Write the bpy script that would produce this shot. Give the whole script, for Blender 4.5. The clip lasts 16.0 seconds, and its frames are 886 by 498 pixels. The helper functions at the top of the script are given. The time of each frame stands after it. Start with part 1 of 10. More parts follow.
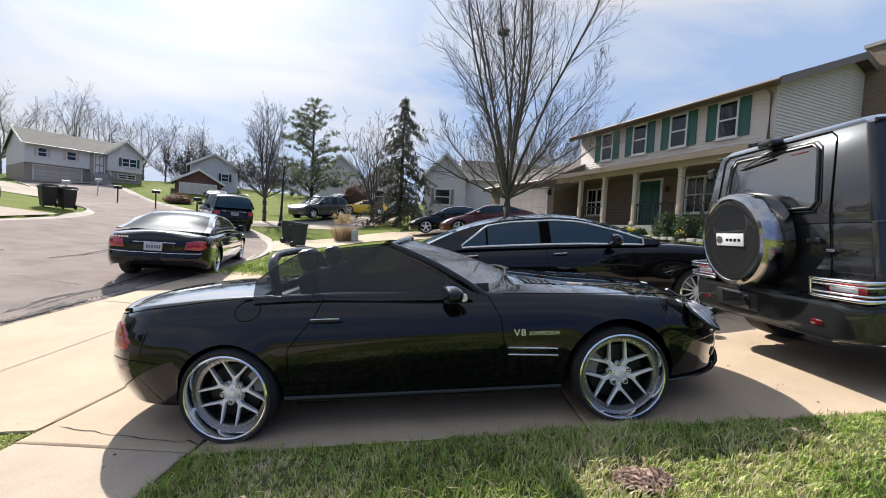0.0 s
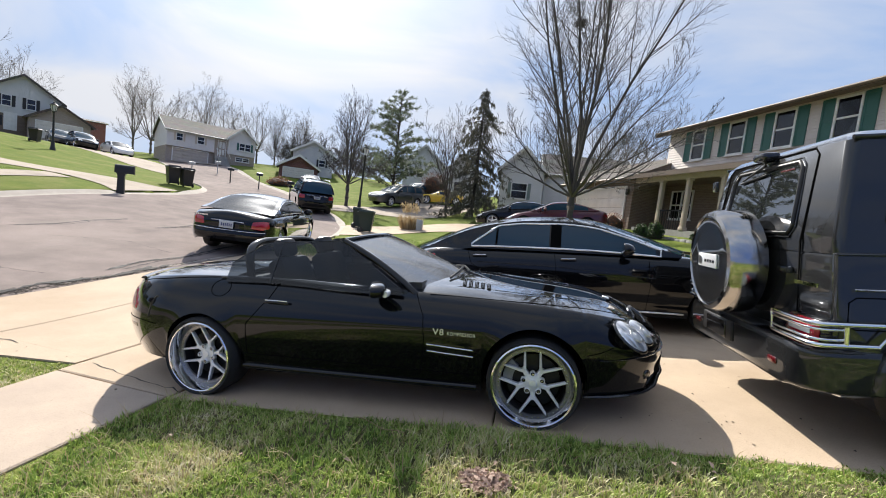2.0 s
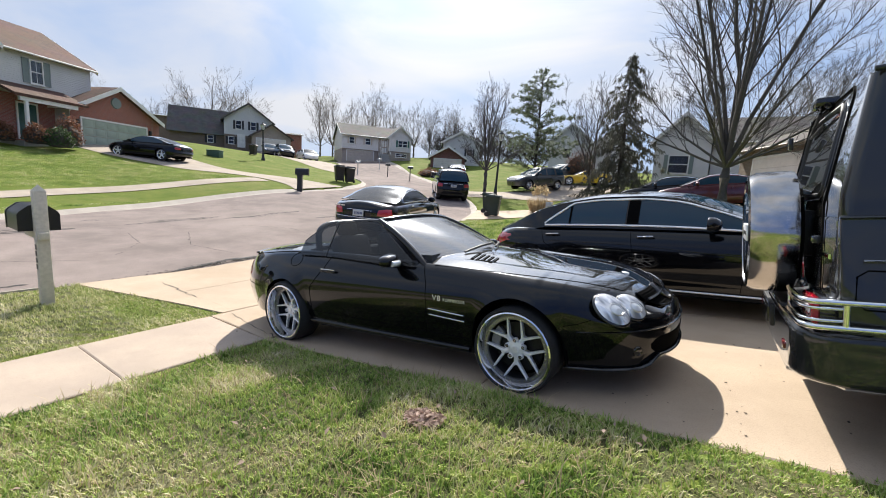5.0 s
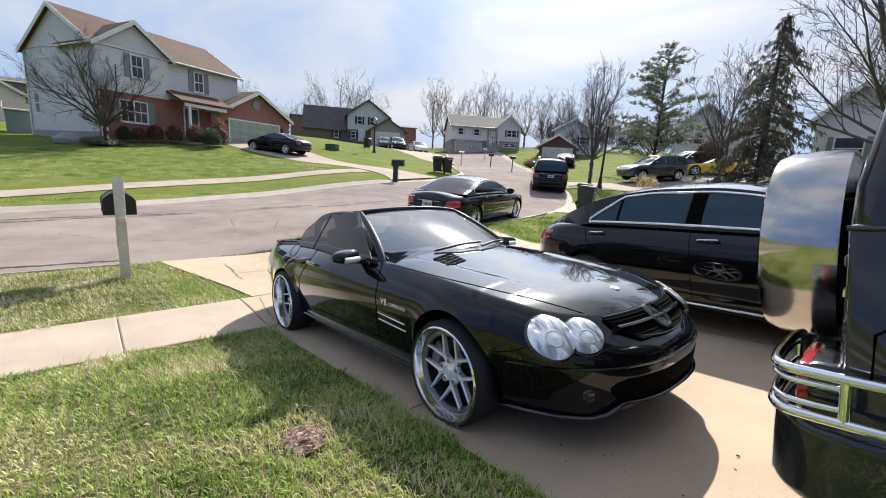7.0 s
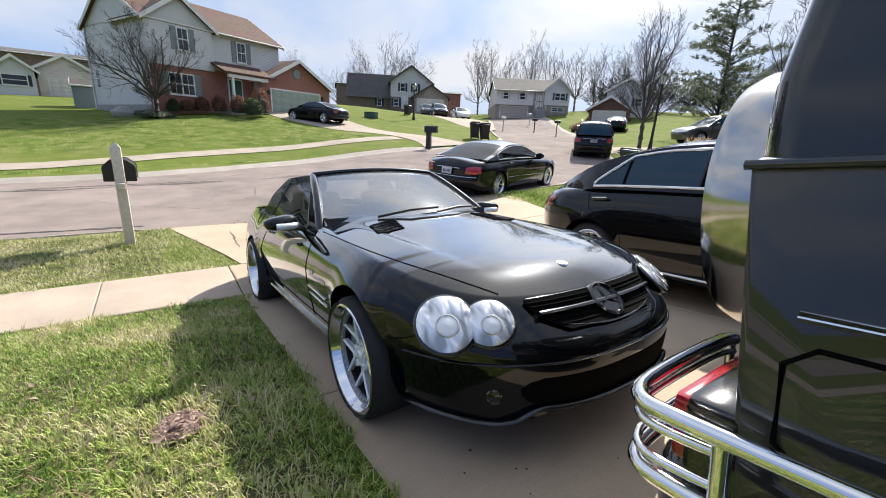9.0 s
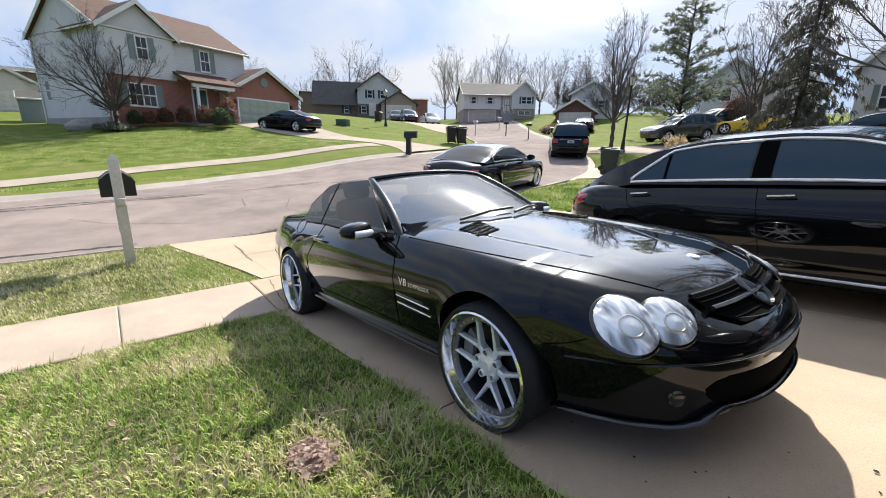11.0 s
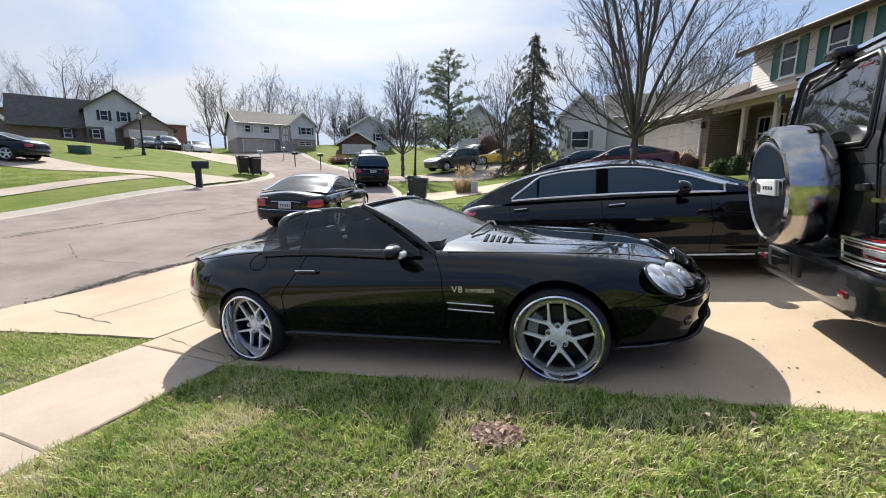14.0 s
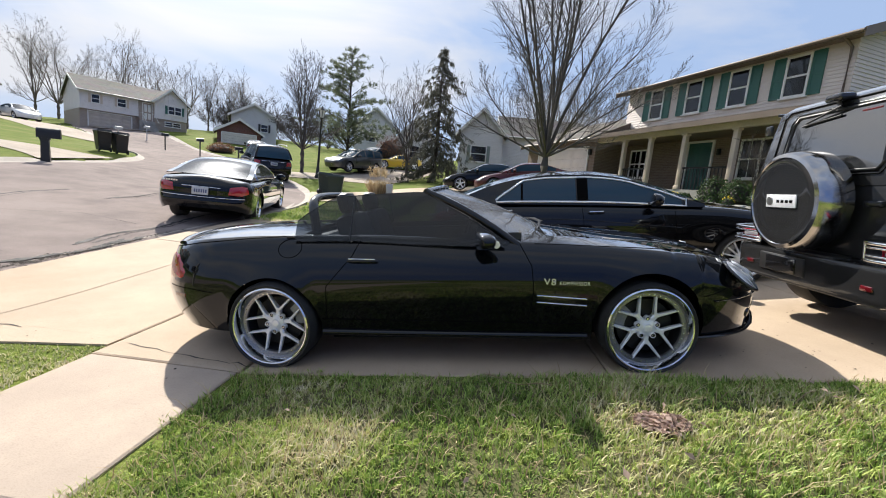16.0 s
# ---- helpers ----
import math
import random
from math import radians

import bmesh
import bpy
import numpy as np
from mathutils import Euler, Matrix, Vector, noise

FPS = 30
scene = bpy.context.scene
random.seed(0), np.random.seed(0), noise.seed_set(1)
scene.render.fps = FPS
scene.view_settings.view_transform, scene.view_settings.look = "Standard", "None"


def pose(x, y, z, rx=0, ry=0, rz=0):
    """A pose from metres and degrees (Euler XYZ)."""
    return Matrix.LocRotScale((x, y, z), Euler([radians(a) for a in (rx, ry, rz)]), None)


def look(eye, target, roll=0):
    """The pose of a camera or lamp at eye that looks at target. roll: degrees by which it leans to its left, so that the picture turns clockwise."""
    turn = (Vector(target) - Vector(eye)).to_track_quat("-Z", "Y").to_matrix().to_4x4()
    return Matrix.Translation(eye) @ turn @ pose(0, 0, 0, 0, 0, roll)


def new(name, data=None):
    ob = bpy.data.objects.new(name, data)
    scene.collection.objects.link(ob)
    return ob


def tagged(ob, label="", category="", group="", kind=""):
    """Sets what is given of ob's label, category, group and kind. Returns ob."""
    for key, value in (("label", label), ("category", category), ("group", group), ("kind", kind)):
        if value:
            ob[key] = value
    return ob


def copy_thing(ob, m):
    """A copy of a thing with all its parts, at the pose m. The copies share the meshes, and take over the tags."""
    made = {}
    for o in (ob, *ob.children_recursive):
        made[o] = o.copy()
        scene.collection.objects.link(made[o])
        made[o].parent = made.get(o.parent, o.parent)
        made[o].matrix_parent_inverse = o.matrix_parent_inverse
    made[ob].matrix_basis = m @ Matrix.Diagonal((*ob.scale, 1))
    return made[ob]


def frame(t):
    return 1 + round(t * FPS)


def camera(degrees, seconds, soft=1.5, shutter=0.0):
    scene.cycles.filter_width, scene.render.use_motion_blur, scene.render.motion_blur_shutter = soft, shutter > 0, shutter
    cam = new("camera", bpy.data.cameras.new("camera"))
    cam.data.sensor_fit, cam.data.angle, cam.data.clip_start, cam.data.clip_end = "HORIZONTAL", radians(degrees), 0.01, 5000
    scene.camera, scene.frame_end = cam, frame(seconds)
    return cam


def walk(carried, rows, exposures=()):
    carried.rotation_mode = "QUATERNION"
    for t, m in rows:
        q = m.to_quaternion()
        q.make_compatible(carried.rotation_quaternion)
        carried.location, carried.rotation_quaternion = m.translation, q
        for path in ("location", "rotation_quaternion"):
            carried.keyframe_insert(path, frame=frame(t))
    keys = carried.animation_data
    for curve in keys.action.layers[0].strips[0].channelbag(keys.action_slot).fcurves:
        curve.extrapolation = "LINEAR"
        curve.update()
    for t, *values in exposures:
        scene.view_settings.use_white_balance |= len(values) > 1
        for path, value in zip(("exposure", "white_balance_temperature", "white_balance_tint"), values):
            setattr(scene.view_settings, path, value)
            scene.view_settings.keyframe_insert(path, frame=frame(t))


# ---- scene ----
EXPOSURES = [(0.0, 0.7), (4.5, 0.72), (8.0, 0.75), (10.4, 0.9), (11.5, 0.77), (16.0, 0.73)]
cam = camera(94.26, 16.0, 1.0)
# seconds, eye, target, roll
PATH = [
    (0, (-0.037, -0.036, 1.487), (-0.045, 1.962, 1.401), 3.08),
    (0.5, (0.091, -0.107, 1.535), (-0.099, 1.883, 1.480), 6.12),
    (1, (0.428, -0.231, 1.598), (0.211, 1.753, 1.477), 9.53),
    (1.5, (0.774, -0.160, 1.611), (0.504, 1.817, 1.469), 7.54),
    (2, (1.021, -0.119, 1.659), (0.611, 1.832, 1.496), 6.62),
    (2.5, (1.294, -0.183, 1.670), (0.701, 1.717, 1.475), 7.18),
    (3, (1.526, -0.111, 1.670), (0.763, 1.725, 1.454), 5.85),
    (3.5, (1.731, 0.028, 1.693), (0.904, 1.835, 1.469), 4.97),
    (4, (1.934, -0.013, 1.700), (1.062, 1.769, 1.441), 4.74),
    (4.5, (2.107, -0.090, 1.724), (1.145, 1.639, 1.430), 4.02),
    (4.7, (2.150, -0.067, 1.718), (1.142, 1.635, 1.420), 3.78),
    (6.8, (2.717, 0.962, 1.779), (1.274, 2.299, 1.418), 3.70),
    (7, (2.798, 1.094, 1.779), (1.323, 2.392, 1.403), 3.42),
    (7.5, (2.870, 1.370, 1.790), (1.320, 2.563, 1.371), 3.15),
    (8, (2.878, 1.652, 1.769), (1.270, 2.746, 1.302), 2.79),
    (8.2, (2.901, 1.765, 1.739), (1.279, 2.824, 1.244), 2.57),
    (9.2, (2.930, 1.900, 1.715), (1.342, 3.043, 1.167), 2.50),
    (10.3, (2.724, 1.691, 1.664), (1.252, 2.931, 1.120), 2.26),
    (10.5, (2.633, 1.609, 1.641), (1.145, 2.834, 1.106), 1.67),
    (11, (2.398, 1.353, 1.649), (0.897, 2.575, 1.148), 0.87),
    (11.5, (2.276, 1.031, 1.683), (0.824, 2.321, 1.205), 1.00),
    (12, (2.177, 0.786, 1.685), (0.831, 2.183, 1.201), 1.19),
    (12.5, (1.996, 0.590, 1.639), (0.790, 2.113, 1.163), 1.41),
    (13, (1.845, 0.371, 1.662), (0.806, 2.018, 1.206), 1.52),
    (13.5, (1.672, 0.154, 1.666), (0.828, 1.920, 1.256), 1.57),
    (14, (1.352, 0.061, 1.621), (0.650, 1.900, 1.266), 0.26),
    (14.5, (1.022, -0.083, 1.576), (0.443, 1.796, 1.214), 1.50),
    (15, (0.660, -0.189, 1.518), (0.173, 1.721, 1.180), 3.01),
    (15.5, (0.262, -0.132, 1.470), (-0.132, 1.808, 1.184), 1.18),
    (16, (-0.042, -0.091, 1.408), (-0.189, 1.882, 1.112), 5.27),
]
walk(cam, [(t, look(eye, target, roll)) for t, eye, target, roll in PATH], EXPOSURES)

# ---- world and sun
SUN_DIR = Vector((-0.45, 0.645, 0.63)).normalized()
world = bpy.data.worlds.new("sky")
scene.world = world
world.use_nodes = True
wn, wl = world.node_tree.nodes, world.node_tree.links
wn.clear()
w_out = wn.new("ShaderNodeOutputWorld")
w_bg = wn.new("ShaderNodeBackground")
w_sky = wn.new("ShaderNodeTexSky")
w_sky.sky_type = "NISHITA"
w_sky.sun_disc = False
w_sky.sun_elevation = math.asin(SUN_DIR.z)
w_sky.sun_rotation = math.atan2(SUN_DIR.x, SUN_DIR.y)
w_sky.air_density, w_sky.dust_density, w_sky.ozone_density = 1.0, 0.8, 1.6
w_co = wn.new("ShaderNodeTexCoord")
w_map = wn.new("ShaderNodeMapping")
w_map.inputs["Scale"].default_value = (1.0, 1.4, 3.2)
w_map.inputs["Location"].default_value = (0.35, 0.2, 0.1)
w_noise = wn.new("ShaderNodeTexNoise")
w_noise.inputs["Scale"].default_value = 1.7
w_noise.inputs["Detail"].default_value = 6.0
w_noise.inputs["Roughness"].default_value = 0.52
w_noise.inputs["Distortion"].default_value = 0.5
w_ramp = wn.new("ShaderNodeValToRGB")
w_ramp.color_ramp.elements[0].position, w_ramp.color_ramp.elements[1].position = 0.40, 0.66
w_mix = wn.new("ShaderNodeMix")
w_mix.data_type = "RGBA"
w_mix.inputs["B"].default_value = (7.9, 8.1, 8.7, 1)
wl.new(w_co.outputs["Generated"], w_map.inputs["Vector"])
wl.new(w_map.outputs["Vector"], w_noise.inputs["Vector"])
wl.new(w_noise.outputs["Fac"], w_ramp.inputs["Fac"])
wl.new(w_ramp.outputs["Color"], w_mix.inputs["Factor"])
w_haze = wn.new("ShaderNodeMix")
w_haze.data_type = "RGBA"
w_haze.inputs["Factor"].default_value = 0.85
w_haze.inputs["B"].default_value = (4.5, 6.0, 9.0, 1)
wl.new(w_sky.outputs["Color"], w_haze.inputs["A"])
wl.new(w_haze.outputs["Result"], w_mix.inputs["A"])
# thin bright cloud round the sun
w_dot = wn.new("ShaderNodeVectorMath")
w_dot.operation = "DOT_PRODUCT"
w_dot.inputs[1].default_value = SUN_DIR
w_pow = wn.new("ShaderNodeMath")
w_pow.operation = "POWER"
w_pow.inputs[1].default_value = 16.0
w_max = wn.new("ShaderNodeMath")
w_max.operation = "MAXIMUM"
w_max.inputs[1].default_value = 0.0
w_glow = wn.new("ShaderNodeMix")
w_glow.data_type, w_glow.blend_type = "RGBA", "ADD"
w_glow.inputs["B"].default_value = (8.0, 7.9, 7.7, 1)
wl.new(w_co.outputs["Generated"], w_dot.inputs[0])
wl.new(w_dot.outputs["Value"], w_max.inputs[0])
wl.new(w_max.outputs[0], w_pow.inputs[0])
wl.new(w_pow.outputs[0], w_glow.inputs["Factor"])
# the sky is deeper away from the sun
w_away = wn.new("ShaderNodeMapRange")
w_away.interpolation_type = "SMOOTHSTEP"
w_away.inputs["From Min"].default_value, w_away.inputs["From Max"].default_value = -0.6, 0.2
w_away.inputs["To Min"].default_value, w_away.inputs["To Max"].default_value = 1.0, 0.0
w_deep = wn.new("ShaderNodeMix")
w_deep.data_type, w_deep.blend_type = "RGBA", "MULTIPLY"
w_deep.inputs["B"].default_value = (0.38, 0.47, 0.72, 1)
wl.new(w_dot.outputs["Value"], w_away.inputs["Value"])
wl.new(w_mix.outputs["Result"], w_deep.inputs["A"])
wl.new(w_away.outputs["Result"], w_deep.inputs["Factor"])
wl.new(w_deep.outputs["Result"], w_glow.inputs["A"])
w_core = wn.new("ShaderNodeMath")
w_core.operation = "POWER"
w_core.inputs[1].default_value = 220.0
w_disc = wn.new("ShaderNodeMix")
w_disc.data_type, w_disc.blend_type = "RGBA", "ADD"
w_disc.inputs["B"].default_value = (120.0, 118.0, 114.0, 1)
wl.new(w_max.outputs[0], w_core.inputs[0])
wl.new(w_core.outputs[0], w_disc.inputs["Factor"])
wl.new(w_glow.outputs["Result"], w_disc.inputs["A"])
wl.new(w_disc.outputs["Result"], w_bg.inputs["Color"])
w_bg.inputs["Strength"].default_value = 0.06
wl.new(w_bg.outputs["Background"], w_out.inputs["Surface"])

sun_data = bpy.data.lights.new("sun", "SUN")
sun_data.energy, sun_data.angle, sun_data.color = 5.0, radians(0.6), (1.0, 0.945, 0.86)
sun = new("sun", sun_data)
sun.matrix_world = look(SUN_DIR * 50, (0, 0, 0))

# ---- materials
def material(name):
    m = bpy.data.materials.new(name)
    m.use_nodes = True
    return m, m.node_tree.nodes, m.node_tree.links, m.node_tree.nodes["Principled BSDF"]


def plain(name, color, rough=0.5, metal=0.0, coat=0.0, spec=0.5, var=0.12, scale=30.0, bump=0.0, coat_rough=0.03, object_var=0.0, coat_ior=1.5):
    """A surface with a fine grain and a coarse unevenness of its colour."""
    m, n, l, p = material(name)
    p.inputs["Metallic"].default_value = metal
    p.inputs["Coat Weight"].default_value = coat
    p.inputs["Coat Roughness"].default_value = coat_rough
    p.inputs["Coat IOR"].default_value = coat_ior
    p.inputs["Specular IOR Level"].default_value = spec
    co = n.new("ShaderNodeTexCoord")
    fine, wide = n.new("ShaderNodeTexNoise"), n.new("ShaderNodeTexNoise")
    fine.inputs["Scale"].default_value, wide.inputs["Scale"].default_value = scale, scale * 0.07
    fine.inputs["Detail"].default_value = 3.0
    add = n.new("ShaderNodeMath")
    add.operation = "ADD"
    l.new(co.outputs["Object"], fine.inputs["Vector"])
    l.new(co.outputs["Object"], wide.inputs["Vector"])
    l.new(fine.outputs["Fac"], add.inputs[0])
    l.new(wide.outputs["Fac"], add.inputs[1])
    rng = n.new("ShaderNodeMapRange")
    rng.inputs["From Min"].default_value, rng.inputs["From Max"].default_value = 0.6, 1.4
    rng.inputs["To Min"].default_value, rng.inputs["To Max"].default_value = 1 - var, 1 + var
    l.new(add.outputs[0], rng.inputs["Value"])
    mul = n.new("ShaderNodeVectorMath")
    mul.operation = "SCALE"
    mul.inputs[0].default_value = color
    l.new(rng.outputs["Result"], mul.inputs["Scale"])
    last = mul
    if object_var:
        info = n.new("ShaderNodeObjectInfo")
        r2 = n.new("ShaderNodeMapRange")
        r2.inputs["To Min"].default_value, r2.inputs["To Max"].default_value = 1 - object_var, 1 + object_var
        l.new(info.outputs["Random"], r2.inputs["Value"])
        last = n.new("ShaderNodeVectorMath")
        last.operation = "SCALE"
        l.new(mul.outputs[0], last.inputs[0])
        l.new(r2.outputs["Result"], last.inputs["Scale"])
    l.new(last.outputs[0], p.inputs["Base Color"])
    rr = n.new("ShaderNodeMapRange")
    rr.inputs["From Min"].default_value, rr.inputs["From Max"].default_value = 0.3, 0.7
    rr.inputs["To Min"].default_value, rr.inputs["To Max"].default_value = max(0.0, rough * 0.9), min(1.0, rough * 1.1)
    l.new(wide.outputs["Fac"], rr.inputs["Value"])
    l.new(rr.outputs["Result"], p.inputs["Roughness"])
    if bump:
        b = n.new("ShaderNodeBump")
        b.inputs["Strength"].default_value, b.inputs["Distance"].default_value = 1.0, bump
        l.new(fine.outputs["Fac"], b.inputs["Height"])
        l.new(b.outputs["Normal"], p.inputs["Normal"])
    return m


def ground_mat(name, colors, scales, rough, bump, bump_scale, crack=0.0, spec=0.3, matt=0.0):
    """Ground of three colours, mixed by wide stains and fine grain, with thin cracks where wanted."""
    m, n, l, p = material(name)
    geo = n.new("ShaderNodeNewGeometry")
    tex = []
    for s in scales:
        t = n.new("ShaderNodeTexNoise")
        t.inputs["Scale"].default_value, t.inputs["Detail"].default_value, t.inputs["Roughness"].default_value = s, 5.0, 0.6
        l.new(geo.outputs["Position"], t.inputs["Vector"])
        tex.append(t)
    def mix(a, b, fac, lo, hi):
        r = n.new("ShaderNodeMapRange")
        r.inputs["From Min"].default_value, r.inputs["From Max"].default_value = lo, hi
        l.new(fac, r.inputs["Value"])
        x = n.new("ShaderNodeMix")
        x.data_type = "RGBA"
        l.new(r.outputs["Result"], x.inputs["Factor"])
        for key, v in (("A", a), ("B", b)):
            if isinstance(v, tuple):
                x.inputs[key].default_value = (*v, 1)
            else:
                l.new(v, x.inputs[key])
        return x.outputs["Result"]
    c = mix(colors[0], colors[1], tex[0].outputs["Fac"], 0.35, 0.65)
    c = mix(c, colors[2], tex[1].outputs["Fac"], 0.5, 0.85)
    grain = n.new("ShaderNodeTexNoise")
    grain.inputs["Scale"].default_value, grain.inputs["Detail"].default_value = bump_scale, 4.0
    l.new(geo.outputs["Position"], grain.inputs["Vector"])
    dark = tuple(v * 0.62 for v in colors[0])
    c = mix(c, dark, grain.outputs["Fac"], 0.5, 0.95)
    if crack:
        warp = n.new("ShaderNodeTexNoise")
        warp.inputs["Scale"].default_value = 0.9
        warp.inputs["Detail"].default_value = 6.0
        l.new(geo.outputs["Position"], warp.inputs["Vector"])
        mv = n.new("ShaderNodeMix")
        mv.data_type = "VECTOR"
        mv.inputs["Factor"].default_value = 0.35
        l.new(geo.outputs["Position"], mv.inputs["A"])
        l.new(warp.outputs["Color"], mv.inputs["B"])
        vor = n.new("ShaderNodeTexVoronoi")
        vor.feature = "DISTANCE_TO_EDGE"
        vor.inputs["Scale"].default_value = crack
        l.new(mv.outputs["Result"], vor.inputs["Vector"])
        c = mix(tuple(v * 0.35 for v in colors[0]), c, vor.outputs["Distance"], 0.0, 0.022)
    l.new(c, p.inputs["Base Color"])
    p.inputs["Roughness"].default_value = rough
    p.inputs["Specular IOR Level"].default_value = spec
    p.inputs["Diffuse Roughness"].default_value = matt
    b = n.new("ShaderNodeBump")
    b.inputs["Strength"].default_value, b.inputs["Distance"].default_value = 1.0, bump
    l.new(grain.outputs["Fac"], b.inputs["Height"])
    l.new(b.outputs["Normal"], p.inputs["Normal"])
    return m


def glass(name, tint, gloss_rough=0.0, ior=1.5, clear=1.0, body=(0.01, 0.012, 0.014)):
    """A thin tinted pane: tinted see-through, with a mirror film by Fresnel; clear < 1 mixes in an opaque film of the
    body colour.
    """
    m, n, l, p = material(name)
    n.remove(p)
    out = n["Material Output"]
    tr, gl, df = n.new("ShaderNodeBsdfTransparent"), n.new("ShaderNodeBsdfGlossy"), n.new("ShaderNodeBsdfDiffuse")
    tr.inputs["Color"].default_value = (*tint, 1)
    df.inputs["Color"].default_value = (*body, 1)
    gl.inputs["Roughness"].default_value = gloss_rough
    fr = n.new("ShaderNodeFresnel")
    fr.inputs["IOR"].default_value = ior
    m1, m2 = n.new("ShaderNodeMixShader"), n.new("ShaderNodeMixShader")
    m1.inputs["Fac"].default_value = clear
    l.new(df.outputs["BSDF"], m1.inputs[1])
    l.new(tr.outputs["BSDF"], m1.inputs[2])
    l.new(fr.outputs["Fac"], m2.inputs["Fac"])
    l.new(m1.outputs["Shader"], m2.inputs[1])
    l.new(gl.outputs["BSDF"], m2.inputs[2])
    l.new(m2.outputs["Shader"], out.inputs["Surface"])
    return m


def lacquer(name, color, low=0.034):
    """Deep lacquer: the clear coat mirrors strongly at a low angle and little face on."""
    m, n, l, p = material(name)
    p.inputs["Base Color"].default_value = (*color, 1)
    p.inputs["Roughness"].default_value = 0.5
    p.inputs["Specular IOR Level"].default_value = 0.02
    gl = n.new("ShaderNodeBsdfGlossy")
    gl.inputs["Color"].default_value = (0.93, 0.96, 1.0, 1)
    lw = n.new("ShaderNodeLayerWeight")
    r = n.new("ShaderNodeValToRGB")
    stops = ((0.0, low), (0.35, low * 1.2), (0.55, 0.06 + low), (0.68, 0.48), (0.82, 0.88))
    while len(r.color_ramp.elements) < len(stops):
        r.color_ramp.elements.new(0.5)
    for e, (pos, v) in zip(r.color_ramp.elements, stops):
        e.position, e.color = pos, (v, v, v, 1)
    l.new(lw.outputs["Facing"], r.inputs["Fac"])
    co = n.new("ShaderNodeTexCoord")
    no = n.new("ShaderNodeTexNoise")
    no.inputs["Scale"].default_value, no.inputs["Detail"].default_value = 3.0, 5.0
    dust = n.new("ShaderNodeMapRange")
    dust.inputs["From Min"].default_value, dust.inputs["From Max"].default_value = 0.35, 0.75
    dust.inputs["To Min"].default_value, dust.inputs["To Max"].default_value = 0.01, 0.07
    l.new(co.outputs["Object"], no.inputs["Vector"])
    l.new(no.outputs["Fac"], dust.inputs["Value"])
    l.new(dust.outputs["Result"], gl.inputs["Roughness"])
    mx = n.new("ShaderNodeMixShader")
    l.new(r.outputs["Color"], mx.inputs["Fac"])
    l.new(p.outputs["BSDF"], mx.inputs[1])
    l.new(gl.outputs["BSDF"], mx.inputs[2])
    l.new(mx.outputs["Shader"], n["Material Output"].inputs["Surface"])
    return m


PAINT = lacquer("black_car_paint", (0.0022, 0.0024, 0.0034))
PAINT_WAGON = lacquer("dusty_black_wagon_paint", (0.020, 0.0202, 0.021), 0.048)
PAINT_MAROON = plain("maroon_car_paint", (0.09, 0.008, 0.014), 0.3, 0.2, 1.0)
PAINT_YELLOW = plain("yellow_car_paint", (0.72, 0.48, 0.02), 0.3, 0.0, 1.0)
PAINT_GREY = plain("grey_car_paint", (0.045, 0.05, 0.055), 0.3, 0.5, 1.0)
PAINT_WHITE = plain("white_car_paint", (0.75, 0.75, 0.74), 0.3, 0.0, 1.0)
BLACK_TRIM = plain("black_plastic_trim", (0.012, 0.012, 0.013), 0.45, bump=0.0005, scale=300)
# for matt black parts and gaps, and as painted shade in recesses
MATT_BLACK = plain("matt_black_parts_and_shade", (0.004, 0.004, 0.004), 0.95, spec=0.03)
GLOSS_BLACK = plain("gloss_black_plastic", (0.008, 0.008, 0.009), 0.12, coat=0.5)
CHROME = plain("polished_chrome", (0.78, 0.785, 0.79), 0.045, 1.0, var=0.03)
RIM_LIP = plain("polished_rim_lip", (0.80, 0.80, 0.82), 0.1, 1.0, var=0.03)
# near-black barrel: the shade behind the spokes is put into its colour
BARREL = plain("wheel_barrel_painted_shade", (0.03, 0.03, 0.032), 0.6, 0.3, var=0.2)
SILVER = plain("silver_wheel_metal", (0.84, 0.85, 0.87), 0.32, 0.35, var=0.08, scale=60)
FLANGE = plain("dull_wheel_flange", (0.24, 0.24, 0.25), 0.35, 0.85, var=0.1, scale=60)
STEEL = plain("brushed_steel", (0.5, 0.5, 0.5), 0.35, 1.0, var=0.15, scale=80)
DISC = plain("brake_disc_steel", (0.035, 0.035, 0.036), 0.45, 1.0, var=0.2, scale=120)
CALIPER = plain("grey_caliper_paint", (0.22, 0.22, 0.22), 0.5, 0.3, var=0.15, scale=80)
TYRE = plain("tyre_rubber", (0.014, 0.014, 0.015), 0.72, bump=0.0008, scale=200)
LEATHER = plain("black_leather", (0.018, 0.018, 0.02), 0.45, bump=0.0006, scale=180)
RED_LENS = plain("red_lamp_lens", (0.30, 0.006, 0.018), 0.12, coat=1.0)
DARK_RED_LENS = plain("smoked_red_lamp_lens", (0.11, 0.006, 0.01), 0.1, coat=1.0)
CLEAR_LENS = plain("clear_lamp_lens", (0.72, 0.74, 0.76), 0.2, metal=0.2, coat=1.0, var=0.12, scale=25)
SPARE_STEEL = plain("dark_polished_steel", (0.42, 0.41, 0.40), 0.12, 1.0, var=0.15, scale=14)
BRIGHT_TRIM = plain("satin_bright_trim", (0.9, 0.9, 0.9), 0.32, 0.75, var=0.03)
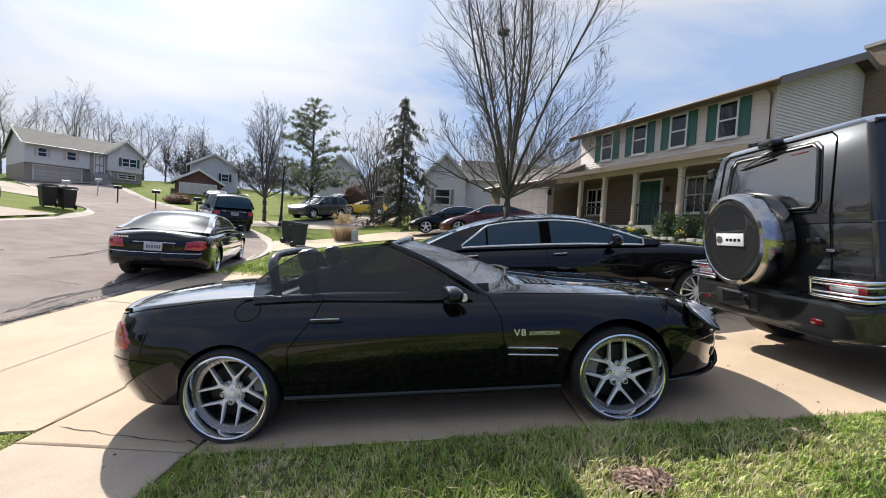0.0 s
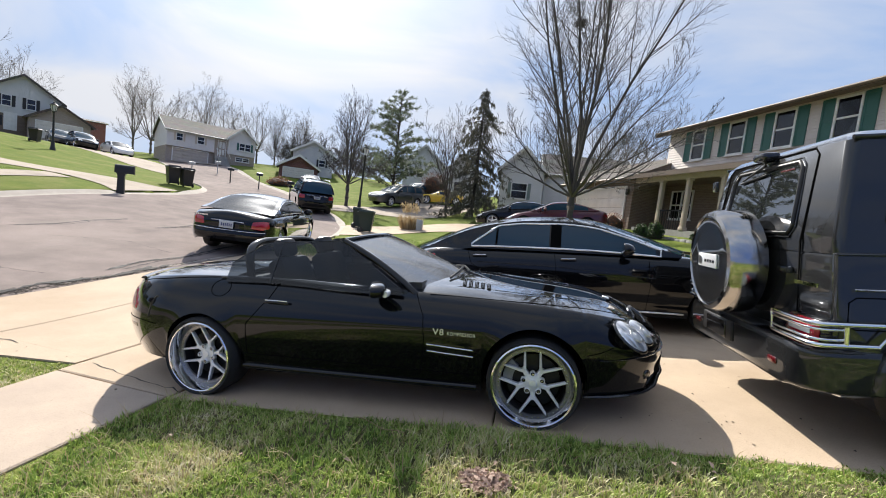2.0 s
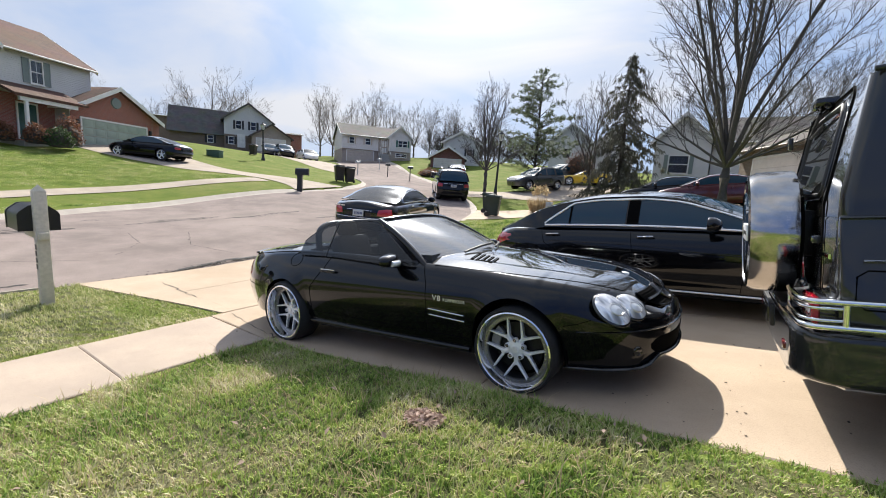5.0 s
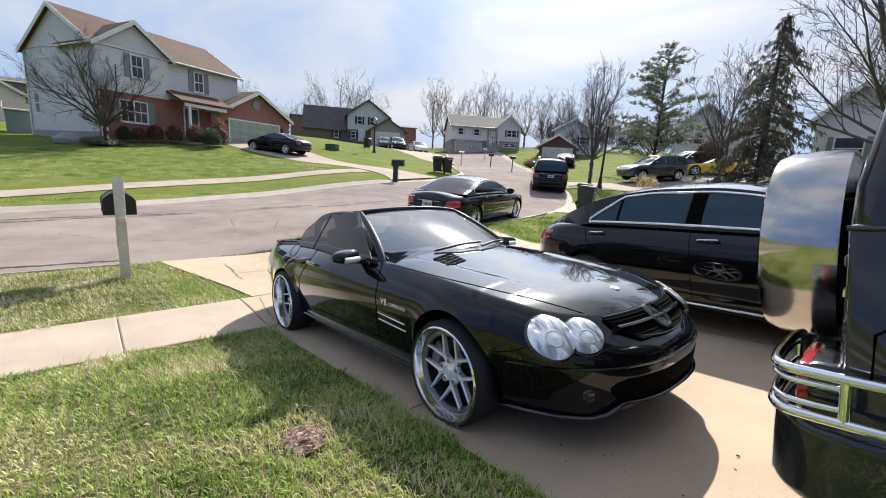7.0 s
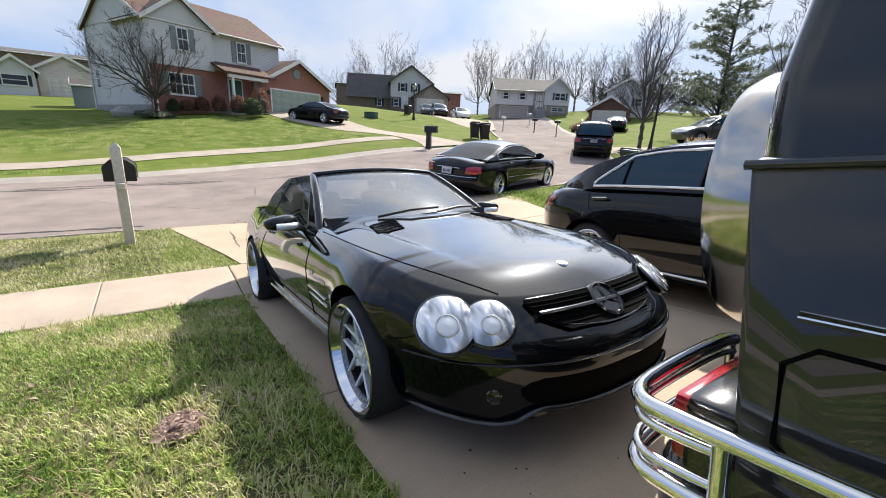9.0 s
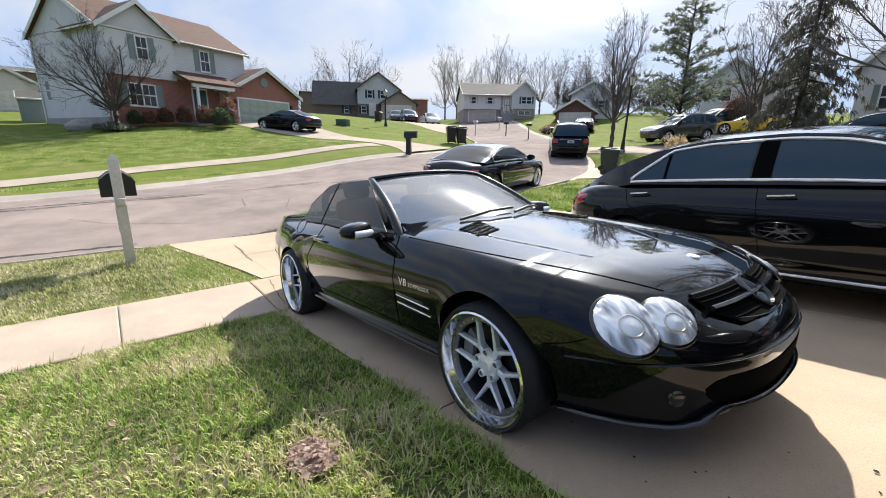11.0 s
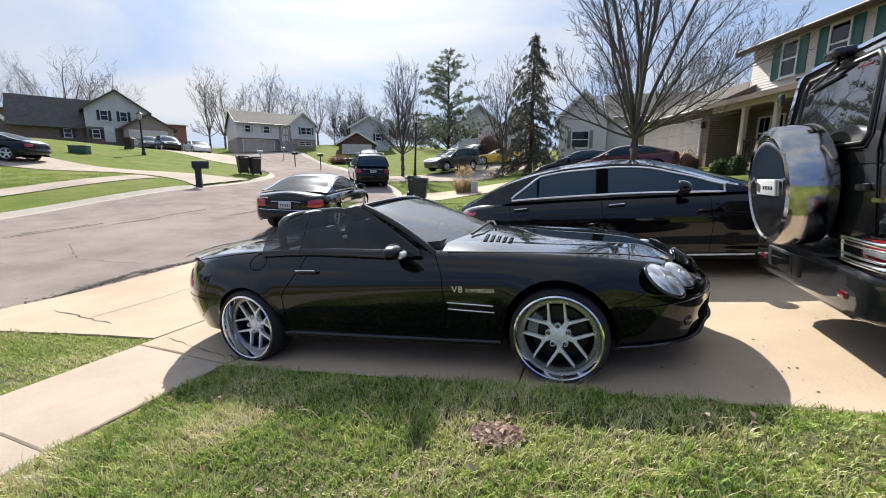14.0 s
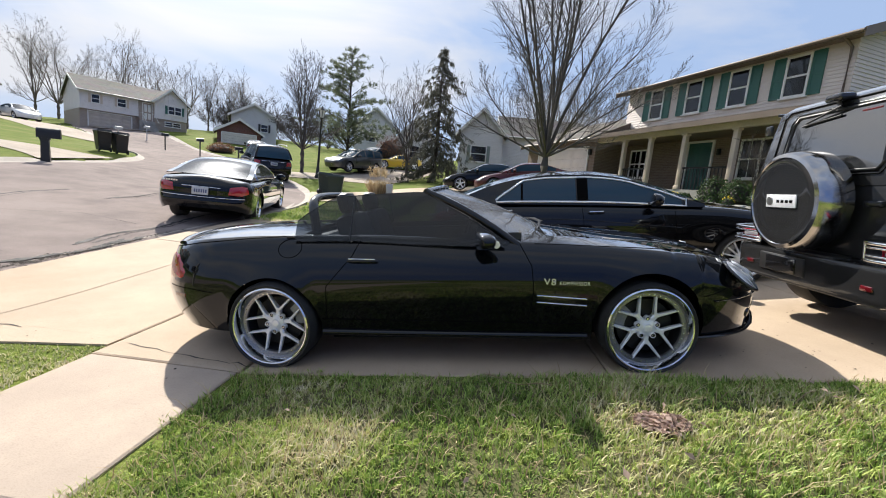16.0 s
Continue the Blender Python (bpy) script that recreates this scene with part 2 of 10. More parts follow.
def lamp_glass(name):
    """Opaque lens: noise paints the reflectors' highlights and dark streaks, bumped, under a smooth clear coat."""
    m, n, l, p = material(name)
    co = n.new("ShaderNodeTexCoord")
    mp = n.new("ShaderNodeMapping")
    mp.inputs["Scale"].default_value = (5.0, 9.0, 22.0)
    mp.inputs["Rotation"].default_value = (0.5, 0.0, 0.0)
    no = n.new("ShaderNodeTexNoise")
    no.inputs["Scale"].default_value, no.inputs["Detail"].default_value, no.inputs["Distortion"].default_value = 1.0, 1.0, 0.4
    r = n.new("ShaderNodeValToRGB")
    r.color_ramp.elements[0].position, r.color_ramp.elements[1].position = 0.34, 0.6
    # grey to near-white: reflected light put into the base colour
    r.color_ramp.elements[0].color, r.color_ramp.elements[1].color = (0.30, 0.32, 0.35, 1), (0.86, 0.87, 0.90, 1)
    b = n.new("ShaderNodeBump")
    b.inputs["Strength"].default_value, b.inputs["Distance"].default_value = 1.0, 0.03
    l.new(co.outputs["Object"], mp.inputs["Vector"])
    l.new(mp.outputs["Vector"], no.inputs["Vector"])
    l.new(no.outputs["Fac"], r.inputs["Fac"])
    l.new(r.outputs["Color"], p.inputs["Base Color"])
    l.new(no.outputs["Fac"], b.inputs["Height"])
    l.new(b.outputs["Normal"], p.inputs["Normal"])
    p.inputs["Metallic"].default_value, p.inputs["Roughness"].default_value = 0.4, 0.22
    p.inputs["Coat Weight"].default_value, p.inputs["Coat Roughness"].default_value = 1.0, 0.01
    return m


HEADLAMP = lamp_glass("headlamp_painted_reflections")
WHITE_MARK = plain("bright_badge_metal", (0.8, 0.8, 0.8), 0.25, 0.6)
PLATE = plain("licence_plate_white", (0.45, 0.47, 0.49), 0.4)
PLATE_INK = plain("licence_plate_ink", (0.05, 0.07, 0.16), 0.5)
GLASS_SMOKE = glass("smoked_car_window", (0.16, 0.18, 0.2), clear=0.9, body=(0.02, 0.023, 0.026))
# the pale body film paints part of the sky's sheen onto the screen
GLASS_SHIELD = glass("windscreen_glass_painted_sheen", (0.42, 0.45, 0.46), ior=3.6, clear=0.6, body=(0.30, 0.31, 0.33))
GLASS_REAR = glass("grey_rear_window", (0.2, 0.22, 0.24), ior=1.5, clear=0.4, body=(0.03, 0.034, 0.04))
# blue body colour paints mirrored sky into the dark tinted glass
GLASS_DARK = glass("dark_tinted_window_sky_blue", (0.05, 0.06, 0.07), ior=1.45, clear=0.2, body=(0.014, 0.05, 0.086))
GLASS_PRIVACY = glass("dark_privacy_window", (0.04, 0.045, 0.05), ior=2.0, clear=0.3, body=(0.010, 0.012, 0.014))
GLASS_TAIL = glass("dusty_tail_window", (0.04, 0.045, 0.05), ior=2.9, clear=0.3, body=(0.02, 0.022, 0.024))
GLASS_HOUSE = glass("house_window_glass", (0.55, 0.57, 0.58), ior=1.6, clear=0.7, body=(0.03, 0.035, 0.04))

CONCRETE = ground_mat("driveway_concrete", ((0.49, 0.385, 0.28), (0.41, 0.32, 0.23), (0.35, 0.255, 0.165)), (1.1, 0.45), 0.85, 0.0018, 120)
WALKWAY = ground_mat("pavement_concrete", ((0.485, 0.392, 0.308), (0.40, 0.323, 0.256), (0.30, 0.25, 0.205)), (1.7, 0.6), 0.88, 0.0018, 120)
ASPHALT = ground_mat("weathered_asphalt", ((0.335, 0.272, 0.242), (0.24, 0.20, 0.18), (0.40, 0.33, 0.29)), (1.1, 0.25), 0.95, 0.012, 55, spec=0.1, matt=0.2)
FAR_PAVING = ground_mat("grey_far_paving", ((0.44, 0.375, 0.305), (0.37, 0.315, 0.26), (0.29, 0.25, 0.21)), (1.7, 0.6), 0.9, 0.002, 90, spec=0.1)
KERB = ground_mat("kerb_concrete", ((0.443, 0.394, 0.336), (0.377, 0.336, 0.287), (0.295, 0.262, 0.226)), (2.2, 0.7), 0.88, 0.004, 80)
TURF = ground_mat("lawn_turf", ((0.105, 0.15, 0.026), (0.155, 0.185, 0.04), (0.23, 0.215, 0.085)), (1.6, 0.5), 0.95, 0.02, 30, spec=0.06)
CRACK = plain("dark_crack_filler", (0.04, 0.037, 0.034), 0.9)

# ---- mesh helpers
def mesh_of(name, verts, faces, mats, smooth=None, idx=None):
    me = bpy.data.meshes.new(name)
    me.from_pydata([tuple(v) for v in verts], [], faces)
    for mt in (mats if isinstance(mats, (list, tuple)) else [mats]):
        me.materials.append(mt)
    if idx is not None:
        me.polygons.foreach_set("material_index", idx)
    if smooth is not None:
        me.polygons.foreach_set("use_smooth", [True] * len(me.polygons))
        me.set_sharp_from_angle(angle=radians(smooth))
    me.update()
    return me


def solid(name, verts, faces, mats, parent=None, label="", smooth=None, m=None):
    """One mesh object, under its thing where a parent is given."""
    ob = new(name, mesh_of(name, verts, faces, mats, smooth))
    if parent is not None:
        ob.parent = parent
    if m is not None:
        ob.matrix_basis = m
    if label:
        ob["label"] = label
    return ob


def empty(name, label, category, m=None, group="", kind=""):
    ob = new(name)
    ob.empty_display_size = 0.1
    if m is not None:
        ob.matrix_basis = m
    return tagged(ob, label, category, group, kind)


def part(name, bm, mat, parent, label="", smooth=35, m=None):
    bmesh.ops.recalc_face_normals(bm, faces=bm.faces)
    me = bpy.data.meshes.new(name)
    bm.to_mesh(me)
    bm.free()
    me.materials.append(mat)
    if smooth:
        me.polygons.foreach_set("use_smooth", [True] * len(me.polygons))
        me.set_sharp_from_angle(angle=radians(smooth))
    ob = new(name, me)
    ob.parent = parent
    if m is not None:
        ob.matrix_basis = m
    if label:
        ob["label"] = label
    return ob


def bm_box(x0, x1, y0, y1, z0, z1, bevel=0.0, seg=2, bm=None):
    bm = bm or bmesh.new()
    g = bmesh.ops.create_cube(bm, size=1.0)
    bmesh.ops.scale(bm, vec=(x1 - x0, y1 - y0, z1 - z0), verts=g["verts"])
    bmesh.ops.translate(bm, vec=((x0 + x1) / 2, (y0 + y1) / 2, (z0 + z1) / 2), verts=g["verts"])
    if bevel:
        edges = list({e for v in g["verts"] for e in v.link_edges})
        bmesh.ops.bevel(bm, geom=edges, offset=bevel, segments=seg, affect="EDGES", profile=0.5)
    return bm


def box(name, x0, x1, y0, y1, z0, z1, mat, parent, bevel=0.0, label="", m=None):
    return part(name, bm_box(x0, x1, y0, y1, z0, z1, bevel), mat, parent, label, 35 if bevel else None, m)


def lathe(profile, n=48, axis="y"):
    """Verts and faces of a profile of (radius, along) turned about an axis."""
    vs, fs, k = [], [], len(profile)
    for i in range(n):
        a = 2 * math.pi * i / n
        c, s = math.cos(a), math.sin(a)
        for r, h in profile:
            vs.append((r * c, h, r * s) if axis == "y" else (r * c, r * s, h) if axis == "z" else (h, r * c, r * s))
    for i in range(n):
        j = (i + 1) % n
        for q in range(k - 1):
            fs.append((i * k + q, i * k + q + 1, j * k + q + 1, j * k + q))
    return vs, fs


def tube(path, radius, n=8, closed=False, squash=1.0):
    """Verts and faces of a round bar along a path; radius may be a list."""
    pts = [Vector(p) for p in path]
    vs, fs, k = [], [], len(pts)
    for i, p in enumerate(pts):
        a = pts[i - 1] if i or closed else p
        b = pts[(i + 1) % k] if i < k - 1 or closed else p
        t = (b - a).normalized()
        u = t.cross(Vector((0, 0, 1)))
        if u.length < 1e-3:
            u = t.cross(Vector((1, 0, 0)))
        u.normalize()
        w = u.cross(t)
        r = radius[i] if isinstance(radius, (list, tuple)) else radius
        for q in range(n):
            an = 2 * math.pi * q / n
            vs.append(p + u * (r * math.cos(an)) + w * (r * squash * math.sin(an)))
    for i in range(k if closed else k - 1):
        j = (i + 1) % k
        for q in range(n):
            fs.append((i * n + q, i * n + (q + 1) % n, j * n + (q + 1) % n, j * n + q))
    if not closed:
        fs.append(tuple(range(n))[::-1])
        fs.append(tuple((k - 1) * n + q for q in range(n)))
    return vs, fs


def curve(table, x):
    """A smooth line through rows of (x, value), with no overshoot."""
    if x <= table[0][0]:
        return table[0][1]
    for i in range(len(table) - 1):
        (x0, y0), (x1, y1) = table[i], table[i + 1]
        if x <= x1:
            def slope(j):
                if j <= 0 or j >= len(table) - 1:
                    j0, j1 = max(j - 1, 0), min(j + 1, len(table) - 1)
                    return (table[j1][1] - table[j0][1]) / (table[j1][0] - table[j0][0])
                a = (table[j][1] - table[j - 1][1]) / (table[j][0] - table[j - 1][0])
                b = (table[j + 1][1] - table[j][1]) / (table[j + 1][0] - table[j][0])
                return 0.0 if a * b <= 0 else 2 * a * b / (a + b)
            h = x1 - x0
            t = (x - x0) / h
            m0, m1 = slope(i) * h, slope(i + 1) * h
            return (2*t**3 - 3*t*t + 1) * y0 + (t**3 - 2*t*t + t) * m0 + (3*t*t - 2*t**3) * y1 + (t**3 - t*t) * m1
    return table[-1][1]


def smooth01(t):
    t = min(max(t, 0.0), 1.0)
    return t * t * (3 - 2 * t)


def grade(x, y):
    """The lie of the land: the street climbs away, the lots rise from it on both sides."""
    u = max(y - 3.5, 0.0)
    v = min(u, 55.0)
    z = 0.047 * v + 0.0009 * v * v + 0.05 * max(u - 55.0, 0)
    z -= 0.02 * max(min(-y - 1.0, 12.0), 0)
    w = min(max(-5.4 - x, 0.0), 34.0)
    z += 0.034 * w * (0.35 + 0.65 * smooth01((y + 2.0) / 6.0))
    z += 0.10 * min(max(-15.5 - x, 0.0), 15.0) * (1 - smooth01((y - 12.0) / 24.0))
    z += 0.085 * min(max(-30.5 - x, 0.0), 25.0) * (1 - smooth01((y - 26.0) / 16.0))
    # the far kerb lies higher than the near one before the bend
    z += 0.32 * smooth01((-10.0 - x) / 5.0) * smooth01((y - 6.0) / 7.0) * (1 - smooth01((y - 17.0) / 9.0)) * (1 - smooth01((-18.0 - x) / 6.0))
    d = min(max(x + 1.55, 0.0), 14.0)
    z += 0.117 * d
    # the street dips a little before it bends away
    z -= (0.25 * smooth01((v - 5.0) / 12.0) + 0.2 * smooth01((v - 18.0) / 20.0)) * smooth01((-3.0 - x) / 4.0) * smooth01((x + 34.0) / 8.0)
    # the wide drive falls a little towards the neighbour's lawn
    z -= 0.07 * min(v, 2.6) * smooth01((x + 2.5) / 3.0) * (1 - smooth01((y - 8.8) / 4.0))
    # a low rise under the upper drive
    z += 0.5 * math.exp(-((x + 7.5) / 5.0) ** 2 - ((y - 36.0) / 6.0) ** 2)
    return z

# ---- ground, street and paving
def inside(poly, x, y):
    c = False
    for i in range(len(poly)):
        (x0, y0), (x1, y1) = poly[i], poly[i - 1]
        if (y0 > y) != (y1 > y) and x < (x1 - x0) * (y - y0) / (y1 - y0) + x0:
            c = not c
    return c


def bend(pts, n=10):
    """A smooth plan line through a few points."""
    out = []
    P = [Vector(p) for p in pts]
    for i in range(len(P) - 1):
        a, b, c, d = P[max(i - 1, 0)], P[i], P[i + 1], P[min(i + 2, len(P) - 1)]
        for k in range(n):
            t = k / n
            q = 0.5 * ((2 * b) + (c - a) * t + (2 * a - 5 * b + 4 * c - d) * t * t + (3 * b - a - 3 * c + d) * t ** 3)
            out.append((q.x, q.y))
    out.append(tuple(pts[-1]))
    return out


EAST = bend([(-5.35, -45), (-5.35, -12), (-5.35, -6), (-5.35, 0), (-5.35, 7), (-5.4, 11.2), (-5.8, 13.4), (-6.6, 15.8), (-7.6, 17.9), (-9.5, 20.6), (-11.6, 22.9), (-14.6, 26.0), (-20, 31.2), (-28.4, 38.5), (-40, 48)], 6)
WEST = bend([(-13.2, -45), (-13.2, -12), (-13.2, 0), (-13.7, 3), (-14.5, 5.6), (-15.1, 8.5), (-15.4, 11.4), (-15.6, 14), (-16.0, 16.6), (-16.9, 19), (-18.8, 21.3), (-22, 23.6), (-27.5, 27.8), (-36, 34.8), (-47, 43)], 6)
ROAD = EAST + WEST[::-1]
DROP = 0.11


DRIVE = [(-2.72, 2.55), (-1.55, 2.55), (24, 2.45), (24, 8.9), (-1.4, 8.9), (-2.7, 9.0)]


def land(x, y):
    """Height of the lawn, which is cut away under paving."""
    z = grade(x, y)
    if x > -1.5 and y < 2.6:
        z += 0.075 * smooth01((x + 1.5) / 1.5) * smooth01((2.62 - y) / 0.5)
    if inside(ROAD, x, y):
        z -= 0.35
    elif inside(DRIVE, x, y) or (-2.65 < x < -1.65 and -45 < y < 45):
        z -= 0.25
    return z


def ticks(stops):
    out = []
    for a, b, step in stops:
        n = max(1, round((b - a) / step))
        out += [a + (b - a) * i / n for i in range(n)]
    return out + [stops[-1][1]]


def build_ground():
    xs = ticks([(-2600, -400, 550), (-400, -90, 40), (-90, -40, 4), (-40, -16, 1.0), (-16, 6, 0.25), (6, 16, 0.8), (16, 60, 4), (60, 400, 40), (400, 2600, 550)])
    ys = ticks([(-2600, -400, 550), (-400, -60, 40), (-60, -8, 4), (-8, 24, 0.25), (24, 50, 1.0), (50, 100, 5), (100, 400, 40), (400, 2600, 550)])
    xs = sorted(xs + [-5.37, -5.31, -2.74, -2.69, -2.64, -1.66, -1.61, -1.56])
    ys = sorted(ys + [2.46, 2.52, 2.56, 8.82, 8.92])
    vs = [(x, y, land(x, y) - 0.012) for x in xs for y in ys]
    n = len(ys)
    fs = [(i * n + j, (i + 1) * n + j, (i + 1) * n + j + 1, i * n + j + 1) for i in range(len(xs) - 1) for j in range(n - 1)]
    g = solid("ground", vs, fs, TURF, smooth=60)
    tagged(g, "spring lawn turf with patchy dry grass over the rising lots", "ground", kind="structure")


build_ground()


def ribbon(left, right, lift, nx=10):
    """A draped strip between two plan lines of equal length."""
    vs, fs = [], []
    for (ax, ay), (bx, by) in zip(left, right):
        for k in range(nx + 1):
            x, y = ax + (bx - ax) * k / nx, ay + (by - ay) * k / nx
            vs.append((x, y, grade(x, y) + lift(k / nx, x, y)))
    m = nx + 1
    for i in range(len(left) - 1):
        for k in range(nx):
            fs.append((i * m + k, i * m + k + 1, (i + 1) * m + k + 1, (i + 1) * m + k))
    return vs, fs


def shifted(line, d):
    """A plan line moved sideways by d metres to its left."""
    out = []
    for i, p in enumerate(line):
        a, b = Vector(line[max(i - 1, 0)]), Vector(line[min(i + 1, len(line) - 1)])
        t = (b - a).normalized()
        out.append((p[0] - t.y * d, p[1] + t.x * d))
    return out


e2, w2 = shifted(EAST, 0.02), shifted(WEST, -0.02)
v, f = ribbon(e2, w2, lambda k, x, y: -DROP + 0.05 * math.sin(math.pi * k), 16)
tagged(solid("road", v, f, ASPHALT, smooth=60), "weathered light grey asphalt street with cracks, climbing and bending away", "road", kind="structure")


def kerb(name, line, side, gaps):
    """Gutter pan and raised kerb along a line; at dropped places the kerb lies flat."""
    for nm, prof in ((name, [(0.45, -DROP + 0.008), (0.27, -DROP + 0.004), (0.20, -0.085), (0.05, 0.004), (-0.02, 0.014), (-0.03, -0.2)]),):
        vs, fs = [], []
        for i, p in enumerate(line):
            a, b = Vector(line[max(i - 1, 0)]), Vector(line[min(i + 1, len(line) - 1)])
            t = (b - a).normalized()
            nrm = Vector((-t.y, t.x)) * side
            low = max((1 - smooth01((abs(p[1] - (g0 + g1) / 2) - (g1 - g0) / 2) / 0.6) for g0, g1 in gaps), default=0)
            for d, z in prof:
                zz = z if z > -0.15 and z <= -0.05 or z < -0.15 else z - (DROP - 0.03) * low
                x, y = p[0] + nrm.x * d, p[1] + nrm.y * d
                vs.append((x, y, grade(x, y) + zz))
        k = len(prof)
        for i in range(len(line) - 1):
            for j in range(k - 1):
                fs.append((i * k + j, i * k + j + 1, (i + 1) * k + j + 1, (i + 1) * k + j))
        tagged(solid(nm, vs, fs, KERB, smooth=40), "worn pale concrete kerb and gutter beside the street", "kerb", kind="structure")


def dense(line, step=0.4):
    out = []
    for a, b in zip(line, line[1:]):
        n = max(1, int((Vector(b) - Vector(a)).length / step))
        out += [(a[0] + (b[0] - a[0]) * i / n, a[1] + (b[1] - a[1]) * i / n) for i in range(n)]
    return out + [line[-1]]


kerb("kerb_near", dense(EAST), 1, [(2.2, 9.6), (13.9, 17.6), (22.5, 25.5)])
kerb("kerb_far", dense(WEST), -1, [(13.6, 17.0)])


def slab(name, x0, x1, y0, y1, mat, parent, lift=0.0, nx=1, ny=1, skew=None, thick=0.1):
    """One paving slab lying on the grade, with worn rounded edges."""
    vs, fs = [], []
    def P(u, w):
        x = x0 + (x1 - x0) * u
        y = y0 + (y1 - y0) * w
        if skew:
            x, y = skew(x, y)
        return x, y
    us = [0, 0.012 / max(x1 - x0, 0.1)] + [i / nx for i in range(1, nx)] + [1 - 0.012 / max(x1 - x0, 0.1), 1]
    ws = [0, 0.012 / max(y1 - y0, 0.1)] + [i / ny for i in range(1, ny)] + [1 - 0.012 / max(y1 - y0, 0.1), 1]
    for u in us:
        for w in ws:
            x, y = P(u, w)
            rim = u in (0, 1) or w in (0, 1)
            vs.append((x, y, grade(x, y) + lift - (0.008 if rim else 0)))
    n = len(ws)
    fs = [(i * n + j, (i + 1) * n + j, (i + 1) * n + j + 1, i * n + j + 1) for i in range(len(us) - 1) for j in range(n - 1)]
    edge = [i * n for i in range(len(us))] + [(len(us) - 1) * n + j for j in range(1, n)] + [i * n + n - 1 for i in range(len(us) - 2, -1, -1)] + [j for j in range(n - 2, 0, -1)]
    b = len(vs)
    vs += [(vs[i][0], vs[i][1], vs[i][2] - thick) for i in edge]
    for i in range(len(edge)):
        j = (i + 1) % len(edge)
        fs.append((edge[i], b + i, b + j, edge[j]))
    return solid(name, vs, fs, mat, parent, smooth=30)


def build_paving():
    drive = empty("driveway", "wide warm-toned concrete driveway of large slabs rising from the street", "driveway", kind="structure")
    xs = [-1.57, 0.93, 3.6, 6.6, 9.6, 13.0]
    for a, b in zip(xs, xs[1:]):
        for c, d in ((2.50, 5.66), (5.672, 8.8)):
            slab("slab", a + 0.006, b - 0.006, c, d, CONCRETE, drive, 0.006, 6, 4)
    # apron, flaring to the gutter
    def flare(x, y):
        t = smooth01((-2.7 - x) / 2.5)
        return x, y + (0 if y < 5 else 0.62 * t)
    apron = empty("drive_apron", "concrete apron between pavement and street, cracked and stained", "driveway", kind="structure")
    for a, b in ((-5.32, -4.0), (-3.985, -2.72)):
        for c, d in ((2.79, 5.60), (5.615, 8.75)):
            slab("slab", a, b, c, d, CONCRETE, apron, 0.004 if b > -3 else 0.0, 8, 6, flare)
    walk_ = empty("pavement", "pale concrete pavement slabs with open joints beside the lawn", "pavement", kind="structure")
    for i in range(14):
        y = -15.0 + 1.25 * i
        slab("slab", -2.69, -1.60, y + 0.003, y + 1.247, WALKWAY, walk_, 0.006, 3, 3)
    for c, d in ((2.51, 5.65), (5.672, 8.8)):
        slab("slab", -2.70, -1.59, c, d, CONCRETE, drive, 0.006, 3, 4)
    vs = [(-2.72, 2.66), (-2.72, 2.80), (-3.6, 2.80), (-4.5, 2.80), (-5.32, 2.80), (-5.32, 1.95), (-4.7, 2.12), (-4.0, 2.33), (-3.3, 2.53)]
    n = len(vs)
    v3 = [(x, y, grade(x, y) + 0.004) for x, y in vs] + [(x, y, grade(x, y) - 0.1) for x, y in vs]
    solid("slab", v3, [tuple(range(n))] + [(i, (i + 1) % n, n + (i + 1) % n, n + i) for i in range(n)], CONCRETE, apron)
    # paving across the street and at the neighbour's
    def strip(name, label, a, b, mat, cat, lift=0.012, nx=8):
        a, b = bend(a, 10), bend(b, 10)
        v, f = ribbon(a, b, lambda k, x, y: lift, nx)
        tagged(solid(name, v, f, mat, smooth=60), label, cat, kind="structure")
    strip("pavement_far", "concrete pavement across the far lawns", [(-15.4, -40), (-15.4, -12), (-15.5, -2.6), (-15.9, 0.1), (-16.8, 3.9), (-17.4, 8.6), (-17.8, 13.4)], [(-16.5, -40), (-16.5, -12), (-16.6, -2.8), (-17.0, 0.1), (-17.9, 4.0), (-18.5, 8.8), (-18.9, 13.3)], FAR_PAVING, "pavement")
    strip("driveway_far", "concrete driveway climbing to the brick house's garage", [(-15.5, 13.3), (-17.0, 13.75), (-19.0, 13.5), (-21.5, 12.7), (-24.0, 11.2), (-28.0, 9.7), (-32.3, 9.0)], [(-16.1, 17.0), (-17.6, 16.4), (-20.0, 15.6), (-22.6, 15.0), (-25.0, 14.4), (-29.4, 14.2), (-34.2, 13.6)], FAR_PAVING, "driveway", 0.014, 12)
    strip("driveway_neighbour", "concrete driveway bending up to the shuttered house's garage", [(-5.85, 13.7), (-4.5, 15.5), (-2.3, 19.2), (1.0, 20.4), (5.5, 22.2)], [(-7.3, 17.4), (-5.3, 20.0), (-3.0, 23.2), (0.0, 25.8), (3.5, 27.2)], CONCRETE, "driveway", 0.014, 12)
    strip("driveway_upper", "concrete driveway under the crossover and yellow car", [(-11.2, 22.5), (-9.0, 24.0), (-5.6, 26.0), (-3.6, 34.0)], [(-13.6, 25.0), (-11.0, 27.5), (-9.4, 30.0), (-9.0, 35.5)], FAR_PAVING, "driveway", 0.014, 12)
    strip("driveway_end", "concrete driveway before the split-level house", [(-41.5, 42.2), (-43.6, 43.3)], [(-38.2, 45.8), (-40.6, 46.0)], FAR_PAVING, "driveway", 0.02)
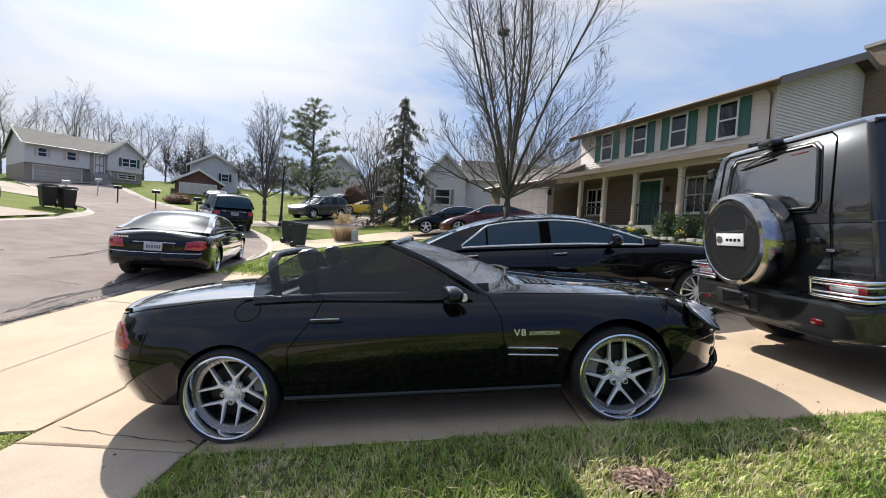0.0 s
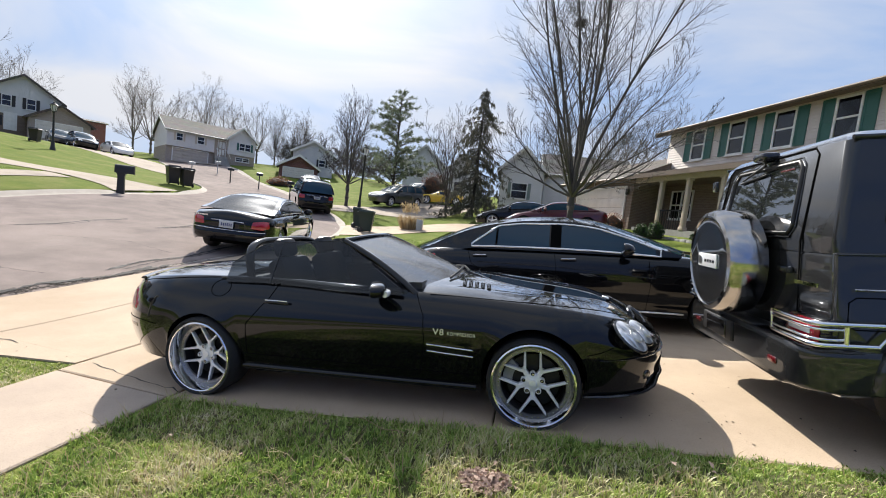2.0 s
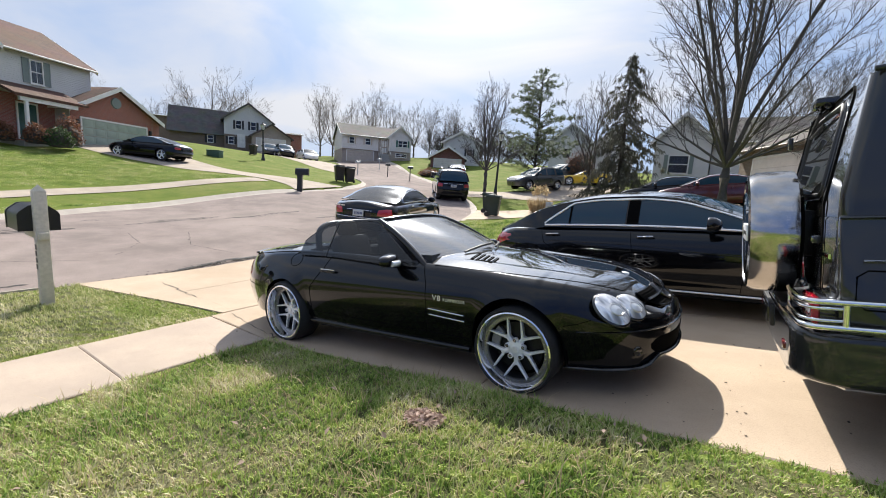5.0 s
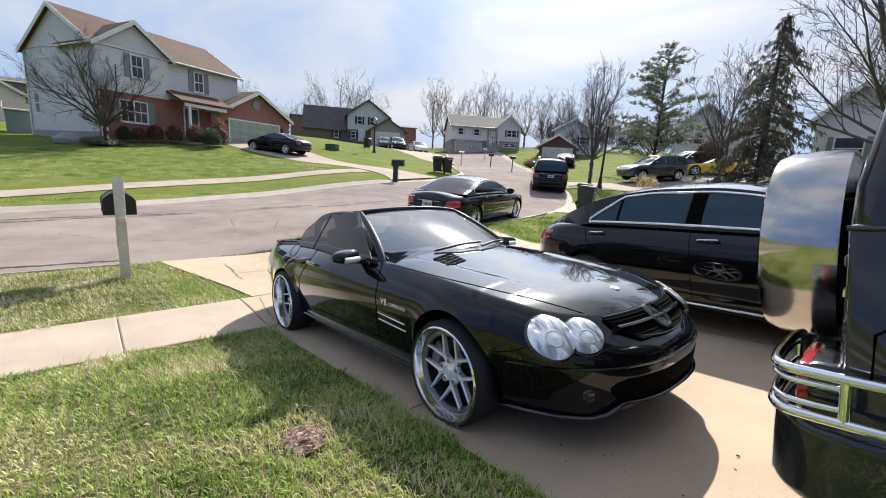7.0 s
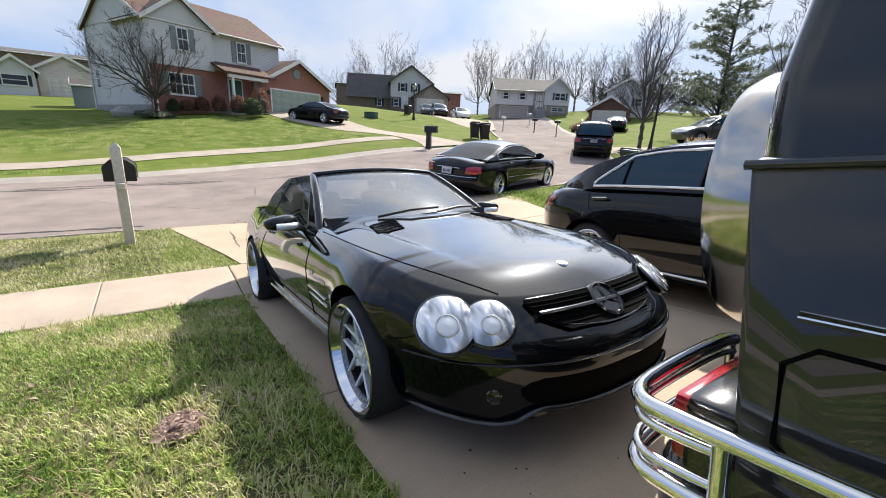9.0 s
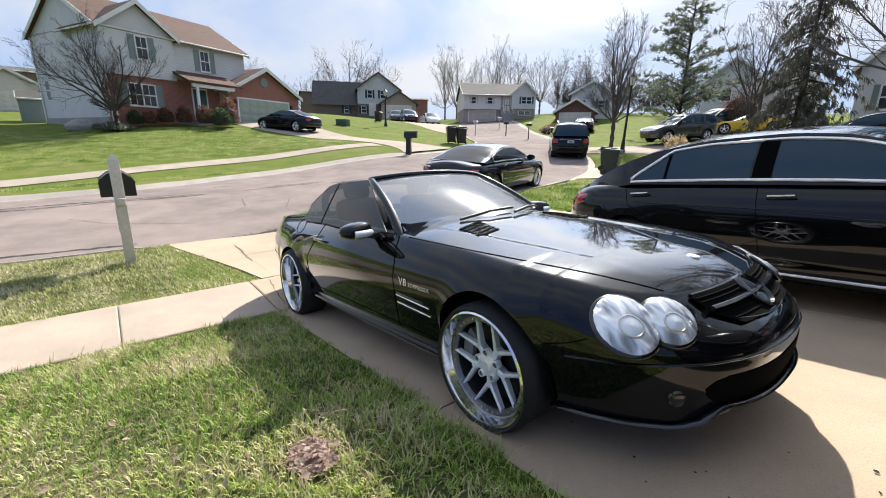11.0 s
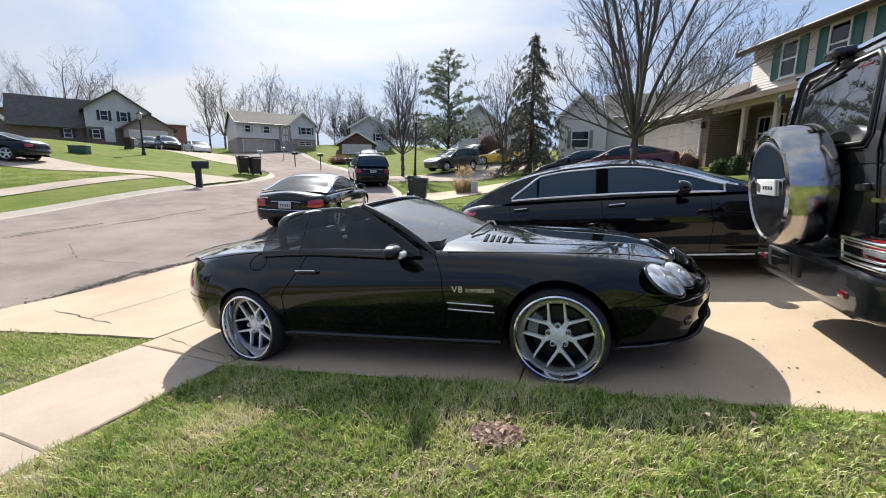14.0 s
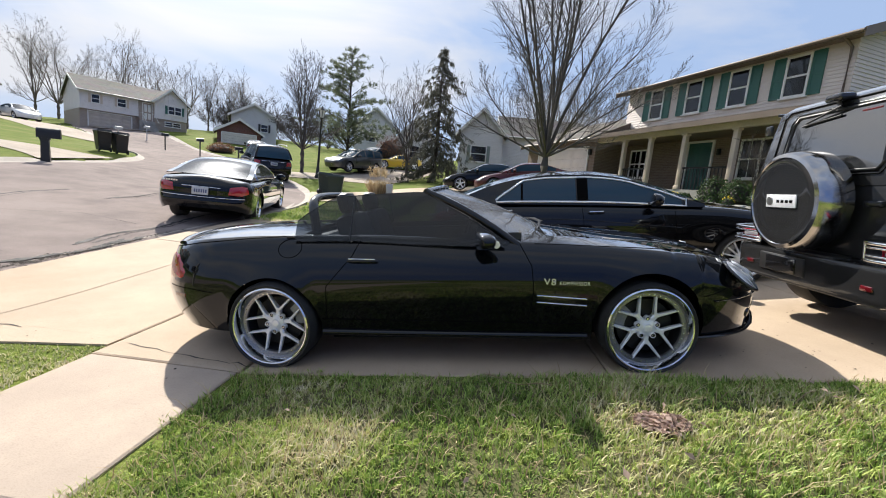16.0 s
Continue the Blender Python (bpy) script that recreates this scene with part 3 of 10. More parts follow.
    strip("driveway_white", "concrete driveway of the white house", [(-24.5, 25.2), (-30, 26.2), (-38, 28.4), (-52, 32.6)], [(-27.5, 28.6), (-31, 31.0), (-37, 34.0), (-50, 38.5)], FAR_PAVING, "driveway", 0.02)


build_paving()

# ---- cars: local axes x ahead from the rear axle, y left, z up from the ground
def body_shell(s):
    """Right half of a car body as rows of points from sill to spine, then mirrored. s holds its lines."""
    xr, xf, W, n = s["xr"], s["xf"], s["W"], s.get("n", 2.6)
    lf, lr = s["lf"], s["lr"]
    cf, cr = xf - lf, xr + lr
    R, zc = s["arch"], s["hub"]
    edges = []
    for xc in (0.0, s["wb"]):
        edges += [xc - R - 0.002, xc - R + 0.001, xc + R - 0.001, xc + R + 0.002]
    xs = set()
    x = cr
    while x < cf:
        xs.add(round(x, 4))
        x += 0.045
    for xc in (0.0, s["wb"]):
        for i in range(1, 24):
            xs.add(round(xc - R * math.cos(math.pi * i / 24), 4))
    xs |= {e for e in edges}
    plan = []
    nr, nf = s.get("nr", n), s.get("nf", n)
    for i in range(0, 27):
        ph = math.pi / 2 * i / 26
        plan.append((cr - lr * abs(math.cos(ph)) ** (2 / nr), W * math.sin(ph) ** (2 / nr)))
    for i in range(0, 31):
        ph = math.pi / 2 * i / 30
        plan.append((cf + lf * abs(math.cos(ph)) ** (2 / nf), W * math.sin(ph) ** (2 / nf)))
    for x in xs:
        if x <= cr:
            y = W * max(0.0, 1 - max(0.0, (cr - x) / lr) ** nr) ** (1 / nr)
        elif x >= cf:
            y = W * max(0.0, 1 - ((x - cf) / lf) ** nf) ** (1 / nf)
        else:
            y = W
        plan.append((x, y))
    rear = sorted([p for p in plan if p[0] < cr], key=lambda p: p[1] + p[0] * 1e-3)
    mid = sorted([p for p in plan if cr <= p[0] <= cf], key=lambda p: p[0])
    front = sorted([p for p in plan if p[0] > cf], key=lambda p: -p[1] + p[0] * 1e-3)
    line, last = [], None
    for p in rear + mid + front:
        if last is None or abs(p[0] - last[0]) + abs(p[1] - last[1]) > 0.0009:
            line.append(p)
            last = p
    cols, NT, NK = [], s.get("nt", 11), s.get("nk", 9)
    for i, (x, y) in enumerate(line):
        a, b = line[max(i - 1, 0)], line[min(i + 1, len(line) - 1)]
        t = Vector((b[0] - a[0], -(b[1] - a[1])))
        nrm = Vector((-t.y, t.x)).normalized() if t.length > 1e-9 else Vector((0, -1))
        if i == 0:
            nrm = Vector((1, 0))
        if i == len(line) - 1:
            nrm = Vector((-1, 0))
        # nrm points inwards; how much the face looks ahead or astern
        if nrm.y < 0 and abs(nrm.x) < 0.9:
            nrm = -nrm
        ahead = max(0.0, -nrm.x) ** 2
        astern = max(0.0, nrm.x) ** 2
        side = 1 - ahead - astern
        zs = curve(s["shoulder"], x)
        zb = curve(s["sill"], x)
        lip, zlow = 0.0, zb
        for xc in (0.0, s["wb"]):
            if abs(x - xc) < R:
                za = zc + math.sqrt(R * R - (x - xc) ** 2) * s.get("arch_h", 1.0)
                if za > zb:
                    zb = za
                q = abs(x - xc) / R
                lip = s.get("flare", 0.012) * (1 - q ** 6)
        col = []
        for j in range(NT + 1):
            z = max(zlow + (zs - zlow) * j / NT, zb)
            d = curve(s["side"], z) * side + curve(s["nose"], z) * ahead + curve(s["tail"], z) * astern
            fr_ = (z - zlow) / max(zs - zlow, 1e-6)
            d += s.get("round", 0.05) * max(0.0, (fr_ - 0.72) / 0.28) ** 2.2 * (0.35 + 0.65 * side)
            d -= lip * max(0.0, 1 - (z - zb) / 0.22) ** 2
            p = Vector((x, -y)) + nrm * d
            col.append(Vector((p.x, min(p.y, 0.0), z)))
        top = col[-1]
        sx = min(max(top.x, xr + s.get("spine_r", 0.3)), xf - s.get("spine_f", 0.45))
        for k in range(1, NK + 1):
            f = k / NK
            px = top.x + (sx - top.x) * f
            py = top.y * (1 - f)
            zcen = curve(s["spine"], px)
            zz = top.z + (zcen - top.z) * (1 - max(0.0, 1 - f) ** s.get("crown", 2.2))
            if "fold" in s:
                zz -= 0.013 * smooth01((s["fold"] - 0.012 * (px - 2.0) / 0.1 - abs(py)) / 0.05) * smooth01((px - 1.85) / 0.3) * (1 - smooth01((px - 2.45) / 0.8))
            col.append(Vector((px, py, zz)))
        cols.append(col)
    return cols, NT


def skin(cols, keep=None, mirror=True, extra=None):
    """Faces over a grid of points, mirrored in y."""
    vs, fs = [], []
    def lay(sign):
        base = len(vs)
        k = len(cols[0])
        for c in cols:
            vs.extend([(p.x, p.y * sign, p.z) for p in c])
        for i in range(len(cols) - 1):
            for j in range(k - 1):
                q = (cols[i][j] + cols[i + 1][j] + cols[i][j + 1] + cols[i + 1][j + 1]) / 4
                if keep and not keep(q, i, j):
                    continue
                f = (base + i * k + j, base + (i + 1) * k + j, base + (i + 1) * k + j + 1, base + i * k + j + 1)
                fs.append(f if sign > 0 else f[::-1])
    lay(1)
    if mirror:
        lay(-1)
    return vs, fs


def merged(vs, fs, dist=0.0006):
    bm = bmesh.new()
    bv = [bm.verts.new(v) for v in vs]
    for f in fs:
        try:
            bm.faces.new([bv[i] for i in f])
        except ValueError:
            pass
    bmesh.ops.remove_doubles(bm, verts=bm.verts, dist=dist)
    bmesh.ops.dissolve_degenerate(bm, edges=bm.edges, dist=0.0004)
    return bm


def wheel(parent, x, y, z, sign, s):
    """One wheel: tyre, rim with spokes, disc and caliper; sign -1 is the car's right side."""
    w = empty("wheel", "", "", pose(x, y, z, 0, 0, 180 if sign > 0 else 0))
    del_keys = [k for k in ("label", "category") if k in w]
    for k in del_keys:
        del w[k]
    w.parent = parent
    rt, rr, wd = s["tyre"], s["rim"], s.get("wide", 0.25)
    # local: the outer face looks to -y
    o = 0.0
    prof = [(rr - 0.012, o + 0.012), (rr + 0.006, o - 0.002), (rr + (rt - rr) * 0.5, o - 0.012), (rt - 0.016, o + 0.002), (rt, o + 0.03),
            (rt, o + wd - 0.03), (rt - 0.02, o + wd), (rr, o + wd)]
    solid("tyre", *lathe(prof, 64), TYRE, w, smooth=50)
    rim = s.get("rim_mat", SILVER)
    lip_mat = s.get("lip_mat", RIM_LIP)
    d = s.get("dish", 0.055)
    fl = 0.048 if s.get("bolts") else 0.036
    if s.get("bolts"):
        fl = 0.060
        solid("rim_flange", *lathe([(rr - 0.026, o + d - 0.006), (rr - 0.031, o + d), (rr - 0.057, o + d + 0.002), (rr - 0.061, o + d + 0.016)], 64), FLANGE, w, "dull bolted wheel flange", smooth=40)
        prof = [(rr + 0.005, o - 0.004), (rr - 0.004, o - 0.009), (rr - 0.011, o - 0.006), (rr - 0.015, o + 0.006), (rr - 0.021, o + d * 0.6), (rr - 0.026, o + d - 0.005)]
    else:
        prof = None
    prof = prof or [(rr + 0.004, o - 0.004), (rr - 0.006, o - 0.007), (rr - 0.013, o - 0.003), (rr - 0.018, o + 0.008), (rr - 0.024, o + d * 0.8), (rr - 0.030, o + d), (rr - fl, o + d + 0.002), (rr - fl - 0.002, o + d + 0.014)]
    solid("rim", *lathe(prof, 64), lip_mat, w, "polished rim lip" if s.get("bolts") else "", smooth=40)
    # inner barrel, coloured dark to stand in for shade inside the wheel
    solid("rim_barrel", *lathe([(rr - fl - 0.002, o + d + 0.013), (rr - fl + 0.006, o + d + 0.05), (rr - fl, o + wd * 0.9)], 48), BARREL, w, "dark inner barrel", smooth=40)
    # spokes
    face = o + d + 0.004
    hub_r = s.get("hub_r", 0.07)
    style, count = s.get("style", "y"), s.get("spokes", 5)
    def bar(p, q, w0, w1, depth0, depth1, t0, t1):
        """A tapering spoke from p to q in the wheel's plane, with a raised middle ridge."""
        p, q = Vector(p), Vector(q)
        t = (q - p).normalized()
        u = Vector((-t.y, t.x))
        vs = []
        for c, ww, dd, th in ((p, w0, depth0, t0), (q, w1, depth1, t1)):
            for off, up in ((-1, 0.006), (-0.45, 0.0), (0.45, 0.0), (1, 0.006)):
                e = c + u * (ww * off)
                vs.append((e.x, dd + up, e.y))
            for off in (1, -1):
                e = c + u * (ww * off * 0.9)
                vs.append((e.x, dd + th, e.y))
        fs = [(i, i + 1, 6 + i + 1, 6 + i) for i in range(5)] + [(5, 0, 6, 11), (0, 5, 4, 3, 2, 1), (6, 7, 8, 9, 10, 11)]
        return vs, fs
    for i in range(count):
        a = math.pi / 2 + 2 * math.pi * i / count + s.get("turn", 0.0)
        vs, fs = [], []
        def put(g):
            b = len(vs)
            vs.extend(g[0])
            fs.extend([tuple(b + k for k in f) for f in g[1]])
        def pol(r, an):
            return (r * math.cos(an), r * math.sin(an))
        if style == "y":
            half = math.pi / count
            put(bar(pol(hub_r * 0.55, a), pol(rr * 0.42, a), 0.019, 0.0145, face + 0.016, face + 0.009, 0.05, 0.045))
            for sg in (-1, 1):
                put(bar(pol(rr * 0.35, a + sg * 0.05), pol(rr - (0.048 if s.get("bolts") else 0.043), a + sg * half * 0.64), 0.0100, 0.0070, face + 0.010, face - 0.003, 0.04, 0.03))
        elif style == "split":
            half = math.pi / count
            for sg in (-1, 1):
                put(bar(pol(hub_r * 0.5, a + sg * 0.25), pol(rr - 0.034, a + sg * half * 0.52), 0.017, 0.013, face + 0.014, face, 0.05, 0.03))
        else:
            put(bar(pol(hub_r * 0.5, a), pol(rr - 0.03, a), s.get("sw", 0.02), s.get("sw", 0.02) * 0.7, face + 0.012, face, 0.04, 0.03))
        solid("spoke", vs, fs, rim, w, smooth=30)
    hp = [(0.001, face - 0.004), (hub_r * 0.42, face - 0.004), (hub_r * 0.5, face + 0.002), (hub_r, face + 0.008), (hub_r * 1.02, face + 0.05)]
    solid("hub", *lathe(hp, 28), rim, w, smooth=40)
    if s.get("bolts"):
        vs, fs = [], []
        for i in range(40):
            a = 2 * math.pi * i / 40
            v2, f2 = lathe([(0.0005, -0.008), (0.0048, -0.007), (0.0056, 0.0)], 7)
            b = len(vs)
            vs += [(p[0] + (rr - 0.045) * math.cos(a), p[1] + face - 0.002, p[2] + (rr - 0.045) * math.sin(a)) for p in v2]
            fs += [tuple(b + k for k in f) for f in f2]
        solid("rim_bolts", vs, fs, CHROME, w, "row of small polished rim bolts", smooth=40)["kind"] = "stuff"
        for i in range(5):
            a = math.pi / 2 + math.pi / 5 + 2 * math.pi * i / 5 + s.get("turn", 0.0)
            v2, f2 = lathe([(0.013, face - 0.003), (0.0165, face - 0.004), (0.019, face + 0.003), (0.019, face + 0.03)], 16)
            seat = solid("lug_seat", [(p[0] + 0.064 * math.cos(a), p[1], p[2] + 0.064 * math.sin(a)) for p in v2], f2, SILVER, w, smooth=30)
            # black disc paints the shade at the bottom of the bolt hole
            v2, f2 = lathe([(0.001, face + 0.004), (0.0135, face + 0.004)], 16)
            solid("lug_recess", [(p[0] + 0.064 * math.cos(a), p[1], p[2] + 0.064 * math.sin(a)) for p in v2], f2, MATT_BLACK, seat, "bolt recess with shade painted in")
            v2, f2 = lathe([(0.001, face - 0.006), (0.0055, face - 0.006), (0.0075, face - 0.002), (0.0085, face + 0.006)], 8)
            solid("lug_nut", [(p[0] + 0.064 * math.cos(a), p[1], p[2] + 0.064 * math.sin(a)) for p in v2], f2, CHROME, seat, smooth=30)
        solid("centre_cap", *lathe([(0.001, face - 0.008), (0.022, face - 0.007), (0.025, face - 0.002), (0.026, face + 0.01)], 24), SILVER, w, smooth=30)
    # behind the spokes
    bd = o + d + 0.075
    solid("brake_disc", *lathe([(0.06, bd), (rr * 0.66, bd), (rr * 0.66, bd + 0.025), (0.06, bd + 0.025)], 40), DISC, w, smooth=30)
    # added black disc stands in for the shade deep in the wheel well
    solid("wheel_well_shade_disc", *lathe([(0.001, bd + 0.05), (rr - 0.06, bd + 0.06)], 32), MATT_BLACK, w)
    a0 = s.get("caliper", 2.5)
    vs, fs = [], []
    for k in range(9):
        a = a0 - 0.42 + 0.84 * k / 8
        for r, h in ((rr * 0.5, bd - 0.03), (rr * 0.74, bd - 0.03), (rr * 0.74, bd + 0.04), (rr * 0.5, bd + 0.04)):
            vs.append((r * math.cos(a), h, r * math.sin(a)))
    for k in range(8):
        for q in range(4):
            fs.append((k * 4 + q, k * 4 + (q + 1) % 4, k * 4 + 4 + (q + 1) % 4, k * 4 + 4 + q))
    fs += [(0, 3, 2, 1), (32, 33, 34, 35)]
    solid("brake_caliper", vs, fs, CALIPER, w, "", smooth=30)
    return w


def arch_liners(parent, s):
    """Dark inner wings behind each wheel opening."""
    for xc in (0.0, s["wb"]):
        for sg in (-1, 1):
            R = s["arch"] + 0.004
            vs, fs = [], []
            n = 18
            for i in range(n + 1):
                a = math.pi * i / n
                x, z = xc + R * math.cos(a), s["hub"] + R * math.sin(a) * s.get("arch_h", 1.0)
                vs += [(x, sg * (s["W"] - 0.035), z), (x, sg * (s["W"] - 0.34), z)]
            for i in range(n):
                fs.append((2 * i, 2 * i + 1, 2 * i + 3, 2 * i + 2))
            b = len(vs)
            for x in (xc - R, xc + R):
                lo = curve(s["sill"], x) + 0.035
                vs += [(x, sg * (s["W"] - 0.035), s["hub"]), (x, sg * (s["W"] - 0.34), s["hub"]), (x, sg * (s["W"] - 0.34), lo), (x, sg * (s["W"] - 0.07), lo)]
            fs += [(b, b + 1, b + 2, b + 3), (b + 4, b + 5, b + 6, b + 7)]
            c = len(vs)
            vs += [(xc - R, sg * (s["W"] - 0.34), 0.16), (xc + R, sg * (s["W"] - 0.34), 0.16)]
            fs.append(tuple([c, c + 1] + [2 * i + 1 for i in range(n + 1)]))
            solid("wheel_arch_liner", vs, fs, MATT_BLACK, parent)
    box("underbody", 0.40, s["wb"] - 0.40, -s["W"] + 0.14, s["W"] - 0.14, s.get("belly", 0.19), s.get("belly", 0.19) + 0.1, MATT_BLACK, parent)
    box("underbody", s["xr"] + 0.5, s["xf"] - 0.55, -s["W"] + 0.36, s["W"] - 0.36, s.get("belly", 0.21), s.get("belly", 0.21) + 0.12, MATT_BLACK, parent)


def cabin_grid(s):
    """Rows of points over the glasshouse, right half: 10 up the side, then 8 over the roof."""
    prof, belt = s["roof"], s["belt"]
    x0, x1 = prof[0][0], prof[-1][0]
    cols = []
    NX = s.get("cab_n", 56)
    for i in range(NX + 1):
        f = i / NX
        x = x0 + (x1 - x0) * (0.5 - 0.5 * math.cos(math.pi * f)) if s.get("cab_ease", True) else x0 + (x1 - x0) * f
        zt = curve(prof, x)
        zb = min(curve(belt, x), zt - 0.002)
        yb = s["belt_w"] * (1 - s.get("belt_taper", 0.0) * max(0, (s["taper_x"] - x)) ** 2) if "taper_x" in s else s["belt_w"]
        drop = min(s.get("roof_drop", 0.07), (zt - zb) * 0.4)
        ztop = zt - drop
        col = []
        lean = s.get("lean", 0.38)
        for j in range(11):
            t = j / 10
            z = zb + (ztop - zb) * t
            y = yb - (z - zb) * lean * (0.75 + 0.45 * t * (ztop - zb) / 0.45)
            col.append(Vector((x, -y, z)))
        e = col[-1]
        for k in range(1, 9):
            a = k / 8
            yy = e.y * (1 - a)
            zz = e.z + drop * (1 - (1 - a) ** 2.4)
            bow = s.get("bow", 0.12) * (1 - (1 - a) ** 2) 
            mid = (x0 + x1) / 2
            g = max(0.0, (x - mid) / (x1 - mid)) ** 2 - 0.6 * max(0.0, (mid - x) / (mid - x0)) ** 2
            col.append(Vector((x + bow * g, yy, zz)))
        cols.append(col)
    return cols


def strip_line(cols, j, i0, i1, out=0.004, sign=1):
    return [(cols[i][j].x, (cols[i][j].y - out) * sign, cols[i][j].z) for i in range(i0, i1 + 1)]


def outward(ob, mid=(1.3, 0.0, 0.55)):
    """Turns a pane's faces away from the car's middle."""
    c = Vector(mid)
    if sum((p.center - c).dot(p.normal) * p.area for p in ob.data.polygons) < 0:
        ob.data.flip_normals()
    return ob


def disc_on(name, cols, nt, spot, out, profile, mat, parent, sign=1, label="", n=28):
    """A turned round piece standing on the skin, its axis along the skin's normal."""
    c, nrm = drape(cols, nt, [spot], 0)[0]
    c, nrm = c + nrm * out, nrm.copy()
    c.y, nrm.y = c.y * sign, nrm.y * sign
    m = Matrix.Translation(c) @ nrm.to_track_quat("X", "Z").to_matrix().to_4x4()
    return solid(name, *lathe(profile, n, "x"), mat, parent, label, smooth=40, m=m)


def light_car(kind, label, category, m, s, paint, group=""):
    """A closed car of the street: body, glasshouse, windows, lamps, wheels."""
    car = empty(kind, label, category, m, group)
    cols, nt = body_shell(s)
    part("body", merged(*skin(cols)), paint, car, smooth=62)
    arch_liners(car, s)
    cab = cabin_grid(s)
    xs = [c[0].x for c in cab]
    wx0, wx1 = s["glass_side"]
    bx = s.get("pillars", ())
    def is_side(q, i, j):
        return 1 <= j <= 8 and wx0 + s.get("slant", 0.0) * ((j - 1) / 8) ** 1.3 < q.x < wx1 and not any(a < q.x < b for a, b in bx)
    def is_front(q, i, j):
        return j >= 11 and q.x > s["header"]
    def is_back(q, i, j):
        return j >= 11 and q.x < s["rear_glass"]
    part("roof", merged(*skin(cab, lambda q, i, j: not (is_side(q, i, j) or is_front(q, i, j) or is_back(q, i, j)))), s.get("roof_paint", paint), car, smooth=40)
    g = s.get("glass", GLASS_DARK)
    for nm, fn in (("windscreen", is_front), ("rear_window", is_back)):
        outward(part(nm, merged(*skin(cab, fn)), s.get("shield", g), car, smooth=50))
    stops = [wx0] + [v for ab in bx for v in ab] + [wx1]
    for k in range(0, len(stops) - 1, 2):
        a, b = stops[k], stops[k + 1]
        for sg in (1, -1):
            v, f = skin(cab, lambda q, i, j: is_side(q, i, j) and a < q.x < b, mirror=False)
            v = [(p[0], p[1] * sg, p[2]) for p in v]
            outward(part("side_window", merged(v, f), g, car, smooth=50))
    box("cabin_inside", xs[0] + 0.35, xs[-1] - 0.45, -s["belt_w"] + 0.2, s["belt_w"] - 0.2, 0.3, curve(s["belt"], 1.4) + 0.02, LEATHER, car)
    # bright line round the side windows
    if s.get("trim"):
        idx = [i for i, x in enumerate(xs) if wx0 - 0.05 <= x <= wx1 + 0.05]
        for sg in (1, -1):
            low = strip_line(cab, 1, idx[0], idx[-1], 0.006, sg)
            up = strip_line(cab, 9, idx[0], idx[-1], 0.006, sg)
            if s.get("slant"):
                up = [q for q in up if q[0] > wx0 + s["slant"]]
                rise = []
                for j in range(2, 9):
                    want = wx0 + s["slant"] * ((j - 1) / 8) ** 1.3
                    i = max(k for k in range(len(xs) - 1) if xs[k] <= want)
                    q = cab[i][j].lerp(cab[i + 1][j], (want - xs[i]) / (xs[i + 1] - xs[i]))
                    rise.append((q.x, (q.y - 0.007) * sg, q.z + 0.004))
                up = rise + up
            solid("window_trim", *tube(low + up[::-1], 0.014, 6, True), s["trim"], car, "bright window surround", smooth=60)
    for xc in (0.0, s["wb"]):
        for sg in (-1, 1):
            wheel(car, xc, sg * s["wheel_y"], s["hub"], sg, s)
    for sg in (-1, 1):
        if s.get("mirror"):
            mx, mz = s["mirror"]
            bm = bmesh.new()
            bmesh.ops.create_uvsphere(bm, u_segments=16, v_segments=10, radius=1.0)
            bmesh.ops.scale(bm, vec=(0.115, 0.125, 0.085), verts=bm.verts)
            for v in bm.verts:
                if v.co.x < -0.02:
                    v.co.x = -0.02 - (v.co.x + 0.02) * -0.2
            part("door_mirror", bm, paint, car, m=pose(mx, sg * (s["belt_w"] + 0.17), mz))
            box("mirror_arm", mx - 0.03, mx + 0.03, min(sg * (s["belt_w"] - 0.02), sg * (s["belt_w"] + 0.12)), max(sg * (s["belt_w"] - 0.02), sg * (s["belt_w"] + 0.12)), mz - 0.06, mz - 0.03, BLACK_TRIM, car, 0.008)
    return car, cols, cab, nt


def drape(cols, nt, pts, out=0.004, tries=14):
    """Places points given as (x or y, z) on the skin: kind 's' by x and z on the side, 'f' and 'r' by y and z on nose and tail."""
    res = []
    for kind, a, z in pts:
        best = None
        for i in range(len(cols) - 1):
            for j in range(0, nt + 5):
                p, q, r, t = cols[i][j], cols[i + 1][j], cols[i][j + 1], cols[i + 1][j + 1]
                if kind == "s":
                    if p.y > -0.3 or not (min(p.x, q.x) - 1e-6 <= a <= max(p.x, q.x) + 1e-6):
                        continue
                    u = (a - p.x) / (q.x - p.x) if abs(q.x - p.x) > 1e-9 else 0
                else:
                    if (kind == "f") != (p.x > 1.2) or not (min(-p.y, -q.y) - 1e-6 <= a <= max(-p.y, -q.y) + 1e-6):
                        continue
                    u = (a + p.y) / (p.y - q.y) if abs(p.y - q.y) > 1e-9 else 0
                lo, hi = p.lerp(q, u), r.lerp(t, u)
                if lo.z - 1e-6 <= z <= hi.z + 1e-6:
                    w = (z - lo.z) / max(hi.z - lo.z, 1e-9)
                    c = lo.lerp(hi, w)
                    nrm = (q - p).cross(r - p)
                    if nrm.length > 1e-12:
                        nrm.normalize()
                    best = (c + nrm * out, nrm)
                    break
            if best:
                break
        if best is None and tries:
            k2 = (kind, a * 0.985 if kind != "s" else a, z - 0.006)
            sub_ = drape(cols, nt, [k2], out, tries - 1)
            best = sub_[0] if sub_ else None
        if best:
            res.append(best)
    return res


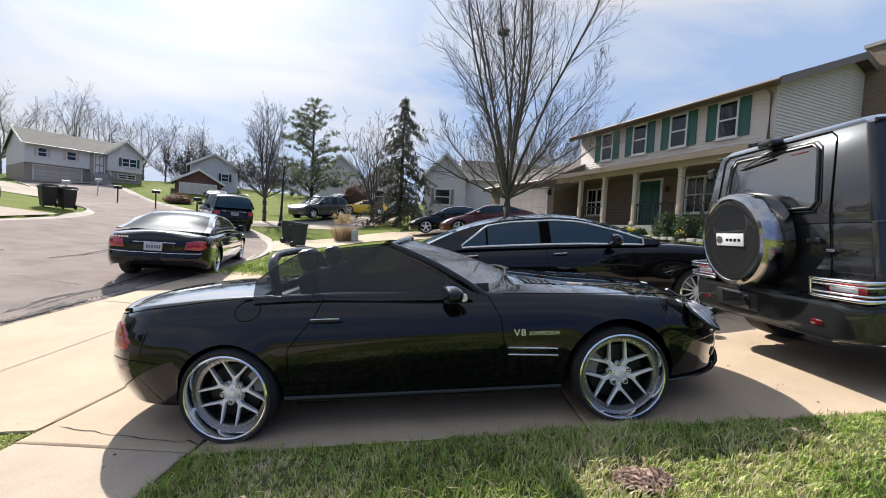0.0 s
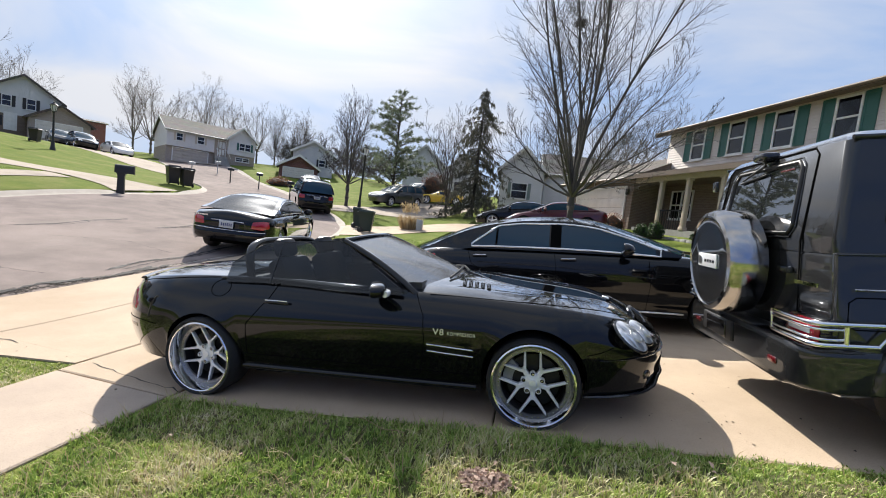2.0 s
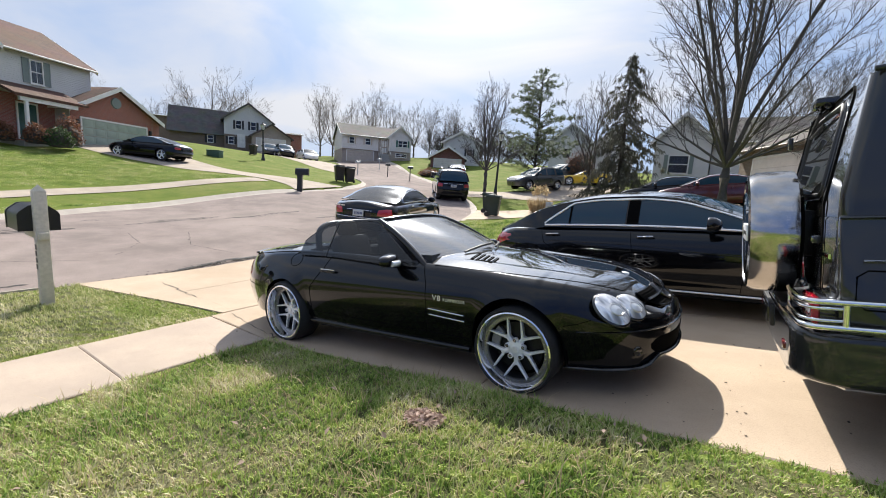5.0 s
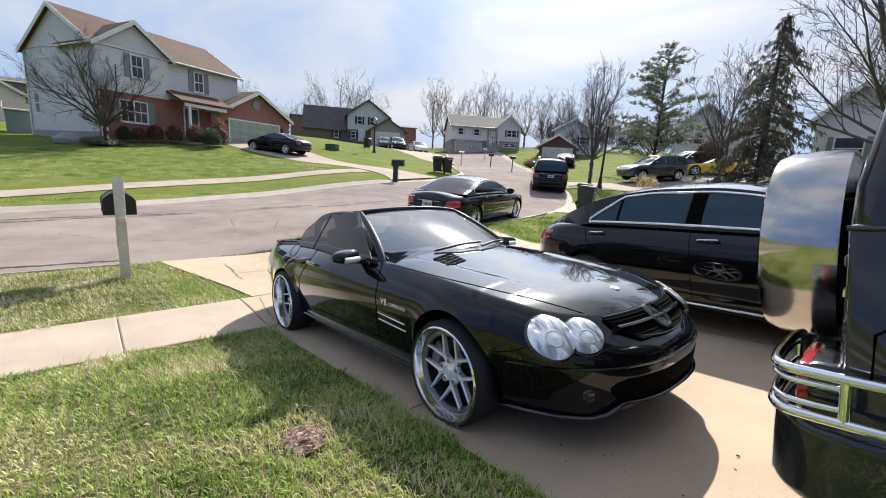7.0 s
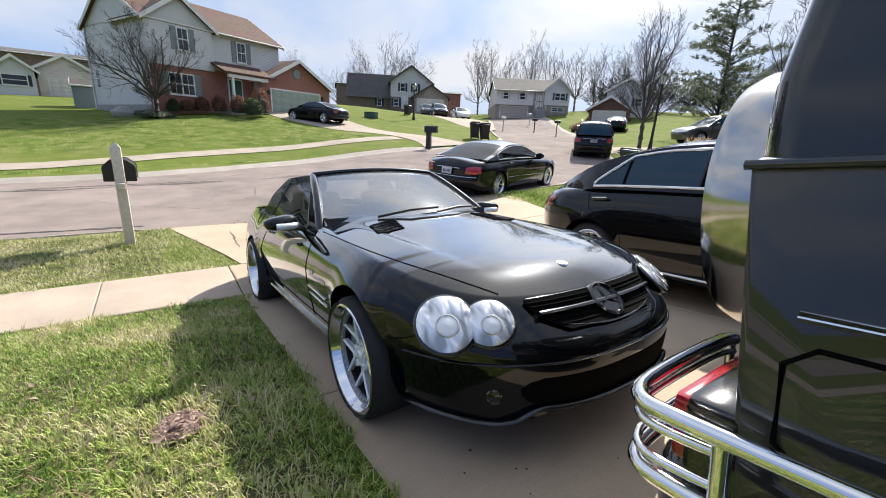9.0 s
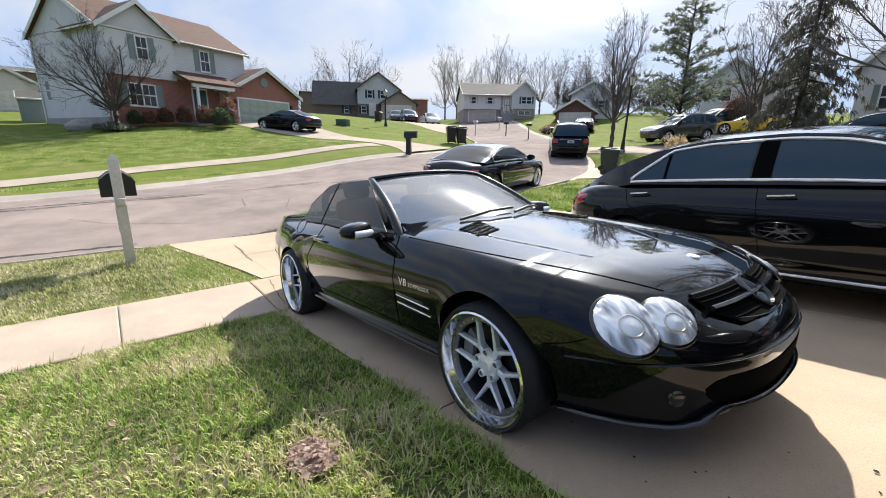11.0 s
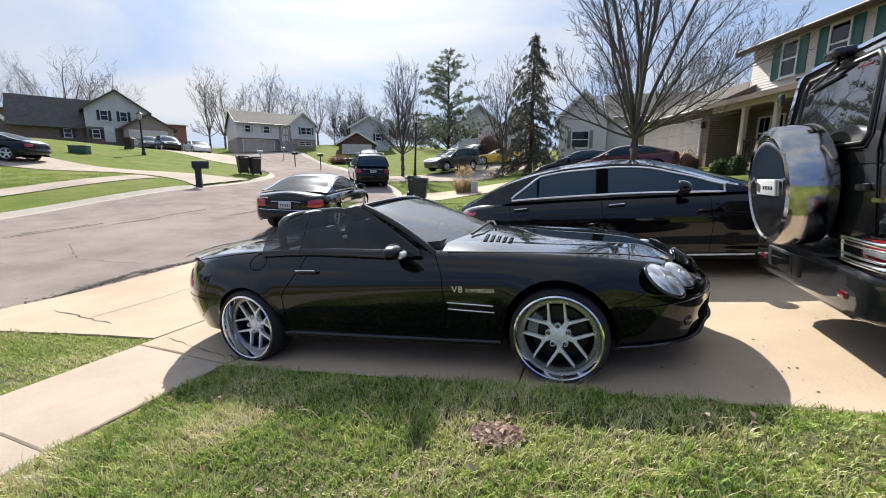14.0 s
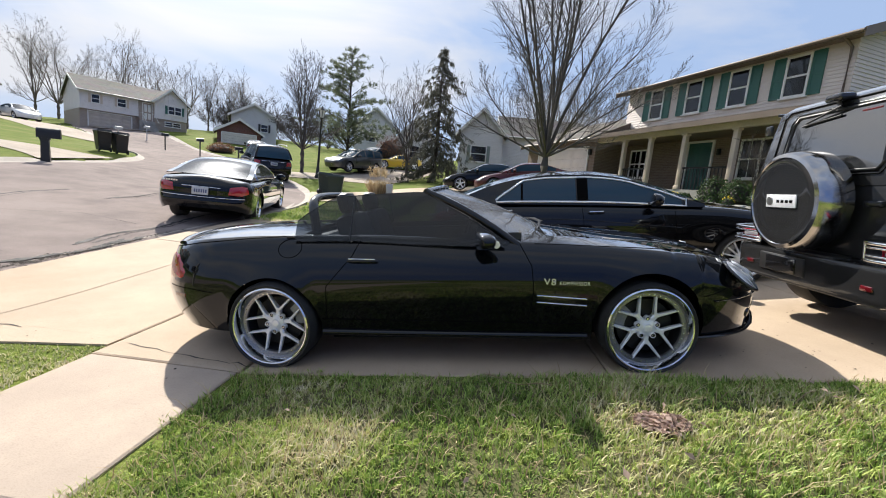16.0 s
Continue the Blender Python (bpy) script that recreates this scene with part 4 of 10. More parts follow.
def lens_patch(name, cols, nt, outline, mat, parent, out=0.006, label="", sign=1, bulge=0.012):
    """A lamp lens or badge over the skin, filled from its outline to its middle, slightly domed."""
    outline = [(p[0], p[1] + (q[1] - p[1]) * k / 3, p[2] + (q[2] - p[2]) * k / 3) for p, q in zip(outline, outline[1:] + outline[:1]) for k in range(3)]
    n = len(outline)
    cx = sum(p[1] for p in outline) / n
    cz = sum(p[2] for p in outline) / n
    vs, fs = [], []
    rings = 8
    for r in range(rings + 1):
        f = 1 - r / rings
        pts = [(k, cx + (a - cx) * f, cz + (z - cz) * f) for k, a, z in outline]
        if r == rings:
            pts = pts[:1]
        d = drape(cols, nt, pts, 0)
        if len(d) != len(pts):
            return None
        for c, nrm in d:
            e = c + nrm * (out * (1 if r else -1.0) + bulge * (1 - f * f))
            vs.append((e.x, e.y * sign, e.z))
    for r in range(rings - 1):
        for i in range(n):
            f = (r * n + i, r * n + (i + 1) % n, (r + 1) * n + (i + 1) % n, (r + 1) * n + i)
            fs.append(f)
    b = (rings - 1) * n
    for i in range(n):
        fs.append((b + i, b + (i + 1) % n, b + n))
    if sign < 0:
        fs = [f[::-1] for f in fs]
    return solid(name, vs, fs, mat, parent, label, smooth=50)


def top_z(cols, nt, x, y):
    """Height of the upper skin over a place of the plan."""
    y = -abs(y)
    for i in range(len(cols) - 1):
        for j in range(nt - 1, len(cols[0]) - 1):
            p, q, r, t = cols[i][j], cols[i + 1][j], cols[i][j + 1], cols[i + 1][j + 1]
            if not (min(p.y, q.y, r.y, t.y) - 1e-4 <= y <= max(p.y, q.y, r.y, t.y) + 1e-4 and min(p.x, q.x, r.x, t.x) - 1e-4 <= x <= max(p.x, q.x, r.x, t.x) + 1e-4):
                continue
            for a, b, c in ((p, q, t), (p, t, r)):
                d = (b.x - a.x) * (c.y - a.y) - (c.x - a.x) * (b.y - a.y)
                if abs(d) < 1e-12:
                    continue
                u = ((x - a.x) * (c.y - a.y) - (c.x - a.x) * (y - a.y)) / d
                v = ((b.x - a.x) * (y - a.y) - (x - a.x) * (b.y - a.y)) / d
                if u >= -0.01 and v >= -0.01 and u + v <= 1.01:
                    return a.z + u * (b.z - a.z) + v * (c.z - a.z)
    return None


def side_line(name, cols, nt, pts, mat, parent, r=0.004, sides=(1, -1), label="", out=0.001, kind="s", steps=14):
    """A thin raised or dark line drawn on the skin through points (x, z)."""
    dense = []
    for (a, z), (b, w) in zip(pts, pts[1:]):
        for i in range(steps):
            dense.append((kind, a + (b - a) * i / steps, z + (w - z) * i / steps))
    dense.append((kind, pts[-1][0], pts[-1][1]))
    d = drape(cols, nt, dense, out)
    if len(d) < 2:
        return
    for sg in sides:
        solid(name, *tube([(c.x, c.y * sg, c.z) for c, _ in d], r, 6), mat, parent, label, smooth=60)


def oval(kind, a, z, ra, rz, n=28, tilt=0.0, power=2.0):
    out = []
    for i in range(n):
        t = 2 * math.pi * i / n
        c, s_ = math.cos(t), math.sin(t)
        u, v = ra * math.copysign(abs(c) ** (2 / power), c), rz * math.copysign(abs(s_) ** (2 / power), s_)
        out.append((kind, a + u * math.cos(tilt) - v * math.sin(tilt), z + u * math.sin(tilt) + v * math.cos(tilt)))
    return out


# ---- the black roadster
SLOPE = math.degrees(math.atan(0.117))


def on_grade(x, y, z, heading=0.0, pitch=0.0, roll=0.0):
    """Pose of a car by its rear axle's place on the ground, heading from +x and nose-up angle."""
    return Matrix.Translation((x, y, z)) @ pose(0, 0, 0, 0, 0, heading) @ pose(0, 0, 0, roll, -pitch, 0)


SL = dict(xr=-1.08, xf=3.55, W=0.905, lf=0.95, lr=0.85, nf=2.5, nr=2.7, wb=2.585, arch=0.348, hub=0.318, flare=0.016, round=0.06,
          shoulder=[(-1.08, 0.885), (-0.6, 0.925), (0.0, 0.945), (0.6, 0.935), (1.5, 0.88), (2.1, 0.84), (2.6, 0.80), (2.95, 0.758), (3.2, 0.712), (3.4, 0.684), (3.55, 0.672)],
          spine=[(-1.08, 0.915), (-0.9, 0.965), (-0.3, 1.0), (0.3, 0.985), (1.5, 0.955), (2.0, 0.935), (2.5, 0.865), (2.9, 0.808), (3.15, 0.766), (3.31, 0.735), (3.45, 0.70), (3.55, 0.678)],
          sill=[(-1.08, 0.36), (-0.8, 0.30), (-0.3, 0.255), (0.4, 0.23), (2.15, 0.195), (2.9, 0.185), (3.36, 0.185), (3.46, 0.235), (3.55, 0.255)],
          side=[(0.18, 0.09), (0.25, 0.062), (0.34, 0.042), (0.45, 0.018), (0.55, 0.002), (0.61, 0.0), (0.68, 0.012), (0.8, 0.05), (0.95, 0.10)],
          nose=[(0.18, 0.05), (0.22, 0.0), (0.25, 0.03), (0.32, 0.012), (0.43, 0.0), (0.50, 0.008), (0.53, 0.02), (0.56, 0.065), (0.60, 0.13), (0.65, 0.175), (0.72, 0.215)],
          tail=[(0.3, 0.14), (0.38, 0.05), (0.5, 0.01), (0.6, 0.0), (0.63, 0.02), (0.8, 0.05), (0.9, 0.07)],
          tyre=0.318, rim=0.274, wheel_y=0.928, style="y", spokes=5, bolts=True, hub_r=0.058, dish=0.05, wide=0.26, spine_f=0.5, spine_r=0.35, crown=2.6, caliper=2.75, nk=26, fold=0.60)


def build_roadster():
    s = SL
    car = empty("roadster", "black open roadster with polished multi-spoke wheels on a concrete drive", "car",
                on_grade(-1.375, 3.481, 0.0095, 0, 6.95) @ Matrix.Diagonal((1, 0.96, 1, 1)))
    cols, nt = body_shell(s)
    def keep(q, i, j):
        return not (j >= nt + 1 and 0.22 < q.x < 1.72 and abs(q.y) < 0.74)
    part("body", merged(*skin(cols, keep)), PAINT, car, smooth=62)
    arch_liners(car, s)
    # inner flange of each wheel opening
    for xc in (0.0, s["wb"]):
        for sg in (-1, 1):
            vs, fs = [], []
            ring = [c[0] for c in cols if abs(c[0].x - xc) < s["arch"] + 0.02 and c[0].y < -0.3]
            for p in ring:
                vs += [(p.x, p.y * -sg, p.z), (p.x, (p.y + 0.05) * -sg, p.z + 0.004)]
            for i in range(len(ring) - 1):
                fs.append((2 * i, 2 * i + 1, 2 * i + 3, 2 * i + 2))
            solid("wing_lip", vs, fs, PAINT, car, smooth=50)
    for xc in (0.0, s["wb"]):
        for sg in (-1, 1):
            w = wheel(car, xc, sg * s["wheel_y"], s["hub"] - (0.026 if xc else 0.0), sg, dict(s, tyre=0.31 if xc else 0.318, caliper=2.75 if xc else 0.35, turn=0.63 if xc else -0.2, dish=0.05 if xc else 0.085))
    # panel gaps
    gap = dict(mat=MATT_BLACK, parent=car)
    side_line("door_gap", cols, nt, [(0.40, 0.36), (0.42, 0.6), (0.60, 0.80), (0.66, 0.92)], r=0.0028, **gap)
    side_line("door_gap", cols, nt, [(1.80, 0.30), (1.84, 0.55), (1.83, 0.72), (1.76, 0.86)], r=0.0028, **gap)
    side_line("sill_gap", cols, nt, [(0.36, 0.36), (1.0, 0.345), (1.8, 0.325), (2.2, 0.315)], r=0.003, **gap)
    side_line("bumper_gap", cols, nt, [(2.93, 0.50), (3.02, 0.52), (3.10, 0.55)], r=0.0025, **gap)
    side_line("boot_gap", cols, nt, [(-0.93, 0.86), (-0.6, 0.905), (-0.2, 0.93), (0.12, 0.94)], r=0.0028, **gap)
    side_line("rear_bumper_gap", cols, nt, [(-0.42, 0.56), (-0.6, 0.585), (-0.85, 0.60)], r=0.0025, **gap)
    # bright belt line, badge and wing vents
    side_line("belt_trim", cols, nt, [(0.10, 0.935), (0.6, 0.925), (1.2, 0.885), (1.66, 0.862)], GLOSS_BLACK, car, 0.006, out=0.004)
    for sg in (1, -1):
        for z in (0.525, 0.478):
            d = drape(cols, nt, [("s", 1.86 + 0.325 * i / 10, z - 0.028 * i / 10) for i in range(11)], 0.004)
            solid("vent_bar", *tube([(c.x, c.y * sg, c.z) for c, _ in d], 0.0055, 6), CHROME, car, "bright bar in the wing vent", smooth=60)
    lens = [("s", 1.85, 0.545), ("s", 2.14, 0.525), ("s", 2.12, 0.44), ("s", 1.92, 0.45), ("s", 1.86, 0.47)]
    for sg in (1, -1):
        lens_patch("wing_vent", cols, nt, lens, GLOSS_BLACK, car, 0.0015, sign=sg, bulge=0.0)
        for pts in ([(0.575, 0.766), (0.785, 0.76)],):
            d = drape(cols, nt, [("s", pts[0][0] + (pts[1][0] - pts[0][0]) * i / 8, pts[0][1] + (pts[1][1] - pts[0][1]) * i / 8) for i in range(9)], 0.018)
            v, f = tube([(c.x, c.y * sg, c.z) for c, _ in d], [0.008, 0.013, 0.014, 0.014, 0.014, 0.014, 0.014, 0.013, 0.008], 8)
            h = solid("door_handle", v, f, PAINT, car, "black door handle with a bright strip", smooth=60)
            d = drape(cols, nt, [("s", pts[0][0] + 0.01 + (pts[1][0] - pts[0][0] - 0.02) * i / 8, pts[0][1] + 0.010 + (pts[1][1] - pts[0][1]) * i / 8) for i in range(9)], 0.030)
            solid("handle_strip", *tube([(c.x, c.y * sg, c.z) for c, _ in d], 0.0042, 6), CHROME, h, smooth=60)
    # readable wing lettering on both sides
    for sg in (1, -1):
        for text, x, size in (("V8", 1.905, 0.062), ("KOMPRESSOR", 2.005, 0.034)):
            cu = bpy.data.curves.new("badge_text", "FONT")
            cu.body, cu.size, cu.extrude, cu.space_character = text, size, 0.001, 1.12
            cu.materials.append(WHITE_MARK)
            t = new("wing_badge", cu)
            t.parent = car
            t["label"] = "bright wing lettering"
            zz = 0.598 if text == "V8" else 0.597
            t.matrix_basis = pose(x if sg > 0 else x + (0.085 if text == "V8" else 0.2), -0.9085 * sg, zz, 88.5 if sg > 0 else 91.5, 2.0 if sg > 0 else -2.0, 0 if sg > 0 else 180)
            t.scale = (0.86, 1.0, 1.0) if text != "V8" else (1.1, 1.0, 1.0)
    # fuel flap
    for r_, mt in ((0.082, MATT_BLACK),):
        d = drape(cols, nt, oval("s", 0.145, 0.86, 0.085, 0.062, 32), 0.001)
        solid("fuel_flap_gap", *tube([(c.x, c.y, c.z) for c, _ in d], 0.0025, 6, True), mt, car, smooth=60)
    # lamps
    for sg in (1, -1):
        # twin oval headlamps: domed lenses set into the wing
        for (cx, cy, cz), (lx, ly, lz), big, small in (((3.225, 0.762, 0.630), (0.195, -0.045, -0.175), 0.130, 0.124), ((3.315, 0.615, 0.627), (0.166, -0.018, -0.14), 0.104, 0.108)):
            along = Vector((lx, ly * sg, lz)).normalized()
            out = Vector((0.667, -0.385 * sg, 0.638))
            out = (out - along * out.dot(along)).normalized()
            side = out.cross(along)
            mid = Vector((cx, -cy * sg, cz))
            turn = Matrix(((out.x, along.x, side.x), (out.y, along.y, side.y), (out.z, along.z, side.z))).to_4x4()
            def dome(name, k, push, depth, mat, label=""):
                bm = bmesh.new()
                bmesh.ops.create_uvsphere(bm, u_segments=36, v_segments=18, radius=1.0)
                bmesh.ops.scale(bm, vec=(depth, big * k, small * k), verts=bm.verts)
                return part(name, bm, mat, car, label, smooth=60, m=Matrix.Translation(mid + out * push) @ turn)
            dome("headlamp_seal", 1.055, -0.022, 0.026, GLOSS_BLACK)
            lamp = dome("headlamp", 1.0, -0.020, 0.030, HEADLAMP, "oval headlamp lens with painted reflections")
            r_ = small * 0.36
            solid("lamp_ring", *lathe([(r_ - 0.007, 0.026), (r_ - 0.002, 0.031), (r_ + 0.003, 0.030), (r_ + 0.007, 0.022)], 32, "x"), STEEL, lamp, smooth=40, m=pose(0, 0.02, 0))
            solid("lamp_bulb", *lathe([(0.0005, 0.0330), (r_ * 0.6, 0.031), (r_ - 0.004, 0.0285)], 28, "x"), CLEAR_LENS, lamp, smooth=40, m=pose(0, 0.02, 0))
        lens_patch("tail_lamp", cols, nt, [("r", 0.50, 0.67), ("r", 0.50, 0.80), ("r", 0.66, 0.835), ("r", 0.74, 0.82), ("r", 0.795, 0.77), ("r", 0.83, 0.72), ("r", 0.845, 0.67), ("r", 0.83, 0.65), ("r", 0.64, 0.645)], RED_LENS, car, 0.006, "red tail lamp wrapping the wing", sg, 0.006)
        disc_on("fog_lamp", cols, nt, ("f", 0.62, 0.325), 0.004, [(0.0005, 0.006), (0.018, 0.005), (0.026, 0.002), (0.030, 0.004), (0.034, -0.004)], GLOSS_BLACK, car, sg, "small round fog lamp")
        lens_patch("side_marker", cols, nt, [("s", -0.80, 0.52), ("s", -0.66, 0.515), ("s", -0.66, 0.545), ("s", -0.80, 0.55)], DARK_RED_LENS, car, 0.002, sign=sg, bulge=0.0)
    # nose: grille with bars and round emblem, lower intake, splitter
    def full_patch(name, rows, mat, out, label=""):
        """A patch over the nose given as rows of (z, half width), both sides of the middle."""
        vs, fs, n = [], [], 33
        for z, hw in rows:
            line = drape(cols, nt, [("f", hw * abs(2 * i / (n - 1) - 1) + 1e-4, z) for i in range(n)], out)
            if len(line) != n:
                return None
            for i, (c, _) in enumerate(line):
                vs.append((c.x, c.y if i < n // 2 else abs(c.y), c.z))
        for r in range(len(rows) - 1):
            for i in range(n - 1):
                fs.append((r * n + i, r * n + i + 1, (r + 1) * n + i + 1, (r + 1) * n + i))
        return solid(name, vs, fs, mat, car, label, smooth=50)
    full_patch("grille", [(0.560, 0.30), (0.58, 0.36), (0.605, 0.40), (0.63, 0.425), (0.655, 0.43), (0.667, 0.42)], MATT_BLACK, 0.014, "black mesh grille")
    def arc(name, z, hw, out, r_, mat, label="", sag=0.0):
        d = drape(cols, nt, [("f", hw * abs(2 * i / 20 - 1) + 1e-4, z + sag * (2 * i / 20 - 1) ** 2) for i in range(21)], out)
        solid(name, *tube([(c.x, c.y if i < 10 else abs(c.y), c.z) for i, (c, _) in enumerate(d)], r_, 8, squash=0.7), mat, car, label, smooth=60)
    for z, hw in ((0.576, 0.33), (0.589, 0.37), (0.638, 0.41), (0.652, 0.42)):
        arc("grille_slat", z, hw, 0.016, 0.004, MATT_BLACK)
    arc("grille_bar", 0.613, 0.40, 0.024, 0.015, GLOSS_BLACK, "gloss black grille bar")
    arc("grille_frame", 0.556, 0.32, 0.010, 0.006, GLOSS_BLACK, "thin gloss grille edge", 0.02)
    arc("bumper_crease", 0.465, 0.84, 0.003, 0.007, PAINT)
    arc("grille_frame", 0.669, 0.42, 0.004, 0.007, GLOSS_BLACK)
    disc_on("nose_emblem", cols, nt, ("f", 0.002, 0.612), 0.022, [(0.001, 0.004), (0.07, 0.004), (0.078, 0.016), (0.090, 0.012), (0.095, -0.03)], GLOSS_BLACK, car, 1, "round gloss black nose emblem", 36)
    star = empty("emblem_star", "", "")
    for k in ("label", "category"):
        if k in star:
            del star[k]
    star.parent = car
    ec, en = drape(cols, nt, [("f", 0.002, 0.612)], 0.029)[0]
    star.matrix_basis = Matrix.Translation(ec) @ en.to_track_quat("X", "Z").to_matrix().to_4x4()
    for i in range(3):
        a = math.pi / 2 + 2 * math.pi * i / 3
        ca, sa = math.cos(a), math.sin(a)
        solid("star_arm", [(0, 0.075 * ca, 0.075 * sa), (0.0, 0.008 * -sa, 0.008 * ca), (0.0, 0.008 * sa, -0.008 * ca), (0.008, 0.002 * ca, 0.002 * sa)], [(0, 1, 3), (0, 3, 2), (0, 2, 1)], GLOSS_BLACK, star)
    full_patch("lower_intake", [(0.285, 0.44), (0.305, 0.50), (0.33, 0.53), (0.36, 0.54), (0.39, 0.51), (0.405, 0.46)], MATT_BLACK, 0.003, "black lower air intake")
    lip_z = lambda a: 0.212 + 0.066 * (1 - smooth01((a - 0.44) / 0.16))
    d = drape(cols, nt, [("f", 0.82 * abs(2 * i / 48 - 1) + 1e-4, lip_z(0.82 * abs(2 * i / 48 - 1))) for i in range(49)], 0.014)
    solid("front_splitter", *tube([(c.x, c.y if i < 24 else abs(c.y), c.z) for i, (c, _) in enumerate(d)], 0.016, 8, squash=0.7), GLOSS_BLACK, car, "black front splitter lip", smooth=60)
    solid("bonnet_badge", *lathe([(0.001, 0.006), (0.026, 0.004), (0.030, 0.0), (0.030, -0.02)], 20, "x"), SILVER, car, m=Matrix.Translation((3.17, 0, top_z(cols, nt, 3.17, 0.01) + 0.001)) @ pose(0, 0, 0, 0, -80, 0))
    # sill skirt
    for sg in (1, -1):
        d = drape(cols, nt, [("s", 0.36 + 1.84 * i / 20, curve(s["sill"], 0.36 + 1.84 * i / 20) + 0.03) for i in range(21)], 0.006)
        solid("sill_skirt", *tube([(c.x, c.y * sg, c.z) for c, _ in d], 0.024, 8), PAINT, car, "black side skirt", smooth=60)
    # bonnet: slotted vents by the screen, shut lines
    def laid(pts, lift):
        out = []
        for x, y in pts:
            z = top_z(cols, nt, x, y)
            if z is not None:
                out.append((x, y, z + lift))
        return out
    for sg in (1, -1):
        vent = empty("bonnet_vent", "", "")
        for k in ("label", "category"):
            if k in vent:
                del vent[k]
        vent.parent = car
        for k in range(5):
            x = 2.05 + 0.048 * k
            base = laid([(x + 0.02 * i / 6, -sg * (0.33 + 0.012 * k + 0.20 * i / 6)) for i in range(7)], 0.002)
            if len(base) == 7:
                solid("vent_slot", *tube(base, 0.015, 8, squash=0.16), MATT_BLACK, vent, smooth=60)
            for e in range(2):
                bar = laid([(x - 0.006 + 0.012 * e + 0.02 * i / 6, -sg * (0.335 + 0.012 * k + 0.19 * i / 6)) for i in range(7)], 0.006)
                if len(bar) == 7:
                    solid("vent_slat", *tube(bar, 0.0026, 6), PAINT, vent, "thin black vent slat", smooth=60)
        pts = laid([(1.86 + 1.38 * i / 25, -sg * (0.775 - 0.02 * (i / 25) - 0.26 * (i / 25) ** 4)) for i in range(26)], 0.0005)
        solid("bonnet_gap", *tube(pts, 0.003, 6), MATT_BLACK, car, smooth=60)
    # windscreen in its frame
    rows, nr_, nc = [], 10, 15
    def screen(u, v):
        """u -1..1 across, v 0..1 up."""
        zb, zt = 0.915 - 0.045 * u * u, 1.262 - 0.03 * u * u
        z = zb + (zt - zb) * v + 0.012 * math.sin(math.pi * v)
        hw = 0.745 + (0.575 - 0.745) * v
        x = (2.02 - 0.30 * u * u) + ((1.20 - 0.09 * u * u) - (2.02 - 0.30 * u * u)) * v + 0.02 * math.sin(math.pi * v)
        return (x, u * hw, z)
    vs, fs = [], []
    for j in range(nr_ + 1):
        for i in range(nc + 1):
            vs.append(screen(-1 + 2 * i / nc, j / nr_))
    for j in range(nr_):
        for i in range(nc):
            fs.append((j * (nc + 1) + i, j * (nc + 1) + i + 1, (j + 1) * (nc + 1) + i + 1, (j + 1) * (nc + 1) + i))
    outward(solid("windscreen", vs, fs, GLASS_SHIELD, car, "curved windscreen reflecting the sky, with a pale sheen painted in", smooth=60))
    for sg in (-1, 1):
        path = [screen(sg * 1.0, t / 12) for t in range(-1, 13)]
        solid("screen_pillar", *tube(path, [0.034] * 12 + [0.03, 0.026], 10, squash=0.8), PAINT, car, smooth=60)
    solid("screen_header", *tube([screen(-1 + 2 * i / 20, 1.0) for i in range(21)], 0.030, 10, squash=0.75), PAINT, car, smooth=60)
    solid("cowl", *tube([(screen(-1 + 2 * i / 20, 0.0)[0] + 0.02, screen(-1 + 2 * i / 20, 0.0)[1], screen(-1 + 2 * i / 20, 0.0)[2] - 0.012) for i in range(21)], 0.024, 8, squash=0.6), BLACK_TRIM, car, smooth=60)
    for a, b in ((-0.55, 0.12), (0.05, 0.72)):
        p0, p1 = screen(a, 0.03), screen(b, 0.10)
        solid("wiper", *tube([(p0[0] + 0.03, p0[1], p0[2] + 0.02), ((p0[0] + p1[0]) / 2 + 0.05, (p0[1] + p1[1]) / 2, (p0[2] + p1[2]) / 2 + 0.035), (p1[0] + 0.02, p1[1], p1[2] + 0.02)], 0.010, 6), BLACK_TRIM, car, smooth=60)
    # side windows, up
    for sg in (-1, 1):
        vs, fs, n1, n2 = [], [], 22, 8
        for i in range(n1 + 1):
            x = 0.17 + (1.66 - 0.17) * i / n1
            zb = 0.905 - 0.055 * smooth01((x - 0.4) / 1.2)
            zt = min(1.045 + 0.52 * (x - 0.17) ** 0.85 if x < 0.5 else 9, 1.21 + 0.018 * math.sin((x - 0.45) * 2.4), 1.23 - (x - 1.10) * 0.62 if x > 1.10 else 9)
            zt = max(zt, zb + 0.004)
            for j in range(n2 + 1):
                z = zb + (zt - zb) * j / n2
                y = 0.815 - (z - 0.88) * 0.62 - 0.10 * (z - 0.88) ** 2
                vs.append((x, sg * y, z))
        cut = round((0.56 - 0.17) / (1.66 - 0.17) * n1)
        for nm, a, b in (("quarter_window", 0, cut), ("door_window", cut, n1)):
            f2 = []
            off = a * (n2 + 1)
            for i in range(a, b):
                for j in range(n2):
                    f2.append(tuple(k - off for k in (i * (n2 + 1) + j, (i + 1) * (n2 + 1) + j, (i + 1) * (n2 + 1) + j + 1, i * (n2 + 1) + j + 1)))
            outward(solid(nm, vs[a * (n2 + 1):(b + 1) * (n2 + 1)], f2, GLASS_SMOKE, car, "smoked side window", smooth=60))
        col = [vs[cut * (n2 + 1) + j] for j in range(n2 + 1)]
        solid("window_seal", *tube(col, 0.006, 6), BLACK_TRIM, car, smooth=60)
        topl = [vs[i * (n2 + 1) + n2] for i in range(n1 + 1)]
